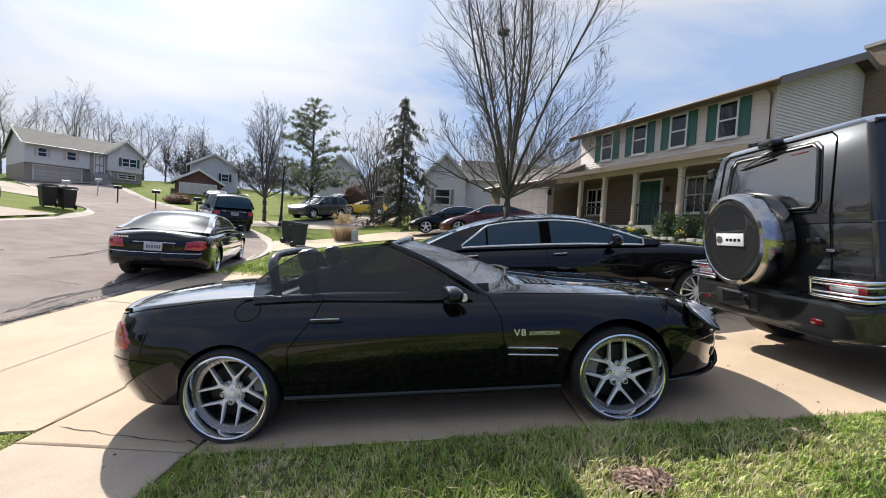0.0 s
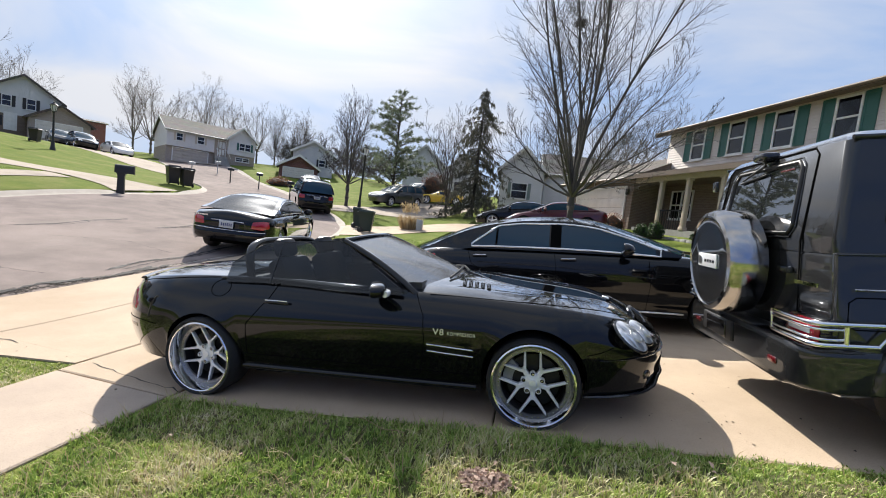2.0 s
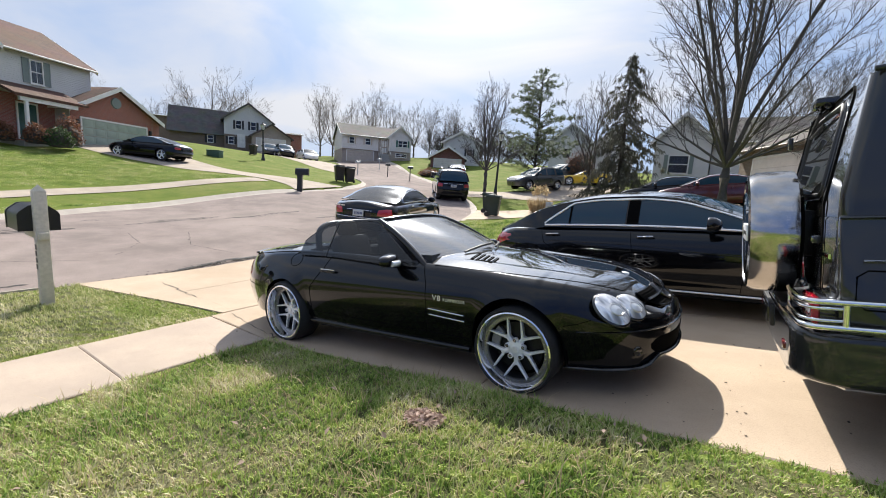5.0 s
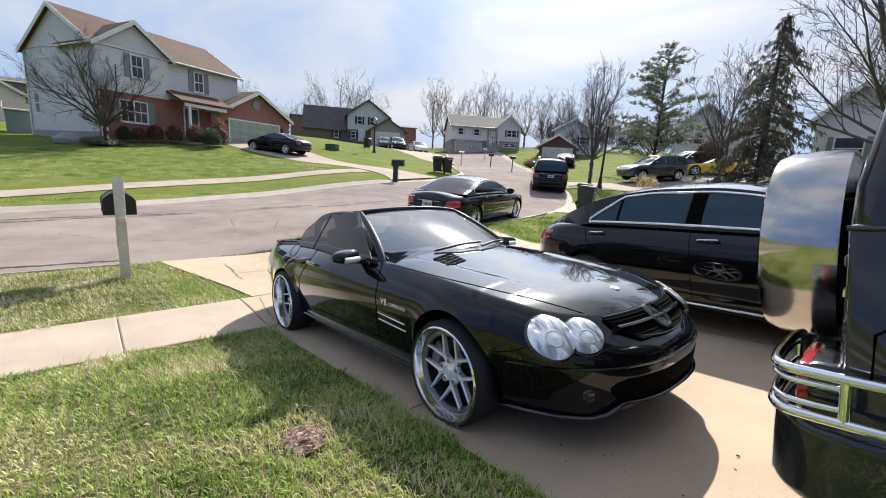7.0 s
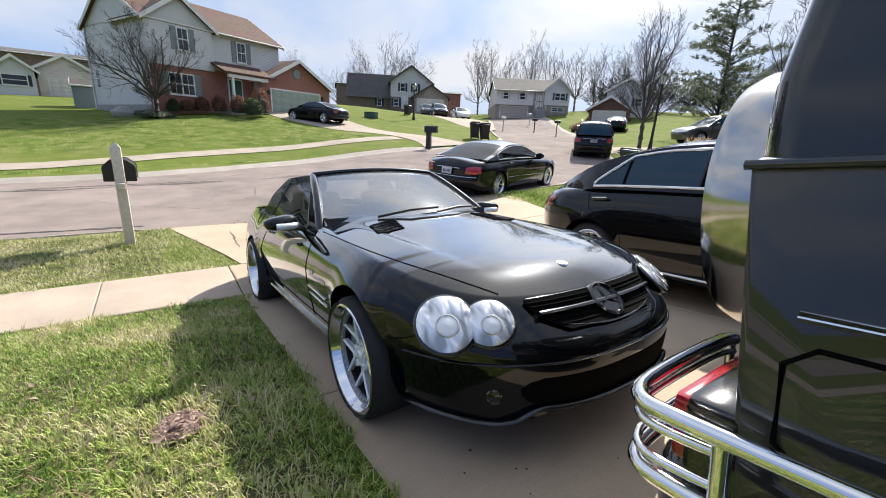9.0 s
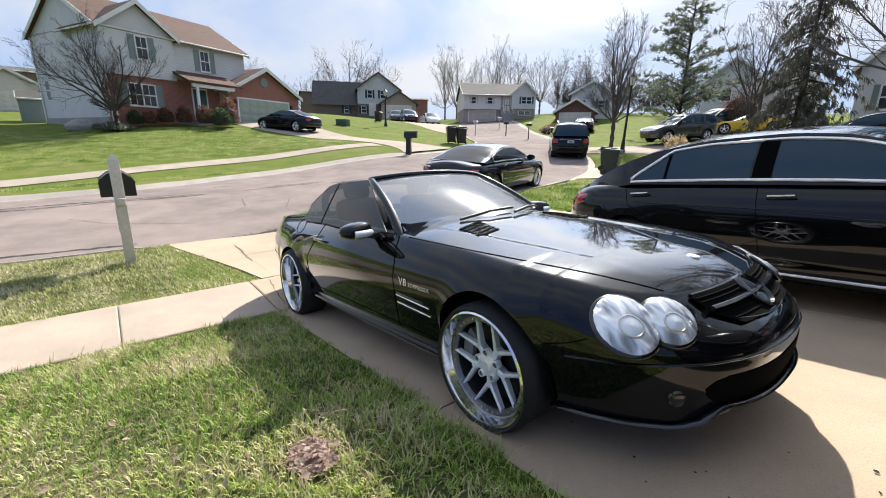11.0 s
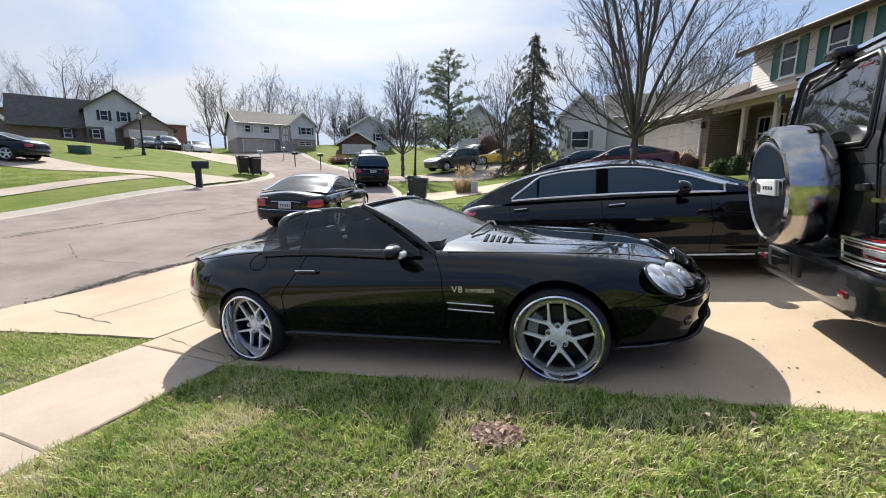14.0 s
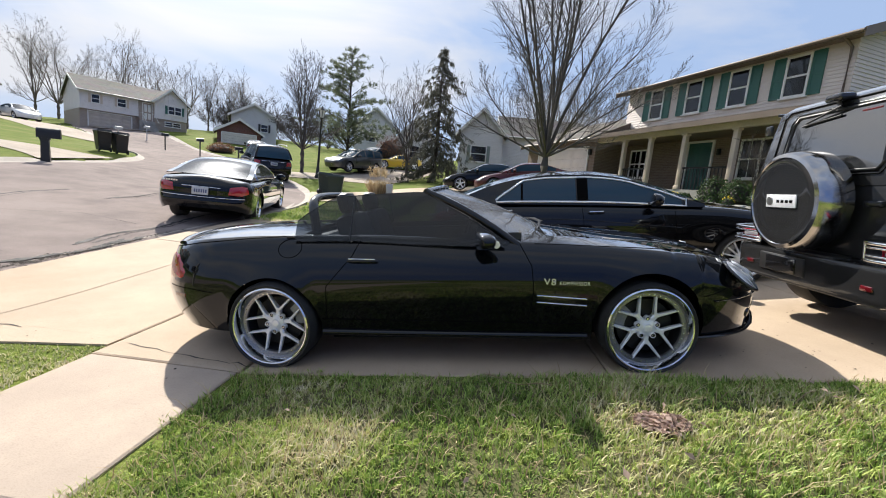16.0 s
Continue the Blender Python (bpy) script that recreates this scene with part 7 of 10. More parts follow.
        box("capital", s - 0.12, s + 0.12, pf - 0.12, pf + 0.12, 4.22, 4.30, CREAM_TRIM, c, 0.01)
    for a, b in ((1.93, 3.98), (5.70, 7.27)):
        rail = new("porch_rail")
        rail.parent = h
        box("top_rail", a + 0.1, b - 0.1, pf - 0.03, pf + 0.03, 2.96, 3.02, BLACK_TRIM, rail)
        n = int((b - a) / 0.14)
        for i in range(1, n):
            s = a + (b - a) * i / n
            box("baluster", s - 0.012, s + 0.012, pf - 0.012, pf + 0.012, 2.18, 2.96, BLACK_TRIM, rail)
    front_door(h, 4.40, 5.50, 2.16, 4.24, -0.01, DOOR_GREEN)
    window(h, 7.6, 9.0, 2.75, 4.15, -0.01, twin=True)
    window(h, 1.6, 3.2, 2.75, 4.25, -0.01, twin=True)
    for s in (4.05, 5.85):
        box("porch_lantern", s - 0.06, s + 0.06, -0.14, -0.01, 3.7, 3.95, BLACK_TRIM, h, 0.02)
    # downpipe on the corner
    solid("downpipe", *tube([(0.25, -0.62, 7.02), (0.18, -0.40, 6.85), (0.10, -0.32, 6.7), (0.10, -0.32, 5.2)], 0.045, 8), BROWN_TRIM, h, smooth=60)
    # chimney on the gable end
    ch = box("chimney", -0.70, 0.0, 4.9, 6.4, 1.6, 9.25, BRICK_TAN, h)
    box("chimney_cap", -0.76, 0.05, 4.84, 6.46, 9.25, 9.38, STONE, h)
    # garage wing with its front door
    walls(h, L, 16.4, -1.9, 5.0, 1.6, 4.62, BRICK_TAN)
    gable(h, L, 16.4, -1.9, 5.0, 4.62, 1.5, "s", ROOF_BROWN, SIDE_CREAM, 0.45, trim=BROWN_TRIM)
    garage_door(h, 10.0, 14.9, 2.1, 4.12, -1.905, DOOR_WHITE)
    box("wall_lantern", 9.66, 9.82, -2.06, -1.91, 3.75, 4.05, BLACK_TRIM, h, 0.03)


def house_brick():
    """The big house over the road: red brick below, pale siding above, rust roof."""
    h = empty("house", "two-storey house with red brick base, pale siding and rust roof", "house", facade_matrix((-30.22, 2.17), (-34.27, 11.31)))
    L, D = 9.75, 8.4
    walls(h, 0, L, 0.22, D, 1.2, 8.05, SIDE_GREY)
    walls(h, 0, 4.1, 0.0, 0.22, 1.6, 5.35, BRICK_RED)
    walls(h, -0.02, 4.14, -0.12, 0.22, 5.35, 8.0, SIDE_GREY)
    walls(h, 4.1, 7.3, 0.12, 0.22, 1.6, 5.5, BRICK_RED)
    gable(h, 0, L, 0.22, D, 8.0, 2.3, "s", ROOF_RUST, SIDE_GREY, 0.35)
    gable(h, -0.02, 4.14, -0.12, 4.2, 7.98, 1.55, "d", ROOF_RUST, SIDE_GREY, 0.3)
    window(h, 1.82, 2.55, 6.35, 7.72, -0.125, shutters=SLATE_SHUTTER, sh_w=0.36)
    window(h, 1.08, 2.72, 3.59, 4.96, -0.005, shutters=SLATE_SHUTTER, sh_w=0.40, twin=True)
    window(h, 6.11, 6.85, 6.27, 7.67, 0.215, shutters=SLATE_SHUTTER, sh_w=0.36)
    front_door(h, 5.25, 6.2, 2.95, 5.0, 0.115, DOOR_GREEN)
    # small window in the gable end
    end = box("side_window_frame", -0.03, 0.0, 7.0, 7.62, 3.95, 5.25, PAINT_TRIM, h)
    box("side_window_pane", -0.034, -0.03, 7.06, 7.56, 4.02, 4.58, GLASS_HOUSE, h)
    box("side_window_pane", -0.034, -0.03, 7.06, 7.56, 4.64, 5.18, GLASS_HOUSE, h)
    # garage: sided flank, brick front
    walls(h, 7.3, 13.9, -1.0, 5.2, 1.5, 5.2, BRICK_RED)
    walls(h, 7.27, 7.3, -0.98, 0.22, 1.5, 5.2, SIDE_GREY)
    gable(h, 7.3, 13.6, -1.0, 4.5, 5.2, 1.72, "d", ROOF_RUST, BRICK_RED, 0.4)
    garage_door(h, 7.95, 12.7, 2.5, 4.62, -1.005, DOOR_SAGE, cols=6)
    solid("gable_vent", *lathe([(0.001, -1.08), (0.34, -1.08), (0.38, -1.0)], 24), SLATE_SHUTTER, h, "half-round gable vent", m=pose(10.4, 0, 6.0))
    for s_ in (7.65, 13.0):
        box("wall_lantern", s_ - 0.08, s_ + 0.08, -1.16, -1.0, 4.15, 4.5, BLACK_TRIM, h, 0.03)
    # porch roof and post
    vs = [(3.9, -1.7, 5.35), (7.9, -1.7, 5.35), (7.9, 0.2, 6.1), (3.9, 0.2, 6.1)]
    vs += [(x, y, z - 0.14) for x, y, z in vs]
    solid("porch_roof", vs, [(0, 1, 2, 3), (7, 6, 5, 4), (0, 4, 5, 1), (1, 5, 6, 2), (2, 6, 7, 3), (3, 7, 4, 0)], ROOF_RUST, h)
    box("porch_beam", 4.2, 7.3, -1.62, -1.46, 4.98, 5.2, PAINT_TRIM, h)
    box("porch_post", 4.45, 4.6, -1.62, -1.47, 2.4, 5.0, PAINT_TRIM, h, 0.01)
    box("porch_floor", 4.12, 7.26, -1.75, 0.1, 2.0, 2.8, STONE, h)
    solid("downpipe", *tube([(0.02, -0.2, 7.9), (0.02, -0.06, 7.6), (0.02, -0.06, 2.6)], 0.05, 8), PAINT_TRIM, h, smooth=60)
    solid("downpipe", *tube([(-0.06, D - 0.1, 7.9), (-0.06, D - 0.1, 2.6)], 0.05, 8), PAINT_TRIM, h, smooth=60)
    box("foundation", -0.06, 0.0, 0.25, D, 1.2, 2.85, STONE, h)


def house_split():
    """The split-level house at the head of the street."""
    h = empty("house", "pale split-level house with a basement garage at the street's end", "house", facade_matrix((-43.7, 42.35), (-37.86, 50.78)))
    walls(h, 0, 7.0, 0.35, 9.0, 4.0, 6.35, BRICK_PALE)
    walls(h, 0, 7.0, 0.0, 9.0, 6.35, 8.35, SIDE_TAUPE)
    walls(h, 6.75, 10.15, -0.45, 9.0, 4.6, 6.45, BRICK_PALE)
    walls(h, 6.75, 10.15, -0.6, 9.0, 6.45, 8.55, SIDE_TAUPE)
    gable(h, 0, 10.15, 0, 9.0, 8.3, 1.9, "s", ROOF_GREY, SIDE_TAUPE, 0.4)
    gable(h, 6.75, 10.15, -0.6, 4.0, 8.5, 1.5, "d", ROOF_GREY, SIDE_TAUPE, 0.35)
    window(h, 0.95, 1.72, 7.05, 8.0, -0.005, shutters=CREAM_TRIM, sh_w=0.2, grid=False)
    window(h, 3.25, 4.1, 7.05, 8.0, -0.005, shutters=CREAM_TRIM, sh_w=0.2, grid=False)
    window(h, 8.05, 9.55, 7.1, 8.1, -0.605, twin=True, grid=False, shutters=GREEN_SHUTTER, sh_w=0.25)
    window(h, 7.75, 9.5, 5.62, 6.2, -0.455, twin=True, grid=False)
    garage_door(h, 0.75, 4.6, 4.55, 6.15, 0.345, DOOR_TAN)
    front_door(h, 5.7, 6.55, 6.0, 8.0, -0.005, PAINT_TRIM)
    box("entry_wall", 5.25, 6.75, -0.05, 0.0, 6.0, 8.3, BRICK_PALE, h)
    st = new("steps")
    st.parent = h
    for i in range(6):
        box("step", 5.5, 6.7, -0.5 - 0.28 * (i + 1), -0.5 - 0.28 * i, 4.6, 5.95 - 0.18 * (i + 1), STONE, st)
    box("landing", 5.3, 6.75, -0.5, 0.0, 4.6, 5.95, STONE, st)
    for s in (5.45, 6.7):
        solid("hand_rail", *tube([(s, -0.05, 6.85), (s, -0.5, 6.85), (s, -2.1, 5.75)], 0.03, 6), PAINT_TRIM, st)


def house_far():
    """The white two-storey house with a side garage, beyond the brick one."""
    h = empty("house", "white two-storey house with dark roof and attached garage", "house", facade_matrix((-61.0, 30.9), (-57.8, 36.9)))
    walls(h, -3.5, 3.38, 1.2, 9.0, 3.2, 7.5, BRICK_TAN)
    walls(h, 3.4, 9.9, 0.0, 9.0, 3.2, 7.4, BRICK_TAN)
    walls(h, 3.39, 9.91, -0.012, 8.99, 7.4, 9.75, SIDE_GREY)
    gable(h, -3.5, 5.6, 1.2, 9.0, 7.45, 3.6, "s", ROOF_GREY, SIDE_GREY, 0.4, trim=ROOF_GREY)
    gable(h, 3.4, 9.9, 0.0, 8.0, 9.7, 2.3, "d", ROOF_GREY, SIDE_GREY, 0.4, trim=ROOF_GREY)
    walls(h, 7.0, 12.4, -1.8, 5.0, 3.2, 7.5, BRICK_PALE)
    gable(h, 7.0, 12.4, -1.8, 5.0, 7.45, 1.7, "d", ROOF_BROWN, BRICK_PALE, 0.4, trim=ROOF_BROWN)
    window(h, 4.9, 5.7, 8.25, 9.5, -0.017, grid=False, shutters=BLACK_SHUTTER, sh_w=0.3)
    window(h, 6.9, 7.7, 8.25, 9.5, -0.017, grid=False, shutters=BLACK_SHUTTER, sh_w=0.3)
    window(h, 1.2, 2.0, 6.0, 7.1, 1.195, grid=False, shutters=BLACK_SHUTTER, sh_w=0.3)
    window(h, 3.9, 4.7, 6.0, 7.1, -0.005, grid=False, shutters=BLACK_SHUTTER, sh_w=0.3)
    front_door(h, 5.2, 6.1, 5.6, 7.5, -0.005, PAINT_TRIM)
    garage_door(h, 7.6, 11.6, 5.2, 7.1, -1.805, DOOR_WHITE)


def plain_house(label, a, b, z0, z1, depth, rise, along, wall, roof, wins=(), over=0.35, gar=None, shutters=None):
    h = empty("house", label, "house", facade_matrix(a, b))
    L = (Vector(b) - Vector(a)).length
    walls(h, 0, L, 0, depth, z0 - 2.0, z1, wall)
    gable(h, 0, L, 0, depth, z1, rise, along, roof, wall, over)
    for w in wins:
        window(h, *w, -0.005, grid=False, shutters=shutters, sh_w=0.25)
    if gar:
        garage_door(h, *gar, -0.005, DOOR_WHITE)
    return h


house_shuttered()
house_brick()
house_split()
house_far()

# ---- trees
BARK = plain("grey_brown_bark", (0.075, 0.062, 0.054), 0.9, scale=18, var=0.35, bump=0.012)
BARK_GREY = plain("grey_maple_bark", (0.085, 0.076, 0.072), 0.9, scale=18, var=0.35, bump=0.012)
BARK_DARK = plain("dark_bark", (0.05, 0.042, 0.036), 0.92, scale=18, var=0.35, bump=0.01)
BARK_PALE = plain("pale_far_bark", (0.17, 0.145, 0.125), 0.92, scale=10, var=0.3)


def leaf_mat(name, a, b, rough=0.55):
    m, n, l, p = material(name)
    g = n.new("ShaderNodeNewGeometry")
    r = n.new("ShaderNodeValToRGB")
    r.color_ramp.elements[0].color, r.color_ramp.elements[1].color = (*a, 1), (*b, 1)
    l.new(g.outputs["Random Per Island"], r.inputs["Fac"])
    l.new(r.outputs["Color"], p.inputs["Base Color"])
    p.inputs["Roughness"].default_value = rough
    p.inputs["Specular IOR Level"].default_value = 0.25
    tr = n.new("ShaderNodeBsdfTranslucent")
    l.new(r.outputs["Color"], tr.inputs["Color"])
    mx = n.new("ShaderNodeMixShader")
    mx.inputs["Fac"].default_value = 0.4
    l.new(p.outputs["BSDF"], mx.inputs[1])
    l.new(tr.outputs["BSDF"], mx.inputs[2])
    l.new(mx.outputs["Shader"], n["Material Output"].inputs["Surface"])
    return m


PINE_NEEDLE = leaf_mat("pine_needles", (0.09, 0.115, 0.07), (0.20, 0.225, 0.15))
SPRUCE_NEEDLE = leaf_mat("dark_spruce_needles", (0.06, 0.062, 0.048), (0.14, 0.135, 0.10))
BUSH_LEAF = leaf_mat("clipped_bush_leaves", (0.02, 0.045, 0.018), (0.06, 0.10, 0.03))
DRY_LEAF = leaf_mat("dry_fallen_leaves", (0.17, 0.10, 0.075), (0.62, 0.47, 0.39), 0.7)
RUST_BUSH = leaf_mat("rusty_winter_bush", (0.12, 0.05, 0.03), (0.24, 0.12, 0.07), 0.7)
YELLOW_BLOOM = leaf_mat("yellow_blossom", (0.55, 0.42, 0.02), (0.8, 0.65, 0.05))
STRAW = leaf_mat("dry_straw", (0.30, 0.22, 0.12), (0.55, 0.44, 0.28), 0.7)


def fast_mesh(name, verts, tris, mat):
    """A mesh of triangles straight from arrays."""
    verts, tris = np.asarray(verts, dtype=np.float32), np.asarray(tris, dtype=np.int32)
    me = bpy.data.meshes.new(name)
    me.vertices.add(len(verts))
    me.vertices.foreach_set("co", verts.ravel())
    me.loops.add(tris.size)
    me.loops.foreach_set("vertex_index", tris.ravel())
    me.polygons.add(len(tris))
    me.polygons.foreach_set("loop_start", np.arange(0, tris.size, 3, dtype=np.int32))
    me.update(calc_edges=True)
    me.validate()
    me.materials.append(mat)
    return me


def branching(rnd, start, stems, levels, wood, gnarl=0.12, lift=0.25):
    """Limbs as lists of (points, radii): each stem splits along its length."""
    out = []
    def grow(p, d, length, r, lev):
        n = 7 if lev == 0 else 5 if lev == 1 else 4 if lev == 2 else 3
        pts, rad = [p.copy()], [r]
        q, e = p.copy(), d.copy()
        for i in range(n):
            e = (e + Vector((rnd.gauss(0, gnarl), rnd.gauss(0, gnarl), rnd.gauss(0, gnarl) + lift * 0.25))).normalized()
            q = q + e * (length / n)
            pts.append(q.copy())
            rad.append(r * (1 - 0.82 * (i + 1) / n))
        out.append((lev, pts, rad))
        if lev + 1 < len(levels):
            count, frac, spread, rr = levels[lev + 1]
            for k in range(count):
                t = 0.22 + 0.76 * (k + rnd.random()) / count
                f = t * n
                i = min(int(f), n - 1)
                base = pts[i].lerp(pts[i + 1], f - i)
                t_dir = (pts[i + 1] - pts[i]).normalized()
                side = t_dir.orthogonal().normalized()
                side.rotate(Matrix.Rotation(rnd.uniform(0, 2 * math.pi), 3, t_dir))
                nd = (t_dir + side * spread * rnd.uniform(0.7, 1.25) + Vector((0, 0, lift * 0.35))).normalized()
                grow(base, nd, length * frac * rnd.uniform(0.65, 1.15) * (1.12 - 0.55 * t), max(rad[i] * rr, wood), lev + 1)
    for d, length, r in stems:
        grow(Vector(start), Vector(d).normalized(), length, r, 0)
    return out


def limb_mesh(name, limbs, mat, parent, want, sides):
    vs, fs = [], []
    for lev, pts, rad in limbs:
        if lev not in want:
            continue
        n = sides[lev]
        b = len(vs)
        v, f = tube(pts, rad, n)
        vs += v
        fs += [tuple(b + i for i in q) for q in f if len(q) == 4]
    ob = solid(name, vs, fs, mat, parent, smooth=80)
    return ob


def bare_tree(label, x, y, z, height, seed, stems=6, spread=0.45, trunk=0.16, fork=1.6, mat=BARK, levels=((0, 0, 0, 0), (9, 0.42, 0.75, 0.5), (7, 0.45, 0.8, 0.5), (4, 0.5, 0.9, 0.6)), wood=0.006, group="bare trees", low=0, gnarl=0.12, low_z=(0.25, 0.6), low_len=(0.3, 0.42)):
    rnd = random.Random(seed)
    t = empty("tree", label, "tree", pose(x, y, z), group)
    st = []
    for i in range(stems):
        a = 2 * math.pi * (i + rnd.random() * 0.6) / stems
        k = spread * rnd.uniform(0.55, 1.2) if i else 0.06
        st.append(((math.cos(a) * k, math.sin(a) * k, 1.0), (height - fork) * rnd.uniform(0.78, 1.02), trunk * rnd.uniform(0.36, 0.52)))
    for i in range(low):
        a = 2 * math.pi * (i + rnd.random()) / low
        st.append(((math.cos(a), math.sin(a), rnd.uniform(*low_z)), (height - fork) * rnd.uniform(*low_len), trunk * 0.3))
    limbs = []
    for stem in st:
        limbs += branching(rnd, (0, 0, fork), [stem], levels, wood, gnarl)
    base = [(0, [Vector((0, 0, -0.3)), Vector((0.02, 0.0, fork * 0.4)), Vector((0, 0.01, fork * 0.8)), Vector((0, 0, fork + 0.35))], [trunk * 1.35, trunk * 1.02, trunk, trunk * 0.75])]
    limb_mesh("trunk", base + [q for q in limbs if q[0] == 0], mat, t, (0,), {0: 9})
    limb_mesh("crown", limbs, mat, t, (1, 2, 3), {1: 5, 2: 3, 3: 3})
    return t


def tuft_tris(rnd, centre, axis, count, length, width, droop=0.0, spread=0.9):
    vs, ts = [], []
    for i in range(count):
        d = Vector((rnd.gauss(0, 1), rnd.gauss(0, 1), rnd.gauss(0, 1))).normalized()
        d = (Vector(axis).normalized() + d * spread + Vector((0, 0, -droop))).normalized()
        s = d.orthogonal().normalized()
        s.rotate(Matrix.Rotation(rnd.uniform(0, 6.28), 3, d))
        o = centre + Vector((rnd.gauss(0, 0.05), rnd.gauss(0, 0.05), rnd.gauss(0, 0.05)))
        b = len(vs)
        ln = length * rnd.uniform(0.6, 1.2)
        vs += [o + s * width, o - s * width, o + d * ln]
        ts.append((b, b + 1, b + 2))
    return vs, ts


def conifer(label, x, y, z, height, radius, seed, needle, droop, density=1.0, first=0.16, ragged=0.35, width=0.03):
    rnd = random.Random(seed)
    t = empty("tree", label, "tree", pose(x, y, z))
    solid("trunk", *tube([(0, 0, -0.3), (0.03, 0, height * 0.35), (0, 0.05, height * 0.7), (0.02, 0, height)], [height * 0.02, height * 0.016, height * 0.009, 0.015], 9), BARK_DARK, t, smooth=70)
    vs, ts, bv, bf = [], [], [], []
    n = int(height * 9 * density)
    for i in range(n):
        f = first + (0.985 - first) * (i + rnd.random()) / n
        a = rnd.uniform(0, 2 * math.pi)
        r = radius * (1 - f) ** 0.72 * rnd.uniform(1 - ragged, 1 + ragged * 0.5) + 0.12
        base = Vector((0, 0, f * height))
        up = 0.35 - droop
        tip = base + Vector((math.cos(a) * r, math.sin(a) * r, r * up))
        mid = base.lerp(tip, 0.5) + Vector((0, 0, r * 0.10))
        b = len(bv)
        v, q = tube([base, mid, tip], [0.02 + 0.008 * r, 0.014, 0.005], 4)
        bv += v
        bf += [tuple(b + k for k in w) for w in q if len(w) == 4]
        m = max(3, int(r * 5.5))
        for k in range(m):
            u = 0.25 + 0.75 * (k + rnd.random()) / m
            c = base.lerp(mid, u * 2) if u < 0.5 else mid.lerp(tip, u * 2 - 1)
            c = c + Vector((rnd.gauss(0, 0.10), rnd.gauss(0, 0.10), rnd.gauss(0, 0.06))) * (0.4 + r * 0.35)
            tv, tt = tuft_tris(rnd, c, (tip - base).normalized() + Vector((0, 0, 0.25 - droop * 1.6)), 11, 0.30, width, droop)
            b = len(vs)
            vs += tv
            ts += [tuple(b + w for w in q3) for q3 in tt]
    limb = solid("branchwork", bv, bf, BARK_DARK, t)
    ob = new("crown", fast_mesh("crown", [tuple(v) for v in vs], ts, needle))
    ob.parent = t
    return t


def bush(label, x, y, z, rx, rz, seed, mat, count=900, leaf=0.035, category="bush", name="bush", group=""):
    """A clump of many small leaves over a twiggy heart."""
    rnd = random.Random(seed)
    t = empty(name, label, category, pose(x, y, z), group)
    vs, ts = [], []
    for i in range(count):
        d = Vector((rnd.gauss(0, 1), rnd.gauss(0, 1), rnd.gauss(0.25, 1))).normalized()
        if d.z < -0.1:
            d.z = abs(d.z)
        rr = rnd.uniform(0.7, 1.0) * (1 + 0.12 * math.sin(d.x * 7 + seed) * math.sin(d.y * 6))
        c = Vector((d.x * rx * rr, d.y * rx * rr, d.z * rz * rr + rz * 0.15))
        u = d.orthogonal().normalized()
        u.rotate(Matrix.Rotation(rnd.uniform(0, 6.28), 3, d))
        w = d.cross(u)
        e = (u * rnd.uniform(0.5, 1) + d * rnd.gauss(0, 0.5)) * leaf
        g = (w * rnd.uniform(0.5, 1) + d * rnd.gauss(0, 0.5)) * leaf * 0.7
        b = len(vs)
        vs += [c - e, c + g, c + e, c - g]
        ts += [(b, b + 1, b + 2), (b, b + 2, b + 3)]
    ob = new("foliage", fast_mesh("foliage", [tuple(v) for v in vs], ts, mat))
    ob.parent = t
    bm = bmesh.new()
    bmesh.ops.create_icosphere(bm, subdivisions=2, radius=1.0)
    for v in bm.verts:
        k = 0.78 * (1 + 0.1 * math.sin(v.co.x * 9 + v.co.y * 7))
        v.co = Vector((v.co.x * rx * k, v.co.y * rx * k, max(v.co.z, -0.15) * rz * k + rz * 0.12))
    part("heart", bm, BARK_DARK, t)
    return t


bare_tree("tall bare maple with many upright grey limbs on the neighbouring lawn", 2.3, 16.05, grade(2.3, 16.05), 12.2, 14, gnarl=0.06, stems=9, spread=0.31, low=12, low_z=(0.22, 1.0), low_len=(0.36, 0.5), trunk=0.15, fork=1.7, mat=BARK_GREY,
          levels=((0, 0, 0, 0), (15, 0.40, 0.70, 0.42), (7, 0.46, 0.75, 0.5), (5, 0.58, 0.85, 0.6)), wood=0.0055)
bare_tree("round-headed bare street tree beside the lamp post", -11.75, 26.4, grade(-11.75, 26.4), 7.7, 5, stems=8, spread=0.38, low=9, low_z=(0.4, 1.1), low_len=(0.42, 0.56), trunk=0.14, fork=1.5, gnarl=0.07, mat=BARK_GREY,
          levels=((0, 0, 0, 0), (12, 0.38, 0.68, 0.45), (7, 0.48, 0.8, 0.5), (4, 0.55, 0.85, 0.6)), wood=0.007)
bare_tree("low spreading bare tree on the lawn before the brick house", -28.6, 2.3, grade(-28.6, 2.3), 5.6, 8, stems=9, spread=1.35, low=5, trunk=0.15, fork=1.1, gnarl=0.16, mat=BARK_DARK,
          levels=((0, 0, 0, 0), (11, 0.5, 0.8, 0.5), (7, 0.5, 0.8, 0.5), (4, 0.5, 0.9, 0.6)), wood=0.008)
bare_tree("slender bare tree behind the parked cars", -5.6, 30.6, grade(-5.6, 30.6), 7.4, 21, stems=8, spread=0.55, low=5, trunk=0.12, fork=1.0, mat=BARK, wood=0.008)
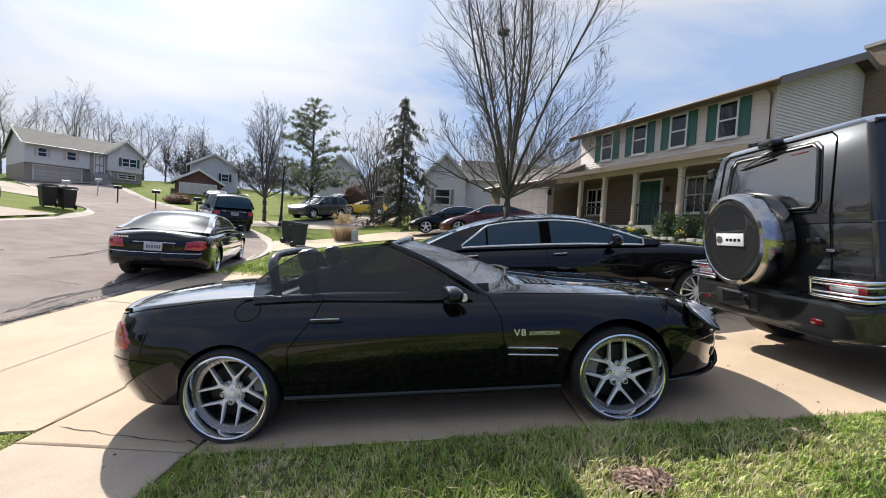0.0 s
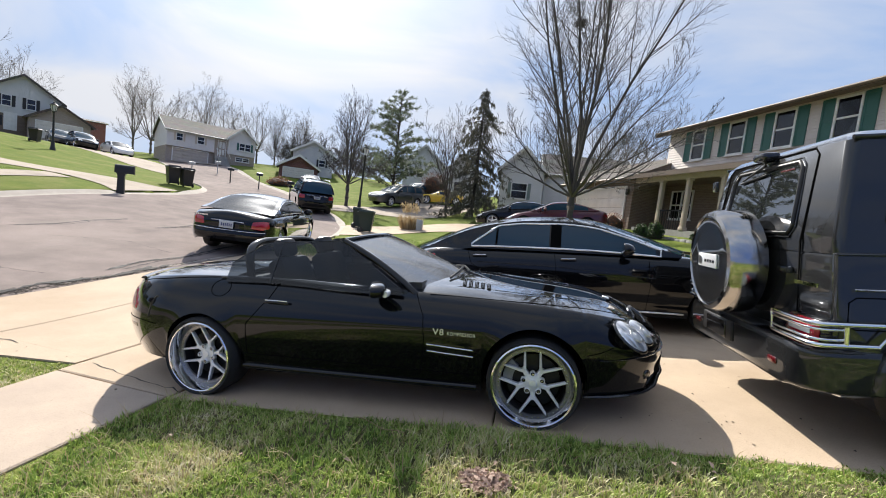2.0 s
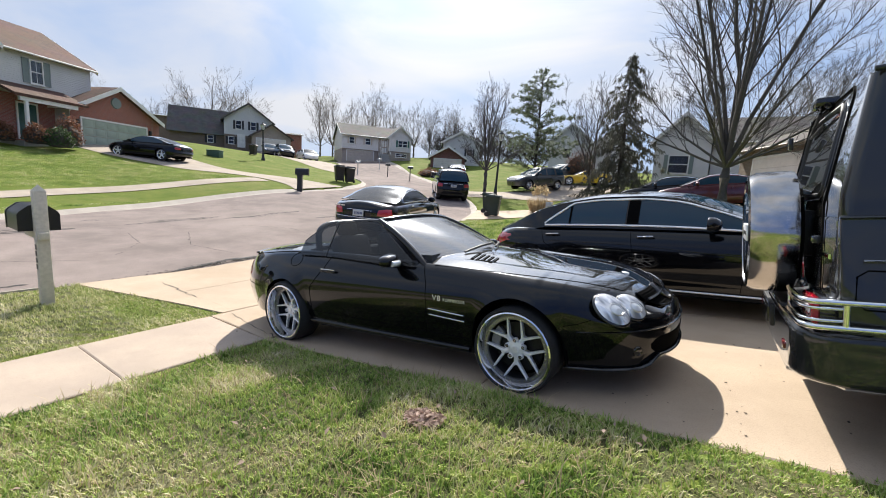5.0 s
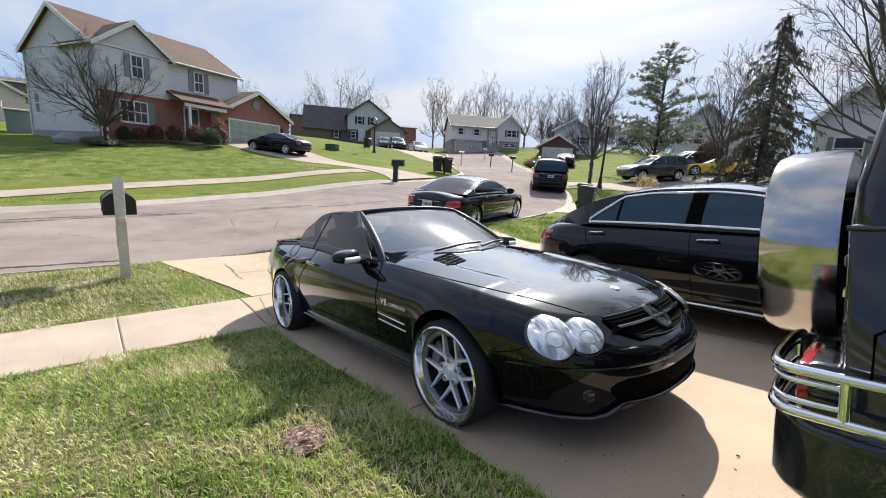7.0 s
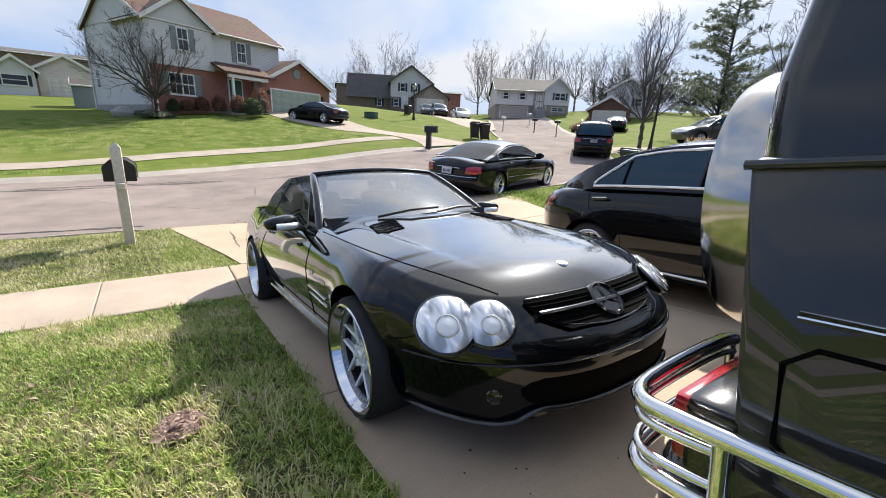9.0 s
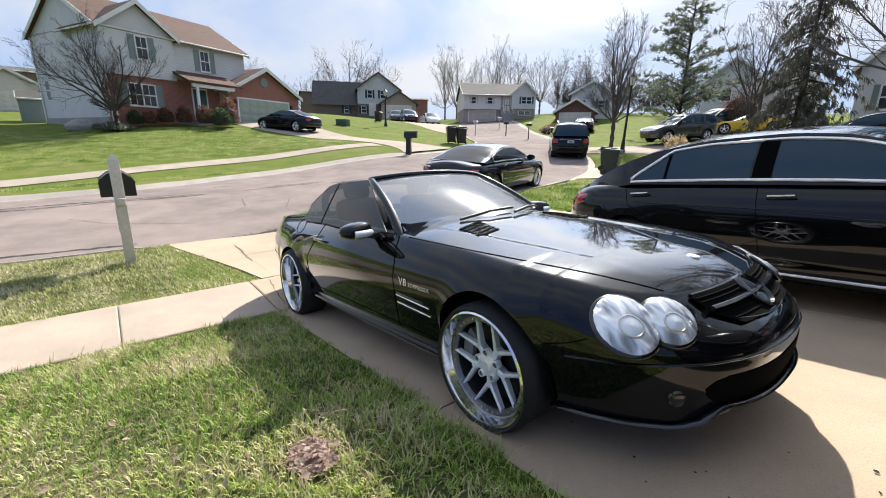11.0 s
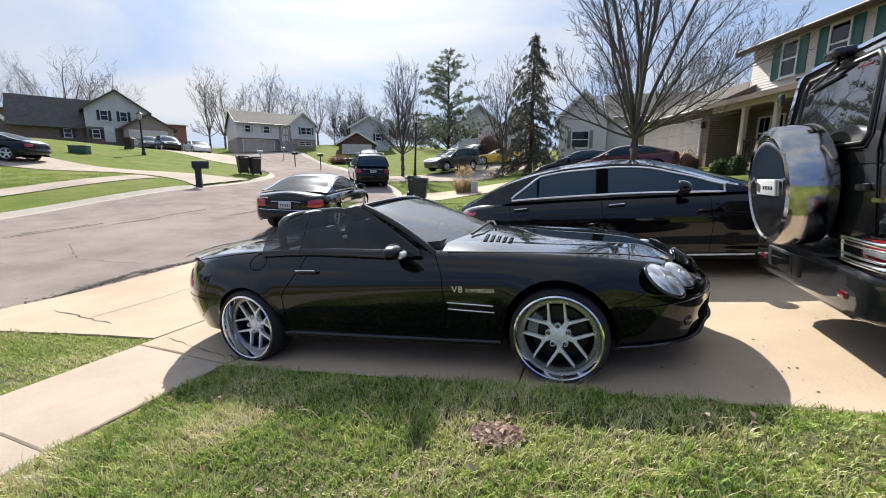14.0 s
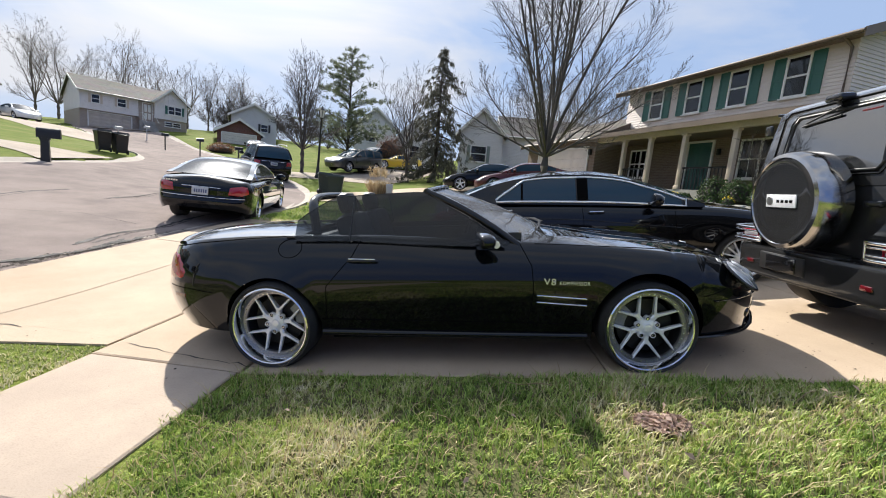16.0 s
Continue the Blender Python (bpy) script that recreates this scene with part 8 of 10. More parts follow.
bare_tree("bare twiggy shrub tree beside the porch", 8.35, 13.3, grade(8.35, 13.3), 2.3, 31, stems=11, spread=0.7, trunk=0.035, fork=0.25, mat=BARK_DARK, wood=0.005,
          levels=((0, 0, 0, 0), (8, 0.45, 0.8, 0.55), (6, 0.45, 0.8, 0.55), (3, 0.45, 0.9, 0.6)))
conifer("tall green pine with uneven open branches", -12.0, 36.2, grade(-12, 36.2), 9.9, 4.5, 3, PINE_NEEDLE, 0.05, 1.25, 0.10, 0.6, 0.028)
conifer("dark drooping spruce with hanging branches", -3.3, 28.6, grade(-3.3, 28.6), 8.8, 2.9, 9, SPRUCE_NEEDLE, 0.85, 2.0, 0.05, 0.85, 0.024)

# far bare trees behind the roofs, copied from three grown ones
far = []
for k, (hgt, st, sp) in enumerate(((12.0, 7, 0.62), (10.5, 8, 0.85), (13.0, 6, 0.5))):
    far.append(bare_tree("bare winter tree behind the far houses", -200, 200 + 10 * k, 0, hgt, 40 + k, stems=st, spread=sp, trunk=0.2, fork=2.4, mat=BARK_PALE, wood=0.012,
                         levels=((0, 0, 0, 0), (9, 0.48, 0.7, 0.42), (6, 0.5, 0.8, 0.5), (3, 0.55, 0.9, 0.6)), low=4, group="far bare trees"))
rnd_f = random.Random(77)
spots = [(-94, 28), (-86, 36), (-82, 38.5), (-84, 45), (-77, 47.5), (-63.5, 55), (-60, 55), (-57, 58), (-53, 58.5), (-49.5, 59.5), (-46, 62), (-46, 67), (-44, 71), (13, 46), (11, 53), (16, 49), (-39, 66), (8, 50)]
for k, (x, y) in enumerate(spots):
    a = rnd_f.uniform(0, 360)
    sc = rnd_f.uniform(0.85, 1.15) * (0.88 if y > 54 else 1.3 if x < -70 else 1.0 if x < 0 else 0.72)
    z = grade(x, y) - 0.3
    if k < 3:
        far[k].matrix_basis = pose(x, y, z, 0, 0, a)
    else:
        t_ = copy_thing(far[k % 3], pose(x, y, z, 0, 0, a))
        t_.scale = (sc, sc, sc)

# winter thicket behind the split-level house
thicket = bare_tree("dense bare winter thicket behind the far lawns", -33.5, 60.0, grade(-33.5, 60.0) - 0.3, 4.2, 50, stems=14, spread=0.9, trunk=0.06, fork=0.2, mat=BARK_DARK, wood=0.016,
                    levels=((0, 0, 0, 0), (8, 0.5, 0.8, 0.5), (6, 0.5, 0.9, 0.5), (3, 0.55, 0.9, 0.6)), group="thicket behind the lawns")
for k, (x, y, sc) in enumerate(((-35.8, 58.5, 1.1), (-31.0, 62.0, 0.9), (-37.5, 62.0, 1.3), (-28.5, 63.5, 1.0), (-25.5, 61.0, 0.8), (-40.0, 60.5, 1.1), (-34.0, 65.0, 1.4), (-22.0, 58.0, 1.2), (-19.0, 56.5, 1.0))):
    t_ = copy_thing(thicket, pose(x, y, grade(x, y) - 0.3, 0, 0, 77 * k))
    t_.scale = (sc, sc, sc)

# a nest high in the maple
def twig_nest(x, y, z):
    rnd = random.Random(6)
    vs, fs = [], []
    for i in range(150):
        a, r = rnd.uniform(0, 6.28), 0.17 * rnd.random() ** 0.5
        c = Vector((r * math.cos(a), r * math.sin(a), rnd.uniform(-0.14, 0.14) * (1 - r * 3)))
        d = Vector((-math.sin(a) + rnd.gauss(0, 0.4), math.cos(a) + rnd.gauss(0, 0.4), rnd.gauss(0, 0.4))).normalized() * rnd.uniform(0.08, 0.18)
        b = len(vs)
        v, f = tube([c - d, c, c + d], 0.006, 4)
        vs += v
        fs += [tuple(b + k for k in q) for q in f]
    ob = solid("bird_nest", vs, fs, BARK_DARK, m=pose(x, y, z))
    tagged(ob, "dark ball of twigs, a nest high in the maple", "nest")


twig_nest(1.77, 16.1, 9.2)

# ---- street things
WHITE_WOOD = plain("weathered_cream_post", (0.58, 0.53, 0.45), 0.8, scale=25, var=0.2, bump=0.002)
BIN_PLASTIC = plain("dark_green_bin_plastic", (0.016, 0.03, 0.026), 0.5)
BIN_BLACK = plain("black_bin_plastic", (0.014, 0.014, 0.015), 0.5)
MAIL_BLACK = plain("black_mailbox_enamel", (0.012, 0.012, 0.013), 0.35)
LAMP_BLACK = plain("black_lamp_iron", (0.014, 0.014, 0.014), 0.5)
LAMP_PANE = plain("frosted_lantern_glass", (0.6, 0.6, 0.58), 0.3)
SIGN_GREY = plain("galvanised_sign", (0.42, 0.43, 0.43), 0.5, 0.4)
UTIL_GREEN = plain("green_utility_box", (0.05, 0.10, 0.07), 0.6)


def mailbox_arch(parent, m, w=0.17, h=0.23, l=0.48, mat=MAIL_BLACK):
    prof = [(-w / 2, 0), (w / 2, 0)] + [(w / 2 * math.cos(a), h - w / 2 + w / 2 * math.sin(a)) for a in [math.pi * i / 10 for i in range(11)]]
    vs = [(x, y, z) for y in (-l / 2, l / 2) for x, z in prof]
    n = len(prof)
    fs = [tuple(range(n))[::-1], tuple(range(n, 2 * n))] + [(i, (i + 1) % n, n + (i + 1) % n, n + i) for i in range(n)]
    b = solid("box", vs, fs, mat, parent, "black arched mailbox", m=m, smooth=40)
    vs = [(x * 1.04, y, z * 1.03) for y in (-l / 2 - 0.015, -l / 2 + 0.02) for x, z in prof]
    solid("box_door", vs, fs, mat, b, smooth=40)
    box("flag", w / 2 + 0.004, w / 2 + 0.012, -0.06, 0.0, h * 0.4, h * 0.95, MAIL_BLACK, b)
    return b


def timber_mailbox(x, y):
    """Tall cream timber post with a wide black box behind it, over the kerb."""
    t = empty("mailbox", "tall cream timber post carrying a wide black mailbox", "mailbox", pose(x, y, grade(x, y), 0, 0, 0))
    part("post", bm_box(-0.055, 0.055, -0.06, 0.06, -0.3, 1.37, 0.006), WHITE_WOOD, t)
    vs = [(-0.055, -0.06, 1.37), (0.055, -0.06, 1.37), (0.055, 0.06, 1.37), (-0.055, 0.06, 1.37), (0, 0, 1.45)]
    solid("post_cap", vs, [(0, 1, 4), (1, 2, 4), (2, 3, 4), (3, 0, 4)], WHITE_WOOD, t)
    box("cross_arm", -0.52, 0.11, -0.048, 0.048, 0.80, 0.885, WHITE_WOOD, t, 0.008)
    w, z0, z1 = 0.185, 0.90, 1.20
    prof = [(-w, z0), (w, z0), (w, z0 + 0.19), (w - 0.02, z0 + 0.225), (0.085, z1 - 0.008), (0.05, z1), (-0.05, z1), (-0.085, z1 - 0.008), (-w + 0.02, z0 + 0.225), (-w, z0 + 0.19)]
    n = len(prof)
    def shell(xa, xb, k):
        zc = (z0 + z1) / 2
        vs = [(xx, yy * k, zc + (zz - zc) * k) for xx in (xa, xb) for yy, zz in prof]
        return vs, [tuple(range(n))[::-1], tuple(range(n, 2 * n))] + [(i, (i + 1) % n, n + (i + 1) % n, n + i) for i in range(n)]
    b = solid("box", *shell(-0.56, -0.06, 1.0), MAIL_BLACK, t, "black enamelled mailbox", smooth=40)
    solid("box_rim", *shell(-0.085, -0.055, 1.03), MAIL_BLACK, b, smooth=40)
    solid("box_door", *shell(-0.585, -0.555, 1.04), MAIL_BLACK, b, smooth=40)
    box("flag", -0.42, -0.24, w + 0.002, w + 0.012, 1.02, 1.06, MAIL_BLACK, b)
    for i in range(4):
        box("post_numeral", -0.03, 0.02, -0.064, -0.060, 0.44 + 0.08 * i, 0.50 + 0.08 * i, BLACK_TRIM, t)
    return t


timber_mailbox(-4.45, 1.45)


def plastic_mailbox(x, y, turn, h=1.08):
    """A black moulded mailbox on its own thick post."""
    t = empty("mailbox", "black moulded plastic mailbox on a thick post", "mailbox", pose(x, y, grade(x, y), 0, 0, turn))
    vs = []
    for z, w, d in ((-0.2, 0.13, 0.13), (0.05, 0.12, 0.12), (0.6, 0.10, 0.11), (0.74, 0.10, 0.16)):
        vs += [(-d, -w, z), (d, -w, z), (d, w, z), (-d, w, z)]
    fs = []
    for i in range(3):
        for j in range(4):
            fs.append((i * 4 + j, i * 4 + (j + 1) % 4, i * 4 + 4 + (j + 1) % 4, i * 4 + 4 + j))
    solid("post", vs, fs + [(12, 13, 14, 15)], MAIL_BLACK, t)
    mailbox_arch(t, pose(0.10, 0, 0.72, 0, 0, 90), 0.26, 0.34, 0.62)
    return t


plastic_mailbox(-15.4, 13.5, 40)


def wheelie_bin(x, y, turn, mat, label, s=1.0):
    t = empty("wheelie_bin", label, "bin", pose(x, y, grade(x, y) - 0.02, 0, 0, turn) @ Matrix.Scale(s, 4), "bins at the kerb")
    vs, fs = [], []
    rows = ((0.08, 0.23, 0.25), (0.55, 0.27, 0.30), (0.92, 0.29, 0.33), (0.97, 0.31, 0.35), (1.0, 0.31, 0.35))
    for z, w, d in rows:
        vs += [(-d, -w, z), (d, -w, z), (d, w, z), (-d, w, z)]
    for i in range(len(rows) - 1):
        for j in range(4):
            fs.append((i * 4 + j, i * 4 + (j + 1) % 4, i * 4 + 4 + (j + 1) % 4, i * 4 + 4 + j))
    fs.append((3, 2, 1, 0))
    bm = merged(vs, fs)
    bmesh.ops.bevel(bm, geom=[e for e in bm.edges if abs(e.verts[0].co.z - e.verts[1].co.z) > 0.03], offset=0.03, segments=2, affect="EDGES")
    part("bin_body", bm, mat, t)
    vs = [(-0.38, -0.33, 1.0), (0.37, -0.33, 1.0), (0.37, 0.33, 1.0), (-0.38, 0.33, 1.0), (-0.33, -0.27, 1.06), (0.30, -0.27, 1.10), (0.30, 0.27, 1.10), (-0.33, 0.27, 1.06)]
    bm = merged(vs, [(0, 1, 5, 4), (1, 2, 6, 5), (2, 3, 7, 6), (3, 0, 4, 7), (4, 5, 6, 7), (3, 2, 1, 0)])
    part("lid", bm, mat, t)
    solid("handle", *tube([(0.36, -0.25, 0.95), (0.44, -0.25, 0.97), (0.44, 0.25, 0.97), (0.36, 0.25, 0.95)], 0.018, 8), mat, t, smooth=60)
    for w in (-0.24, 0.24):
        solid("bin_wheel", *lathe([(0.001, -0.025), (0.12, -0.025), (0.13, 0.0), (0.12, 0.025), (0.001, 0.025)], 20), BIN_BLACK, t, m=pose(0.25, w, 0.13), smooth=40)
    for i in range(5):
        box("bin_lettering", -0.335 + 0.0, -0.325, -0.14 + 0.06 * i, -0.10 + 0.06 * i, 0.80, 0.84, SIGN_GREY, t)
    return t


wheelie_bin(-6.62, 17.2, 205, BIN_PLASTIC, "dark green wheeled bin with closed lid at the kerb", 0.86)
wheelie_bin(-5.66, 15.8, 195, BIN_PLASTIC, "dark green wheeled bin with closed lid at the kerb", 0.86)
wheelie_bin(-18.2, 18.65, 330, BIN_BLACK, "black wheeled bin with closed lid on the verge", 0.95)
wheelie_bin(-17.7, 19.05, 335, BIN_BLACK, "black wheeled bin with closed lid on the verge", 0.95)
wheelie_bin(-35.9, 23.8, 300, BIN_BLACK, "black wheeled bin standing on a far drive", 0.95)


def street_lamp(x, y, h, lean_x, lean_y, z=None):
    t = empty("street_lamp", "black post lantern beside the street", "street lamp", pose(x, y, grade(x, y) if z is None else z, lean_x, lean_y, 0))
    solid("lamp_base", *lathe([(0.16, -0.1), (0.16, 0.12), (0.12, 0.2), (0.09, 0.6), (0.065, 0.75), (0.05, 0.8)], 16, "z"), LAMP_BLACK, t, smooth=40)
    solid("pole", *lathe([(0.07, 0.75), (0.06, h * 0.5), (0.05, h - 0.62), (0.08, h - 0.57), (0.10, h - 0.52)], 14, "z"), LAMP_BLACK, t, smooth=40)
    lan = new("lantern")
    lan.parent = t
    solid("lantern_pane", *lathe([(0.11, h - 0.52), (0.19, h - 0.12), (0.18, h - 0.10)], 6, "z"), LAMP_PANE, lan)
    for i in range(6):
        a = math.pi / 3 * i
        solid("lantern_bar", *tube([(0.115 * math.cos(a), 0.115 * math.sin(a), h - 0.52), (0.195 * math.cos(a), 0.195 * math.sin(a), h - 0.12)], 0.016, 5), LAMP_BLACK, lan)
    solid("lantern_cap", *lathe([(0.24, h - 0.12), (0.20, h - 0.07), (0.07, h + 0.02), (0.03, h + 0.10), (0.012, h + 0.14), (0.001, h + 0.15)], 12, "z"), LAMP_BLACK, lan, smooth=40)
    return t


street_lamp(-9.75, 24.1, 4.05, 0.0, 1.8)
street_lamp(-31.4, 21.9, 3.1, 0, 0)


def small_mailbox(x, y, turn, mat):
    t = empty("mailbox", "small mailbox on a slim post by the far kerb", "mailbox", pose(x, y, grade(x, y), 0, 0, turn))
    box("post", -0.04, 0.04, -0.04, 0.04, -0.2, 1.0, mat, t)
    mailbox_arch(t, pose(0, 0, 0.98, 0, 0, 90), 0.17, 0.22, 0.46, mat)


for x, y, a, mt in ((-24.5, 30.5, 30, MAIL_BLACK), (-26.7, 28.7, 60, SIGN_GREY), (-20.6, 29.0, 40, MAIL_BLACK), (-15.6, 25.6, 50, MAIL_BLACK), (-31.0, 36.4, 40, SIGN_GREY)):
    small_mailbox(x, y, a, mt)

# transformer box, clump of dry ornamental grass, small grey box
t = empty("utility_box", "low green utility box on the far lawn", "utility box", pose(-30.6, 17.3, grade(-30.6, 17.3), 0, 0, 30))
box("case", -0.5, 0.5, -0.3, 0.3, -0.1, 0.42, UTIL_GREEN, t, 0.03)
box("case_lid", -0.52, 0.52, -0.32, 0.32, 0.40, 0.48, UTIL_GREEN, t, 0.03)


def grass_clump(x, y):
    rnd = random.Random(4)
    t = empty("ornamental_grass", "dry straw-coloured clump of ornamental grass", "plant", pose(x, y, grade(x, y)))
    vs, ts = [], []
    for i in range(700):
        a, r = rnd.uniform(0, 6.28), 0.42 * math.sqrt(rnd.random())
        o = Vector((r * math.cos(a), r * math.sin(a), 0))
        h = rnd.uniform(0.45, 0.85)
        d = Vector((math.cos(a) * (0.15 + r * 0.9), math.sin(a) * (0.15 + r * 0.9), 1)).normalized() * h
        s = Vector((-math.sin(a), math.cos(a), 0)) * 0.01
        m = o + d * 0.6
        e = o + d + Vector((0, 0, -0.05))
        b = len(vs)
        vs += [o + s, o - s, m + s, m - s, e]
        ts += [(b, b + 1, b + 3), (b, b + 3, b + 2), (b + 2, b + 3, b + 4)]
    for i in range(40):
        a, r = rnd.uniform(0, 6.28), rnd.uniform(0.1, 0.5)
        o = Vector((r * math.cos(a), r * math.sin(a), rnd.uniform(0.8, 1.15)))
        tv, tt = tuft_tris(rnd, o, (0, 0, 1), 8, 0.16, 0.02)
        b = len(vs)
        vs += tv
        ts += [tuple(b + k for k in q) for q in tt]
    ob = new("blades", fast_mesh("blades", [tuple(v) for v in vs], ts, STRAW))
    ob.parent = t


grass_clump(-4.6, 18.4)
t = empty("utility_box", "small grey utility pedestal on the verge", "utility box", pose(-4.0, 18.0, grade(-4.0, 18.0)))
box("case", -0.13, 0.13, -0.13, 0.13, -0.1, 0.5, SIGN_GREY, t, 0.02)

# bushes
for i, (x, y, r, h) in enumerate(((-28.4, 7.7, 0.68, 1.0), (-29.6, 7.0, 0.6, 1.0), (-29.6, 8.4, 0.75, 1.5), (-30.6, 4.9, 0.5, 0.8), (-30.2, 4.0, 0.45, 0.6), (-29.8, 3.2, 0.45, 0.7), (-30.3, 5.9, 0.5, 0.9))):
    bush("brown clipped evergreen bush before the brick house", x, y, grade(x, y) + 0.25, r, h, 60 + i, RUST_BUSH if i in (1, 2, 3, 4, 6) else BUSH_LEAF, 700, 0.07, group="bushes before the house")
for i, (x, y, r, h) in enumerate(((5.3, 17.9, 0.32, 0.5), (5.75, 17.6, 0.34, 0.6), (8.0, 15.0, 0.55, 0.75), (8.15, 13.9, 0.52, 0.7), (8.3, 12.8, 0.45, 0.6))):
    bush("rounded dark green bush in the flower bed", x, y, grade(x, y), r, h, 80 + i, BUSH_LEAF, 1200, 0.04, group="bushes by the porch")
bush("bare twiggy round bush beside the garage", 4.9, 21.9, grade(4.9, 21.9), 0.6, 0.8, 90, RUST_BUSH, 900, 0.03)
bush("rust-leaved shrub beside the parked cars", -8.6, 38.4, grade(-8.6, 38.4) + 0.6, 1.5, 2.0, 91, RUST_BUSH, 1400, 0.06)
bush("low rusty hedge beside the far street", -23.5, 36.0, grade(-23.5, 36.0), 1.3, 0.8, 92, RUST_BUSH, 900, 0.07)
for i in range(9):
    x, y = 7.05 + 0.08 * i + 0.15 * math.sin(i * 3), 17.2 - 0.5 * i + 0.2 * math.sin(i * 5)
    bush("clump of yellow daffodils in the flower bed", x, y, grade(x, y), 0.20, 0.24, 100 + i, YELLOW_BLOOM if i in (2, 7) else BUSH_LEAF, 160, 0.04, "flowers", "flower_clump", "daffodils in the bed")
edge = empty("bed_edging", "row of low grey stone blocks edging the flower bed", "edging")
for i in range(16):
    x, y = 6.2 + 0.105 * i, 17.6 - 0.34 * i
    bm = bm_box(-0.15, 0.15, -0.1, 0.1, -0.1, 0.075 + 0.02 * math.sin(i * 2.3), 0.03)
    part("block", bm, STONE, edge, m=pose(x, y, grade(x, y), 0, 0, 107))

# boulder and low evergreen by the white wall
bm = bmesh.new()
bmesh.ops.create_icosphere(bm, subdivisions=3, radius=1.0)
for v_ in bm.verts:
    k = 1 + 0.12 * math.sin(v_.co.x * 4.1 + 1) * math.cos(v_.co.y * 3.3) + 0.06 * math.sin(v_.co.z * 9)
    v_.co = Vector((v_.co.x * 0.62 * k, v_.co.y * 0.85 * k, v_.co.z * 0.40 * k))
me = bpy.data.meshes.new("boulder")
bm.to_mesh(me)
bm.free()
me.materials.append(STONE)
me.polygons.foreach_set("use_smooth", [True] * len(me.polygons))
rock = new("boulder", me)
rock.matrix_basis = pose(-31.0, 0.7, grade(-31.0, 0.7) + 0.15)
tagged(rock, "rounded grey boulder beside the brick house's foundation", "boulder")
bush("low spreading pale green juniper on the lawn", -29.2, 2.2, grade(-29.2, 2.2), 1.1, 0.4, 120, PINE_NEEDLE, 1500, 0.07)

# ---- the other cars of the street
SUV = dict(xr=-1.05, xf=4.05, W=0.955, lf=0.8, lr=0.6, nf=3.2, nr=3.6, wb=3.07, arch=0.43, hub=0.38, round=0.05,
           shoulder=[(-1.05, 1.10), (0.0, 1.14), (2.4, 1.10), (3.4, 1.02), (3.9, 0.92), (4.05, 0.82)],
           spine=[(-1.05, 1.14), (0.0, 1.18), (2.3, 1.16), (3.4, 1.08), (3.9, 0.98), (4.05, 0.90)],
           sill=[(-1.05, 0.42), (0, 0.34), (3.0, 0.30), (4.05, 0.30)],
           side=[(0.3, 0.07), (0.45, 0.02), (0.8, 0.0), (1.12, 0.04)], nose=[(0.3, 0.06), (0.6, 0.0), (0.95, 0.08)],
           tail=[(0.4, 0.06), (0.55, 0.0), (0.72, 0.0), (0.76, 0.06), (1.12, 0.08)],
           tyre=0.38, rim=0.25, wheel_y=0.91, style="plain", spokes=5, sw=0.04, dish=0.03, wide=0.27,
           roof=[(-1.0, 1.16), (-0.86, 1.55), (-0.6, 1.76), (0.4, 1.83), (1.3, 1.82), (1.8, 1.70), (2.55, 1.14)],
           belt=[(-1.0, 1.13), (0.0, 1.12), (2.6, 1.08)], belt_w=0.905, lean=0.26, roof_drop=0.07, bow=0.12, cab_ease=True,
           glass_side=(-0.72, 2.1), pillars=((0.16, 0.28), (1.12, 1.22)), header=1.62, rear_glass=-0.78, mirror=(2.0, 1.22), glass=GLASS_DARK, shield=GLASS_DARK, crown=2.0)
x, y = -11.05, 20.9
suv, cols, cab, nt = light_car("suv", "black seven-seat SUV parked at the kerb, seen from behind", "car", on_grade(x, y, grade(x, y) - 0.09, 128.5, 3.0), SUV, PAINT)
car_details(suv, cols, nt, SUV, (), [(0.62, 0.80), (0.62, 1.0), (0.85, 1.02), (0.90, 0.98), (0.90, 0.80)])
box("plate", -1.075, -1.05, -0.16, 0.16, 0.80, 0.95, PLATE, suv, 0.004)
for i in range(6):
    box("plate_mark", -1.079, -1.074, -0.12 + 0.04 * i, -0.095 + 0.04 * i, 0.845, 0.91, PLATE_INK, suv)
side_line("tail_trim", cols, nt, [(0.001, 0.99), (0.3, 0.99), (0.55, 0.985)], CHROME, suv, 0.012, kind="r")
for sg in (1, -1):
    solid("roof_rail", *tube([(-0.7, sg * 0.66, 1.80), (-0.5, sg * 0.66, 1.86), (1.1, sg * 0.66, 1.88), (1.35, sg * 0.66, 1.83)], 0.02, 6), STEEL, suv, smooth=60)

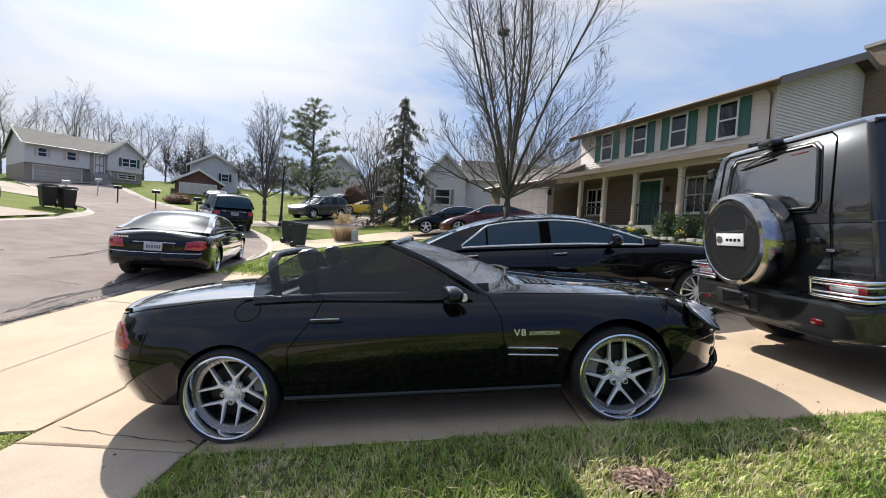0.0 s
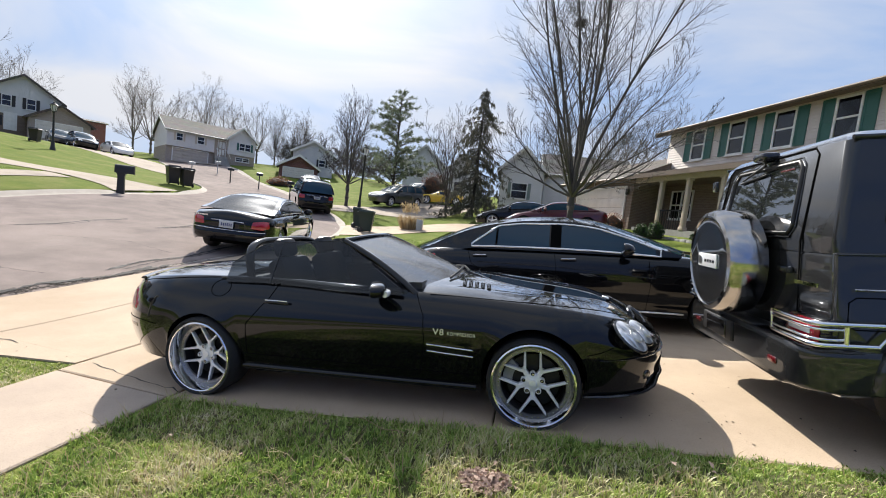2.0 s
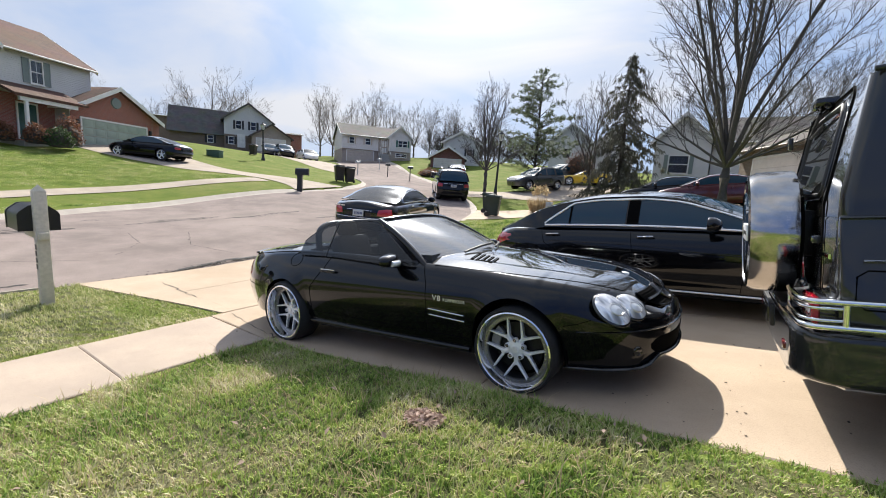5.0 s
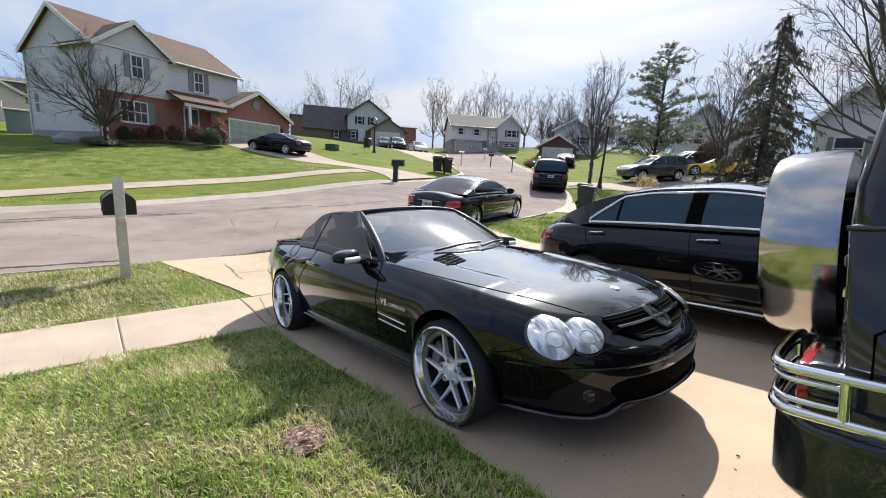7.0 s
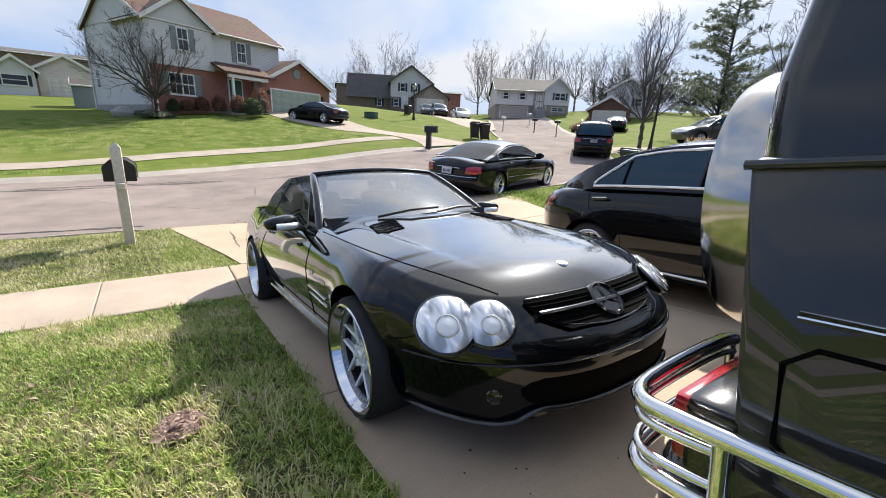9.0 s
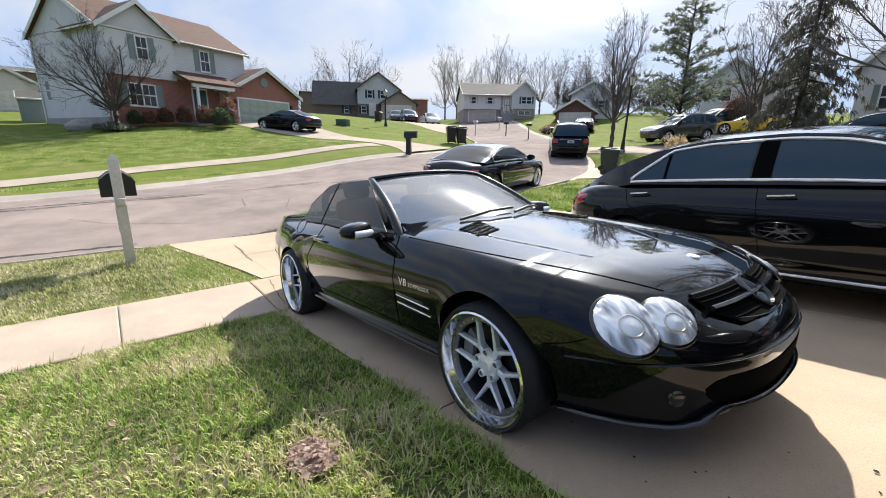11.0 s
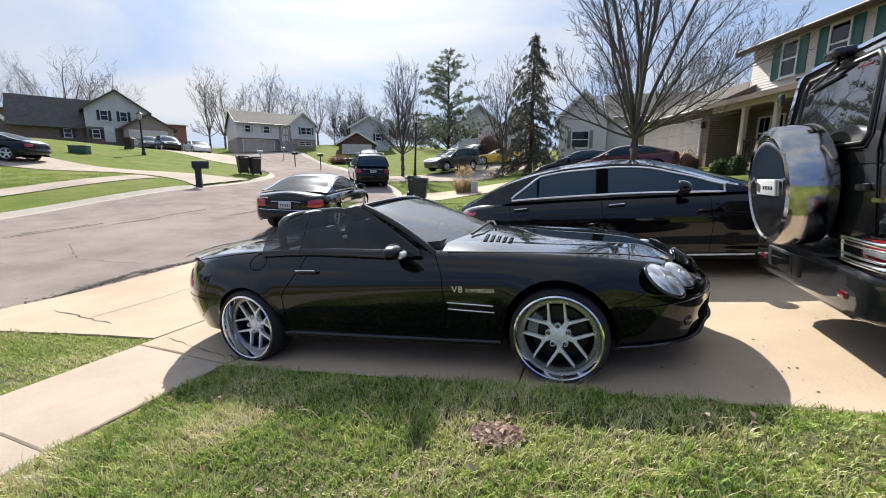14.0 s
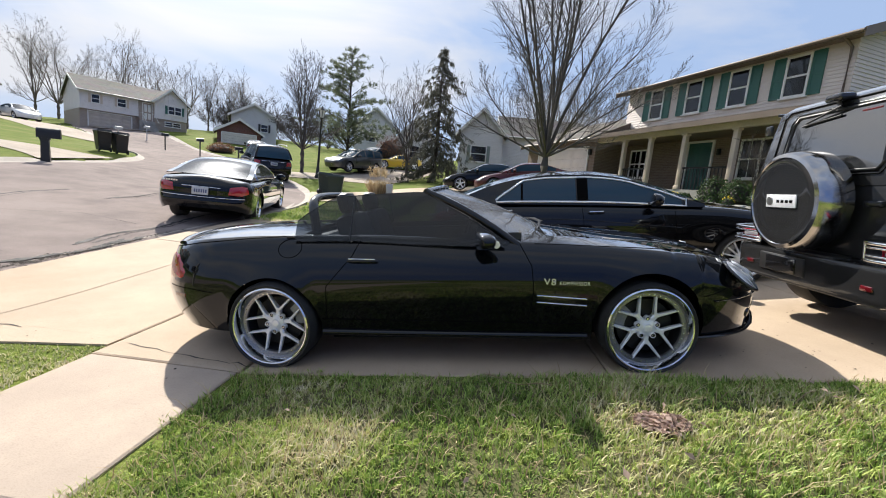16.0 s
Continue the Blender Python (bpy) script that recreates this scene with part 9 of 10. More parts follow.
SEDAN = dict(COUPE, wb=2.75, xr=-1.05, xf=3.65, style="plain", spokes=5, sw=0.035, trim=None, glass=GLASS_DARK, shield=GLASS_REAR, mirror=(1.85, 1.0),
             shoulder=[(-1.05, 0.90), (-0.4, 0.97), (0.5, 0.97), (1.6, 0.94), (2.4, 0.89), (3.1, 0.78), (3.65, 0.60)],
             spine=[(-1.05, 0.95), (-0.8, 1.03), (-0.3, 1.06), (2.1, 1.0), (2.7, 0.92), (3.3, 0.78), (3.65, 0.64)],
             sill=[(-1.05, 0.34), (-0.6, 0.25), (2.5, 0.22), (3.65, 0.22)])
CUV = dict(SUV, wb=2.7, xr=-0.95, xf=3.68, tyre=0.35, rim=0.23, hub=0.35, arch=0.40, W=0.92, wheel_y=0.87, belt_w=0.87,
           shoulder=[(-0.95, 1.04), (0.0, 1.08), (2.0, 1.03), (2.9, 0.96), (3.5, 0.82), (3.68, 0.70)],
           spine=[(-0.95, 1.08), (0.0, 1.12), (2.0, 1.10), (2.9, 1.02), (3.5, 0.88), (3.68, 0.76)],
           sill=[(-0.95, 0.40), (0, 0.32), (2.6, 0.28), (3.68, 0.28)],
           roof=[(-0.88, 1.10), (-0.70, 1.42), (-0.4, 1.62), (0.5, 1.68), (1.1, 1.66), (1.6, 1.50), (2.35, 1.06)],
           belt=[(-0.9, 1.08), (0.0, 1.06), (2.4, 1.02)], glass_side=(-0.5, 1.95), pillars=((0.15, 0.25), (1.0, 1.1)), header=1.45, rear_glass=-0.62, mirror=(1.85, 1.15))
SPORT = dict(SEDAN, wb=2.71, xr=-0.95, xf=3.6, W=0.94, arch=0.37, hub=0.34, tyre=0.34, wheel_y=0.91,
             shoulder=[(-0.95, 0.86), (-0.2, 0.90), (0.6, 0.84), (1.8, 0.80), (2.7, 0.80), (3.3, 0.66), (3.6, 0.50)],
             spine=[(-0.95, 0.90), (-0.3, 0.94), (1.9, 0.84), (2.7, 0.78), (3.3, 0.66), (3.6, 0.54)],
             sill=[(-0.95, 0.32), (0.3, 0.2), (2.5, 0.17), (3.6, 0.18)],
             roof=[(-0.55, 0.92), (0.0, 1.08), (0.6, 1.21), (1.0, 1.235), (1.35, 1.20), (1.7, 1.06), (2.15, 0.84)],
             belt=[(-0.6, 0.88), (0.5, 0.85), (2.2, 0.80)], belt_w=0.78, lean=0.5, glass_side=(0.0, 1.75), header=1.3, rear_glass=0.35, mirror=(1.6, 0.92))
MAROON = dict(SEDAN, wb=2.82, xf=3.7)


def parked(kind, label, x, y, heading, spec, paint, pitch=3.0, lamps=True, dz=0.0, group="cars parked up the street"):
    roll = 0.0
    if pitch is None:
        c, n = math.cos(radians(heading)), math.sin(radians(heading))
        pitch = math.degrees(math.atan((grade(x + 2.7 * c, y + 2.7 * n) - grade(x, y)) / 2.7))
        roll = math.degrees(math.atan((grade(x - n, y + c) - grade(x + n, y - c)) / 2.0))
    car, cols, cab, nt = light_car(kind, label, "car", on_grade(x, y, grade(x, y) + dz, heading, pitch, roll), spec, paint, group)
    for sg in (1, -1):
        hz = curve(spec["shoulder"], spec["xf"] - 0.35)
        lens_patch("headlamp", cols, nt, [("f", 0.48, hz - 0.16), ("f", 0.55, hz - 0.06), ("f", 0.74, hz - 0.02), ("f", 0.80, hz - 0.06), ("f", 0.72, hz - 0.17)], CLEAR_LENS, car, 0.005, "clear headlamp", sg, 0.01)
        tz = curve(spec["shoulder"], spec["xr"] + 0.1)
        lens_patch("tail_lamp", cols, nt, [("r", 0.5, tz - 0.22), ("r", 0.5, tz - 0.08), ("r", 0.78, tz - 0.06), ("r", 0.84, tz - 0.12), ("r", 0.8, tz - 0.22)], RED_LENS, car, 0.005, "red tail lamp", sg, 0.008)
    return car


parked("sedan", "black coupe parked on the drive before the green garage", -26.4, 12.4, 210, dict(SEDAN), PAINT, 2.0)
parked("crossover", "grey crossover parked on a neighbour's drive", -8.7, 31.2, 242, dict(CUV), PAINT_GREY, -3.0)
parked("crossover", "dark grey van parked behind the crossover", -9.4, 38.8, 245, dict(CUV), PAINT_GREY, -3.0)
parked("sports_car", "bright yellow low sports car with black stripes", -6.3, 36.3, 213, dict(SPORT), PAINT_YELLOW, -3.0)
parked("sedan", "black sedan parked nose out on the neighbour's drive", 1.6, 22.4, 186, dict(SEDAN), PAINT, -5.0)
parked("sedan", "maroon two-door car on the neighbour's drive", 3.35, 20.4, 184, dict(MAROON), PAINT_MAROON, -5.0)
parked("sedan", "dark car on the far drive", -45.0, 33.4, -25, dict(CUV), PAINT, None)
parked("sedan", "black pickup-sized car on the far drive", -49.0, 34.2, -30, dict(CUV), PAINT_GREY, None)
parked("sedan", "white car parked on the far drive", -43.4, 35.6, -22, dict(SEDAN), PAINT_WHITE, None)
parked("sedan", "dark car beside the red barn garage", -21.3, 38.0, 120, dict(SEDAN), PAINT, 2.0)

# ---- plain houses further off
plain_house("small red barn-like garage with white doors", (-30.1, 45.3), (-26.3, 47.8), 4.1, 5.55, 5.0, 1.35, "d", BRICK_MAROON, ROOF_BROWN, gar=(0.5, 4.0, 4.15, 5.3))
plain_house("pale gabled house behind the red garage", (-31.9, 50.8), (-27.4, 53.6), 5.0, 8.1, 8, 1.5, "d", SIDE_GREY, ROOF_BROWN, ((0.7, 1.5, 6.3, 7.3), (3.4, 4.3, 6.3, 7.3)), shutters=BLACK_SHUTTER)
plain_house("white gabled house behind the pine", (-15.6, 49.6), (-10.9, 51.1), 4.7, 7.9, 9, 2.1, "d", SIDE_GREY, ROOF_GREY, ((1.6, 2.5, 6.0, 7.2),))
plain_house("grey gabled house behind the yellow car", (-8.6, 40.8), (-4.7, 41.5), 2.9, 5.8, 9, 2.1, "d", SIDE_GREY, ROOF_GREY, ((1.3, 2.3, 4.0, 5.2),))
plain_house("pale grey gabled house behind the spruce", (-2.0, 33.7), (1.4, 33.9), 2.6, 6.0, 8, 1.7, "d", SIDE_GREY, ROOF_GREY, ((0.9, 2.2, 3.65, 4.95),), shutters=SLATE_SHUTTER)
plain_house("pale grey house wing with dark roof", (1.45, 35.4), (8.5, 35.8), 2.6, 6.1, 7, 2.0, "s", SIDE_GREY, ROOF_GREY)
plain_house("small grey bungalow far up the lawn", (-54.0, -9.6), (-54.5, -6.8), 3.6, 6.1, 8, 1.1, "d", SIDE_GREY, ROOF_BROWN, ((0.5, 2.3, 4.6, 5.6),), shutters=BLACK_SHUTTER)
plain_house("tan bungalow wing with white garage door", (-56.4, -6.9), (-57.0, -2.6), 3.6, 6.6, 8, 1.3, "d", SIDE_CREAM, ROOF_BROWN, gar=(0.8, 3.6, 3.9, 5.6))
plain_house("long dark brick building behind the lawns", (-70.6, -16.0), (-72.0, 0.0), 4.5, 9.2, 10, 0.9, "s", BRICK_TAN, ROOF_GREY)
plain_house("low brown brick building behind the trees", (-77.0, 31.5), (-74.4, 38.5), 6.0, 10.4, 10, 0.5, "s", BRICK_TAN, ROOF_BROWN)
plain_house("low red brick building beside the far house", (-67.5, 49.0), (-65.5, 52.2), 6.0, 9.6, 10, 0.6, "s", BRICK_RED, ROOF_BROWN)
plain_house("small dark garden shed beside the brick house", (-38.9, -2.6), (-39.0, -1.0), 2.6, 4.1, 1.8, 0.45, "s", SLATE_SHUTTER, ROOF_GREY, over=0.1)

# ---- near lawn: blades of grass, fallen leaves, cracks
def blade_mat(name, stops):
    m, n, l, p = material(name)
    g = n.new("ShaderNodeNewGeometry")
    r = n.new("ShaderNodeValToRGB")
    while len(r.color_ramp.elements) < len(stops):
        r.color_ramp.elements.new(0.5)
    for e, (pos, c) in zip(r.color_ramp.elements, stops):
        e.position, e.color = pos, (*c, 1)
    no = n.new("ShaderNodeTexNoise")
    no.inputs["Scale"].default_value, no.inputs["Detail"].default_value = 1.6, 4.0
    l.new(g.outputs["Position"], no.inputs["Vector"])
    mx = n.new("ShaderNodeMath")
    mx.operation = "MULTIPLY_ADD"
    mx.inputs[1].default_value, mx.inputs[2].default_value = 2.1, -0.82
    l.new(no.outputs["Fac"], mx.inputs[0])
    ad = n.new("ShaderNodeMath")
    l.new(mx.outputs[0], ad.inputs[0])
    sc = n.new("ShaderNodeMath")
    sc.operation = "MULTIPLY_ADD"
    sc.inputs[1].default_value, sc.inputs[2].default_value = 0.62, -0.10
    l.new(g.outputs["Random Per Island"], sc.inputs[0])
    l.new(sc.outputs[0], ad.inputs[1])
    l.new(ad.outputs[0], r.inputs["Fac"])
    l.new(r.outputs["Color"], p.inputs["Base Color"])
    p.inputs["Roughness"].default_value = 0.5
    p.inputs["Specular IOR Level"].default_value = 0.22
    tr = n.new("ShaderNodeBsdfTranslucent")
    l.new(r.outputs["Color"], tr.inputs["Color"])
    mixs = n.new("ShaderNodeMixShader")
    mixs.inputs["Fac"].default_value = 0.28
    l.new(p.outputs["BSDF"], mixs.inputs[1])
    l.new(tr.outputs["BSDF"], mixs.inputs[2])
    l.new(mixs.outputs["Shader"], n["Material Output"].inputs["Surface"])
    return m


BLADE = blade_mat("spring_grass_blades", [(0.0, (0.07, 0.135, 0.024)), (0.3, (0.23, 0.35, 0.065)), (0.58, (0.42, 0.50, 0.13)), (0.80, (0.62, 0.57, 0.31)), (1.0, (0.74, 0.66, 0.46))])

BLADE_DRY = blade_mat("dry_spring_grass_blades", [(0.0, (0.14, 0.17, 0.05)), (0.22, (0.33, 0.37, 0.12)), (0.45, (0.50, 0.50, 0.22)), (0.68, (0.64, 0.58, 0.36)), (1.0, (0.74, 0.66, 0.46))])

def bumpy(x, y):
    return 0.5 + 0.5 * np.sin(x * 2.1 + 1.3 * np.sin(y * 1.7)) * np.cos(y * 2.6 + 0.9 * np.sin(x * 3.1))


def ease(t):
    t = np.clip(t, 0, 1)
    return t * t * (3 - 2 * t)


def turf(x, y):
    """Lawn height for many places at once."""
    v = np.clip(y - 3.5, 0, 55)
    z = 0.047 * v + 0.0009 * v * v - 0.02 * np.clip(-y - 1.0, 0, 12)
    z = z + 0.034 * np.clip(-5.4 - x, 0, 34) * (0.35 + 0.65 * ease((y + 2.0) / 6.0))
    z = z + 0.10 * np.clip(-15.5 - x, 0, 15) * (1 - ease((y - 12.0) / 24.0))
    z = z + 0.085 * np.clip(-30.5 - x, 0, 25) * (1 - ease((y - 26.0) / 16.0))
    z = z + 0.32 * ease((-10.0 - x) / 5.0) * ease((y - 6.0) / 7.0) * (1 - ease((y - 17.0) / 9.0)) * (1 - ease((-18.0 - x) / 6.0))
    z = z + 0.117 * np.clip(x + 1.55, 0, 14)
    z = z - (0.25 * ease((v - 5.0) / 12.0) + 0.2 * ease((v - 18.0) / 20.0)) * ease((-3.0 - x) / 4.0) * ease((x + 34.0) / 8.0)
    z = z - 0.07 * np.clip(v, 0, 2.6) * ease((x + 2.5) / 3.0) * (1 - ease((y - 8.8) / 4.0))
    return z + np.where((x > -1.5) & (y < 2.6), 0.075 * ease((x + 1.5) / 1.5) * ease((2.62 - y) / 0.5), 0)


def grass_patch(name, label, area, density, height, width, seed, keep=None, mat=None, flat=1.3):
    """Blades over a rectangle of lawn; each is a bent sliver of three triangles."""
    rg = np.random.RandomState(seed)
    x0, x1, y0, y1 = area
    n = int((x1 - x0) * (y1 - y0) * density)
    x, y = rg.uniform(x0, x1, n), rg.uniform(y0, y1, n)
    if keep is not None:
        k = keep(x, y)
        x, y = x[k], y[k]
        n = len(x)
    # thin the grass in patches
    bare = bumpy(x * 1.9 + 5, y * 2.3 - 1) * 0.6 + bumpy(x * 5.3, y * 4.7 + 2) * 0.4
    k = rg.rand(n) < 0.72 + 0.4 * bare
    x, y = x[k], y[k]
    n = len(x)
    # gather blades into tufts
    cx, cy = np.floor(x * 11 + 0.7 * np.sin(y * 3.1)), np.floor(y * 11 + 0.7 * np.sin(x * 2.7))
    fx, fy = np.sin(cx * 12.9898 + cy * 78.233) * 43758.5453, np.sin(cx * 39.346 + cy * 11.135) * 24634.6345
    tx, ty = (cx + fx - np.floor(fx)) / 11, (cy + fy - np.floor(fy)) / 11
    pull = 0.5 * rg.rand(n)
    x, y = x + (tx - x) * pull, y + (ty - y) * pull
    z = turf(x, y) - 0.015
    lump = bumpy(x, y) * 0.7 + 0.3 * bumpy(x * 2.7 + 3, y * 2.7)
    h = height * (0.45 + 1.0 * lump ** 1.8) * rg.uniform(0.45, 1.35, n)
    a = rg.uniform(0, 2 * np.pi, n)
    lean = rg.uniform(0.2, flat, n) * h
    dx, dy = np.cos(a), np.sin(a)
    w = width * rg.uniform(0.6, 1.3, n)
    px, py = -dy * w, dx * w
    V = np.zeros((n, 5, 3), np.float32)
    V[:, 0] = np.stack([x + px, y + py, z], 1)
    V[:, 1] = np.stack([x - px, y - py, z], 1)
    mx, my, mz = x + dx * lean * 0.35, y + dy * lean * 0.35, z + h * 0.62
    V[:, 2] = np.stack([mx + px * 0.8, my + py * 0.8, mz], 1)
    V[:, 3] = np.stack([mx - px * 0.8, my - py * 0.8, mz], 1)
    V[:, 4] = np.stack([x + dx * lean, y + dy * lean, z + h * 0.95], 1)
    base = (np.arange(n) * 5)[:, None, None]
    T = (np.array([[0, 1, 3], [0, 3, 2], [2, 3, 4]])[None] + base).reshape(-1, 3)
    ob = new(name, fast_mesh(name, V.reshape(-1, 3), T, mat or BLADE))
    tagged(ob, label, "grass", kind="stuff")
    return ob


THATCH = ground_mat("brown_thatch_between_grass", ((0.075, 0.085, 0.028), (0.11, 0.105, 0.045), (0.20, 0.17, 0.09)), (3.0, 1.1), 0.95, 0.02, 60)


def thatch(name, label, area, step=0.12):
    x0, x1, y0, y1 = area
    nx, ny = int((x1 - x0) / step), int((y1 - y0) / step)
    vs, fs = [], []
    for i in range(nx + 1):
        for j in range(ny + 1):
            x, y = x0 + (x1 - x0) * i / nx, y0 + (y1 - y0) * j / ny
            rim = i in (0, nx) or j in (0, ny)
            vs.append((x, y, grade(x, y) + (0.075 * smooth01((x + 1.5) / 1.5) * smooth01((2.62 - y) / 0.5) if x > -1.5 and y < 2.6 else 0) + (-0.03 if rim else -0.011 + 0.006 * math.sin(x * 31) * math.sin(y * 27))))
    for i in range(nx):
        for j in range(ny):
            a = i * (ny + 1) + j
            fs.append((a, a + ny + 1, a + ny + 2, a + 1))
    tagged(solid(name, vs, fs, THATCH, smooth=60), label, "soil", kind="structure")


thatch("lawn_soil", "brown thatch and soil between the grass blades", (-1.585, 4.7, -3.3, 2.49))
thatch("verge_soil", "brown thatch and soil under the verge grass", (-5.24, -2.72, -4.6, 1.93))
PILE = (0.95, 1.85)
grass_patch("lawn_grass", "uneven bright green grass with dry tufts on the lawn", (-1.62, 4.6, -3.2, 2.58), 8200, 0.05, 0.0032, 1,
            lambda x, y: (x > -1.56 + 0.05 * np.sin(y * 9) + 0.04 * np.sin(y * 23)) & (y < 2.50 + 0.03 * np.sin(x * 11) + 0.025 * np.sin(x * 29)) & (((x - PILE[0]) / 0.13) ** 2 + ((y - PILE[1]) / 0.095) ** 2 > 1 - 0.5 * np.sin(x * 40) * np.sin(y * 37)))
grass_patch("lawn_straw", "long pale dry grass blades lying over the lawn", (-1.62, 4.6, -3.2, 2.5), 500, 0.09, 0.0024, 7, lambda x, y: x > -1.56, STRAW, 2.2)
grass_patch("verge_grass", "dry and green grass of the verge strip", (-5.3, -2.66, -4.5, 2.75), 3600, 0.05, 0.004, 2,
            lambda x, y: (x < -2.70 + 0.03 * np.sin(y * 11)) & (x > -5.28) & (y < 2.66 - 0.27 * (-2.7 - x) + 0.03 * np.sin(x * 13)), BLADE_DRY)
grass_patch("lawn_grass_beyond", "green grass of the lawn beyond the worn corner", (-1.58, 10.5, -9.0, 2.5), 620, 0.055, 0.009, 8,
            lambda x, y: ((x > 4.55) | (y < -3.15)) & (y < 2.47))
grass_patch("drive_side_grass", "green grass between the drive and the street", (-5.3, 3.5, 8.95, 14.5), 600, 0.08, 0.009, 3, lambda x, y: (x > -5.25) & ((x > -1.55) | (x < -2.72)) & (y < 14.0 + (x + 5) * 1.2))
grass_patch("far_verge_grass", "green grass of the far verge and lawn", (-30, -13.2, -8, 13), 420, 0.04, 0.009, 4, lambda x, y: (x < -14.2 - 0.15 * np.maximum(y, 0)) & ~((x < -15.3) & (x > -18.6)) & (y < 13 + (x + 18) * 0.42))


def leaf_things():
    rnd = random.Random(12)
    def leaf_geo(x, y, z, size, vs, ts):
        a = rnd.uniform(0, 6.28)
        n = Vector((rnd.gauss(0, 0.35), rnd.gauss(0, 0.35), 1)).normalized()
        u = Vector((math.cos(a), math.sin(a), 0))
        u = (u - n * u.dot(n)).normalized()
        w = n.cross(u)
        c = Vector((x, y, z))
        b = len(vs)
        pts = [c - u * size, c - u * size * 0.2 + w * size * 0.55 + n * size * 0.3, c + u * size, c - u * size * 0.2 - w * size * 0.55 + n * size * 0.3, c + n * size * 0.05]
        vs.extend(tuple(p) for p in pts)
        ts.extend([(b, b + 4, b + 1), (b + 1, b + 4, b + 2), (b + 2, b + 4, b + 3), (b + 3, b + 4, b)])
    vs, ts = [], []
    for i in range(300):
        a, r = rnd.uniform(0, 6.28), math.sqrt(rnd.random())
        x, y = PILE[0] + 0.13 * r * math.cos(a), PILE[1] + 0.095 * r * math.sin(a)
        leaf_geo(x, y, land(x, y) + 0.012 + rnd.uniform(0.0, 0.02) * (1.2 - r), rnd.uniform(0.012, 0.026), vs, ts)
    ob = new("leaf_pile", fast_mesh("leaf_pile", vs, ts, DRY_LEAF))
    tagged(ob, "small heap of dry brown leaves in the lawn", "leaves", kind="stuff")
    # single leaves lying on the lawn
    proto = None
    for i in range(60):
        x, y = rnd.uniform(-1.3, 3.2), rnd.uniform(-0.6, 2.3)
        if i < 6:
            x, y = ((-0.35, 1.75), (-0.95, 1.9), (-0.2, 0.9), (-0.9, 0.8), (0.1, 1.2), (0.5, 1.0))[i]
        vs, ts = [], []
        if proto is None:
            leaf_geo(0, 0, 0, 0.045, vs, ts)
            proto = fast_mesh("fallen_leaf", vs, ts, DRY_LEAF)
        o = new("fallen_leaf", proto)
        k = rnd.uniform(0.25, 0.62)
        o.matrix_basis = pose(x, y, land(x, y) + 0.055, rnd.uniform(-25, 25), rnd.uniform(-25, 25), rnd.uniform(0, 360)) @ Matrix.Scale(k, 4)
        tagged(o, "dry brown leaf lying in the grass", "leaf", "leaves on the lawn")


leaf_things()


def crack_line(name, label, pts, width, seed, lift):
    """A jagged open crack lying on the paving."""
    rnd = random.Random(seed)
    dense_ = []
    for (a, b), (c, d) in zip(pts, pts[1:]):
        n = max(2, int(math.hypot(c - a, d - b) / 0.07))
        for i in range(n):
            dense_.append((a + (c - a) * i / n + rnd.gauss(0, 0.012), b + (d - b) * i / n + rnd.gauss(0, 0.012)))
    dense_.append(pts[-1])
    vs, fs = [], []
    for i, (x, y) in enumerate(dense_):
        p, q = dense_[max(i - 1, 0)], dense_[min(i + 1, len(dense_) - 1)]
        t = Vector((q[0] - p[0], q[1] - p[1])).normalized()
        w = width * rnd.uniform(0.35, 1.5) * (0.25 if i in (0, len(dense_) - 1) else 1)
        for sg in (1, -1):
            xx, yy = x - t.y * w * sg, y + t.x * w * sg
            vs.append((xx, yy, grade(xx, yy) + lift(xx, yy)))
    for i in range(len(dense_) - 1):
        fs.append((2 * i, 2 * i + 1, 2 * i + 3, 2 * i + 2))
    tagged(solid(name, vs, fs, CRACK), label, "crack", kind="structure")


def road_lift(x, y):
    return -DROP + 0.05 * math.sin(math.pi * min(max((-5.4 - x) / 8.2, 0), 1)) + 0.006


# long broken seams that follow the street, side by side, and a few crossing ones
for k, (x0, y0, y1) in enumerate(((-10.85, -3.2, 3.4), (-11.2, -1.0, 2.8), (-10.9, 4.5, 8.4), (-11.15, 5.4, 11.6), (-11.0, 2.2, 3.5), (-12.2, 3.9, 4.5), (-12.0, 8.2, 10.0), (-10.6, 7.0, 12.5), (-6.1, -4.0, 1.6), (-6.15, 5.6, 11.0), (-11.9, 11.0, 16.5), (-9.2, 9.4, 14.0))):
    n = max(3, int((y1 - y0) / 0.9))
    pts = [(x0 + 0.10 * math.sin(2.3 * i + k * 1.7) - 0.06 * i * (1 if y0 > 4 else 0), y0 + (y1 - y0) * i / n) for i in range(n + 1)]
    crack_line("road_crack", "dark jagged crack in the asphalt", pts, 0.034, 200 + k, road_lift)
    crack_line("road_crack", "dark jagged crack in the asphalt", [(a + 0.09 + 0.05 * math.sin(i * 1.9), b + 0.2) for i, (a, b) in enumerate(pts[: max(2, len(pts) * 2 // 3)])], 0.012, 300 + k, road_lift)
for k, pts in enumerate(([(-7.4, 3.1), (-8.4, 3.9), (-9.6, 4.1)], [(-8.9, 0.6), (-8.0, 1.2), (-7.2, 2.6)], [(-9.0, 5.2), (-7.6, 4.6), (-6.4, 4.9)], [(-9.3, 6.8), (-8.0, 7.6), (-6.6, 7.4)])):
    crack_line("road_crack", "hairline crack in the asphalt", pts, 0.006, 260 + k, road_lift)
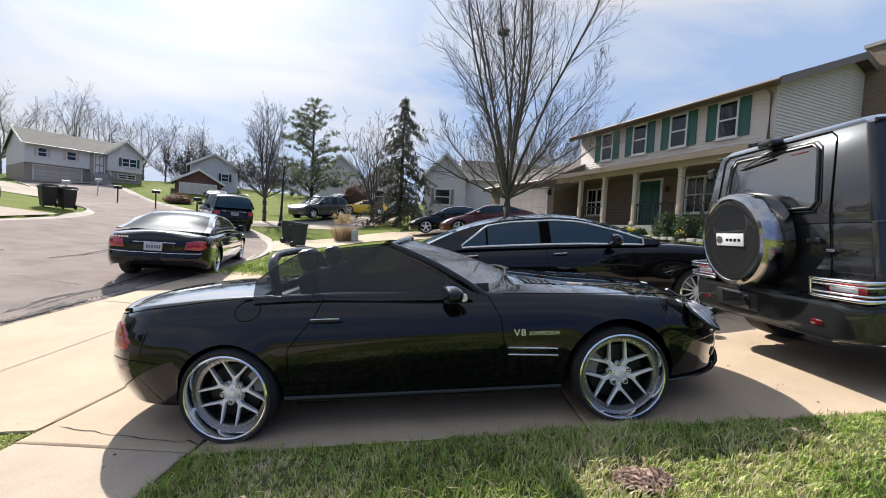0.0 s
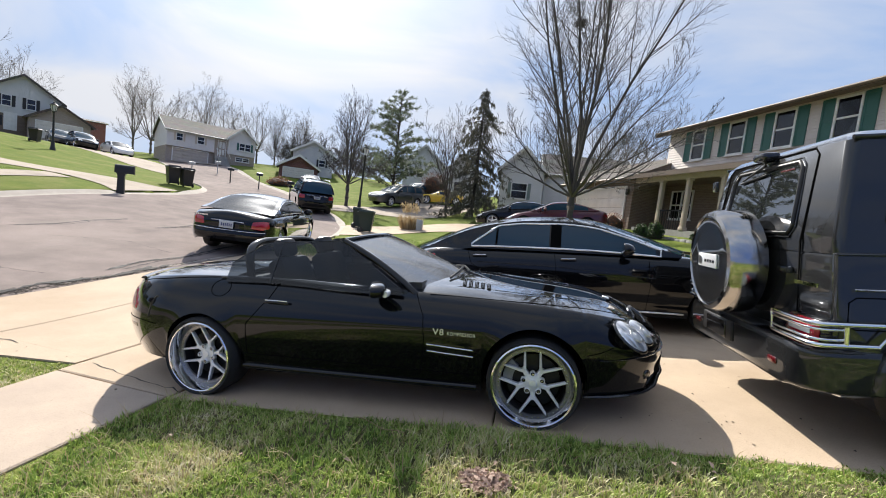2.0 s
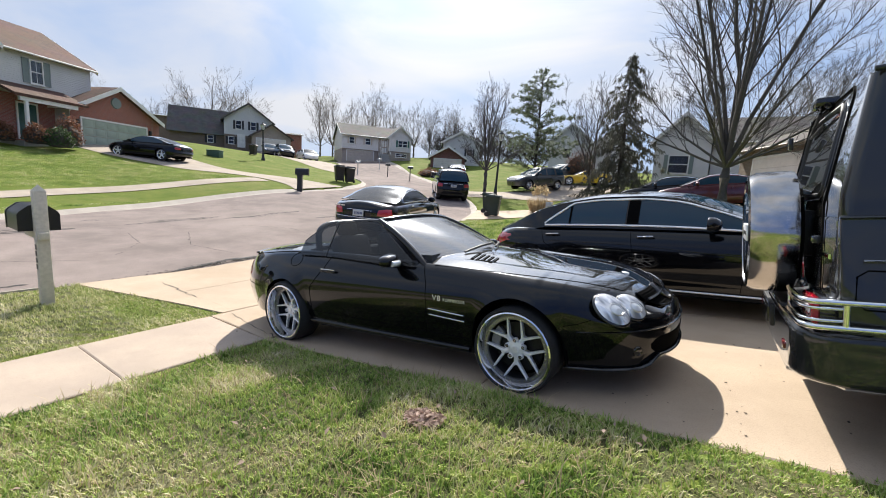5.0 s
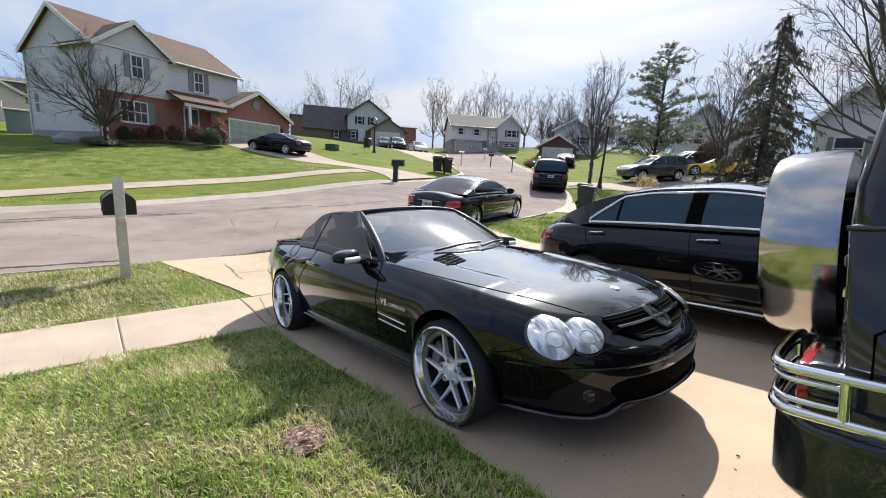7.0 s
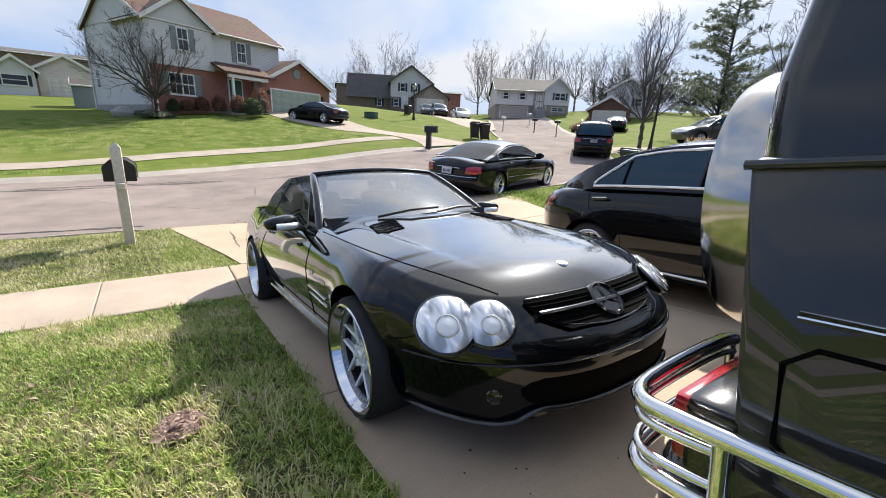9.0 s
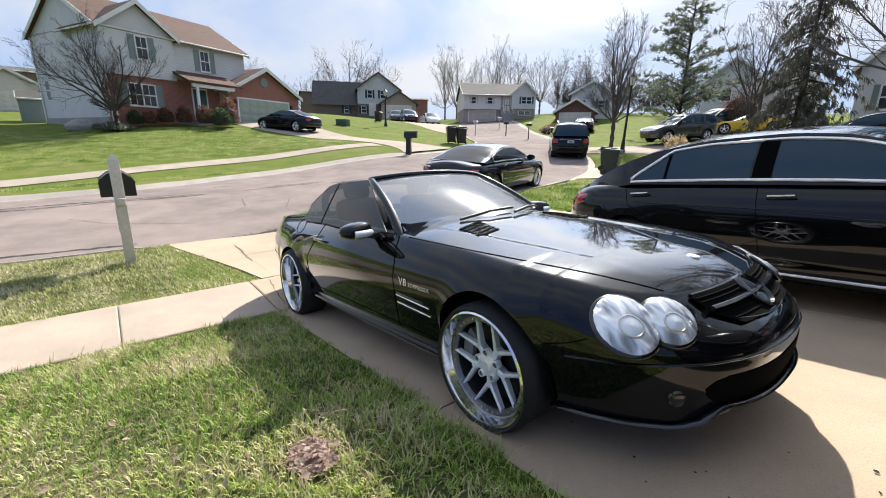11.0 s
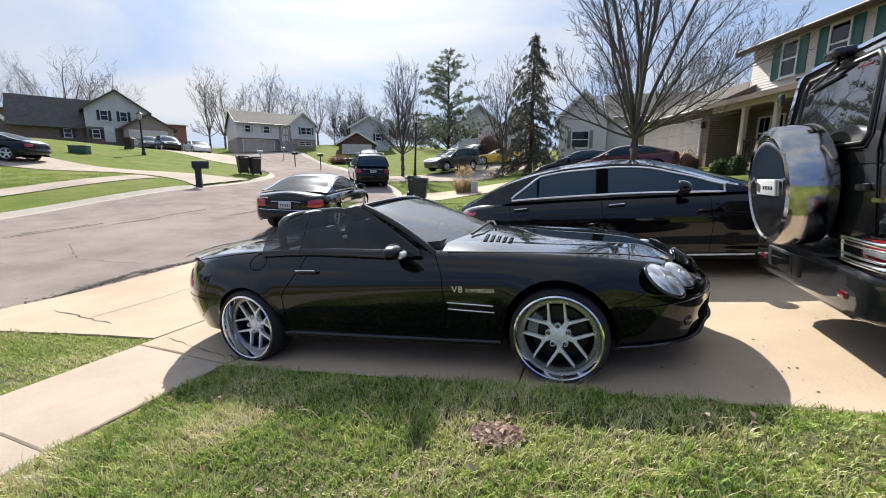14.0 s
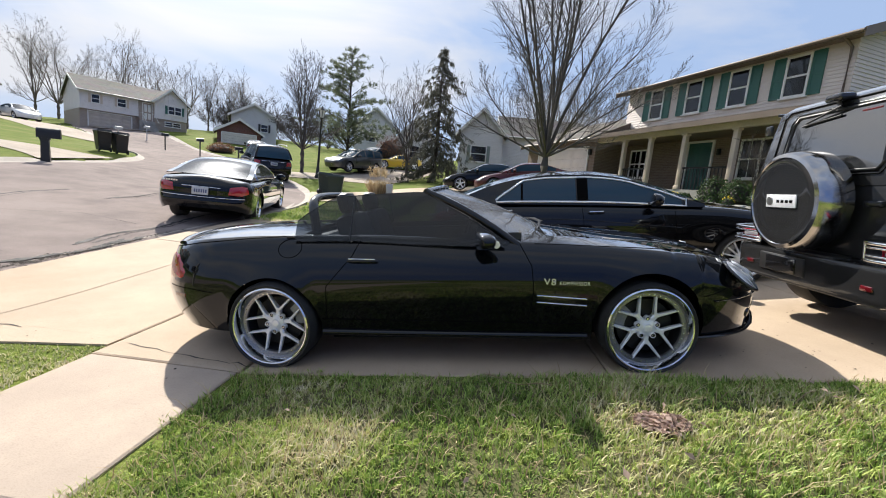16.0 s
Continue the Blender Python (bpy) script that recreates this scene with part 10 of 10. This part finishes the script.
for k, pts in enumerate(([(-5.80, 3.9), (-5.95, 4.5), (-5.78, 5.2)], [(-5.9, 4.6), (-5.72, 5.4), (-5.9, 6.3)], [(-5.75, 3.4), (-5.85, 4.0)], [(-5.7, 5.3), (-5.8, 6.6)])):
    crack_line("gutter_crack", "broken dark patch along the gutter", pts, 0.035, 230 + k, lambda x, y: -DROP + 0.022)
crack_line("slab_crack", "thin crack across the concrete joint", [(-2.62, 2.72), (-2.2, 2.66), (-1.8, 2.62), (-1.5, 2.6)], 0.005, 240, lambda x, y: 0.0085)
crack_line("slab_crack", "dark groove in the concrete apron", [(-4.75, 2.80), (-4.2, 2.78), (-3.55, 2.76)], 0.008, 241, lambda x, y: 0.008)


def litter(name, label, spots, size, seed, lift, mat):
    """Small curled flakes lying where wind and water leave them."""
    rnd = random.Random(seed)
    vs, ts = [], []
    for x0, y0, rx, ry, n in spots:
        for _ in range(n):
            x, y = rnd.gauss(x0, rx), rnd.gauss(y0, ry)
            a, k = rnd.uniform(0, 6.28), size * rnd.uniform(0.4, 1.3)
            z = grade(x, y) + lift(x, y)
            b = len(vs)
            for i in range(5):
                w = a + 2 * math.pi * i / 5
                vs.append((x + k * math.cos(w) * (1.0 if i % 2 else 0.6), y + k * math.sin(w) * 0.7, z + rnd.uniform(0.0, 0.35) * k))
            vs.append((x, y, z + 0.3 * k))
            ts += [(b + i, b + (i + 1) % 5, b + 5) for i in range(5)]
    tagged(new(name, fast_mesh(name, vs, ts, mat)), label, "litter", kind="stuff")


GUTTER_DIRT = plain("dark_gutter_dirt", (0.045, 0.04, 0.034), 0.95, spec=0.1, var=0.4, scale=40)
litter("gutter_litter", "dark wet dirt and leaf crumbs along the gutter before the drive",
       [(-5.72, 3.5, 0.07, 0.22, 150), (-5.78, 4.15, 0.09, 0.28, 260), (-5.74, 4.9, 0.08, 0.25, 200), (-5.72, 5.7, 0.06, 0.35, 130), (-5.70, 2.7, 0.06, 0.4, 60), (-5.74, 7.0, 0.07, 0.5, 90)],
       0.022, 61, lambda x, y: -DROP + 0.012, GUTTER_DIRT)
litter("drive_litter", "small dark leaf crumbs scattered over the drive",
       [(2.3, 2.85, 0.35, 0.12, 12), (2.7, 3.0, 0.3, 0.2, 10), (2.3, 3.8, 0.5, 0.4, 10), (3.2, 4.3, 0.5, 0.5, 8), (-1.9, 1.9, 0.3, 0.5, 7), (-3.6, 4.0, 0.8, 0.9, 8)],
       0.011, 62, lambda x, y: 0.009, GUTTER_DIRT)

# a long bleached stalk in the grass
stalk = [(0.10 + 0.36 * f, 2.22 - 0.10 * f + 0.06 * math.sin(f * 4.0), 0.0) for f in [i / 12 for i in range(13)]]
tagged(solid("dry_stalk", *tube([(x, y, land(x, y) + 0.055 + 0.03 * math.sin(x * 17)) for x, y, _ in stalk], 0.0028, 6), STRAW, smooth=60), "long bleached dry stalk lying in the grass", "stalk")
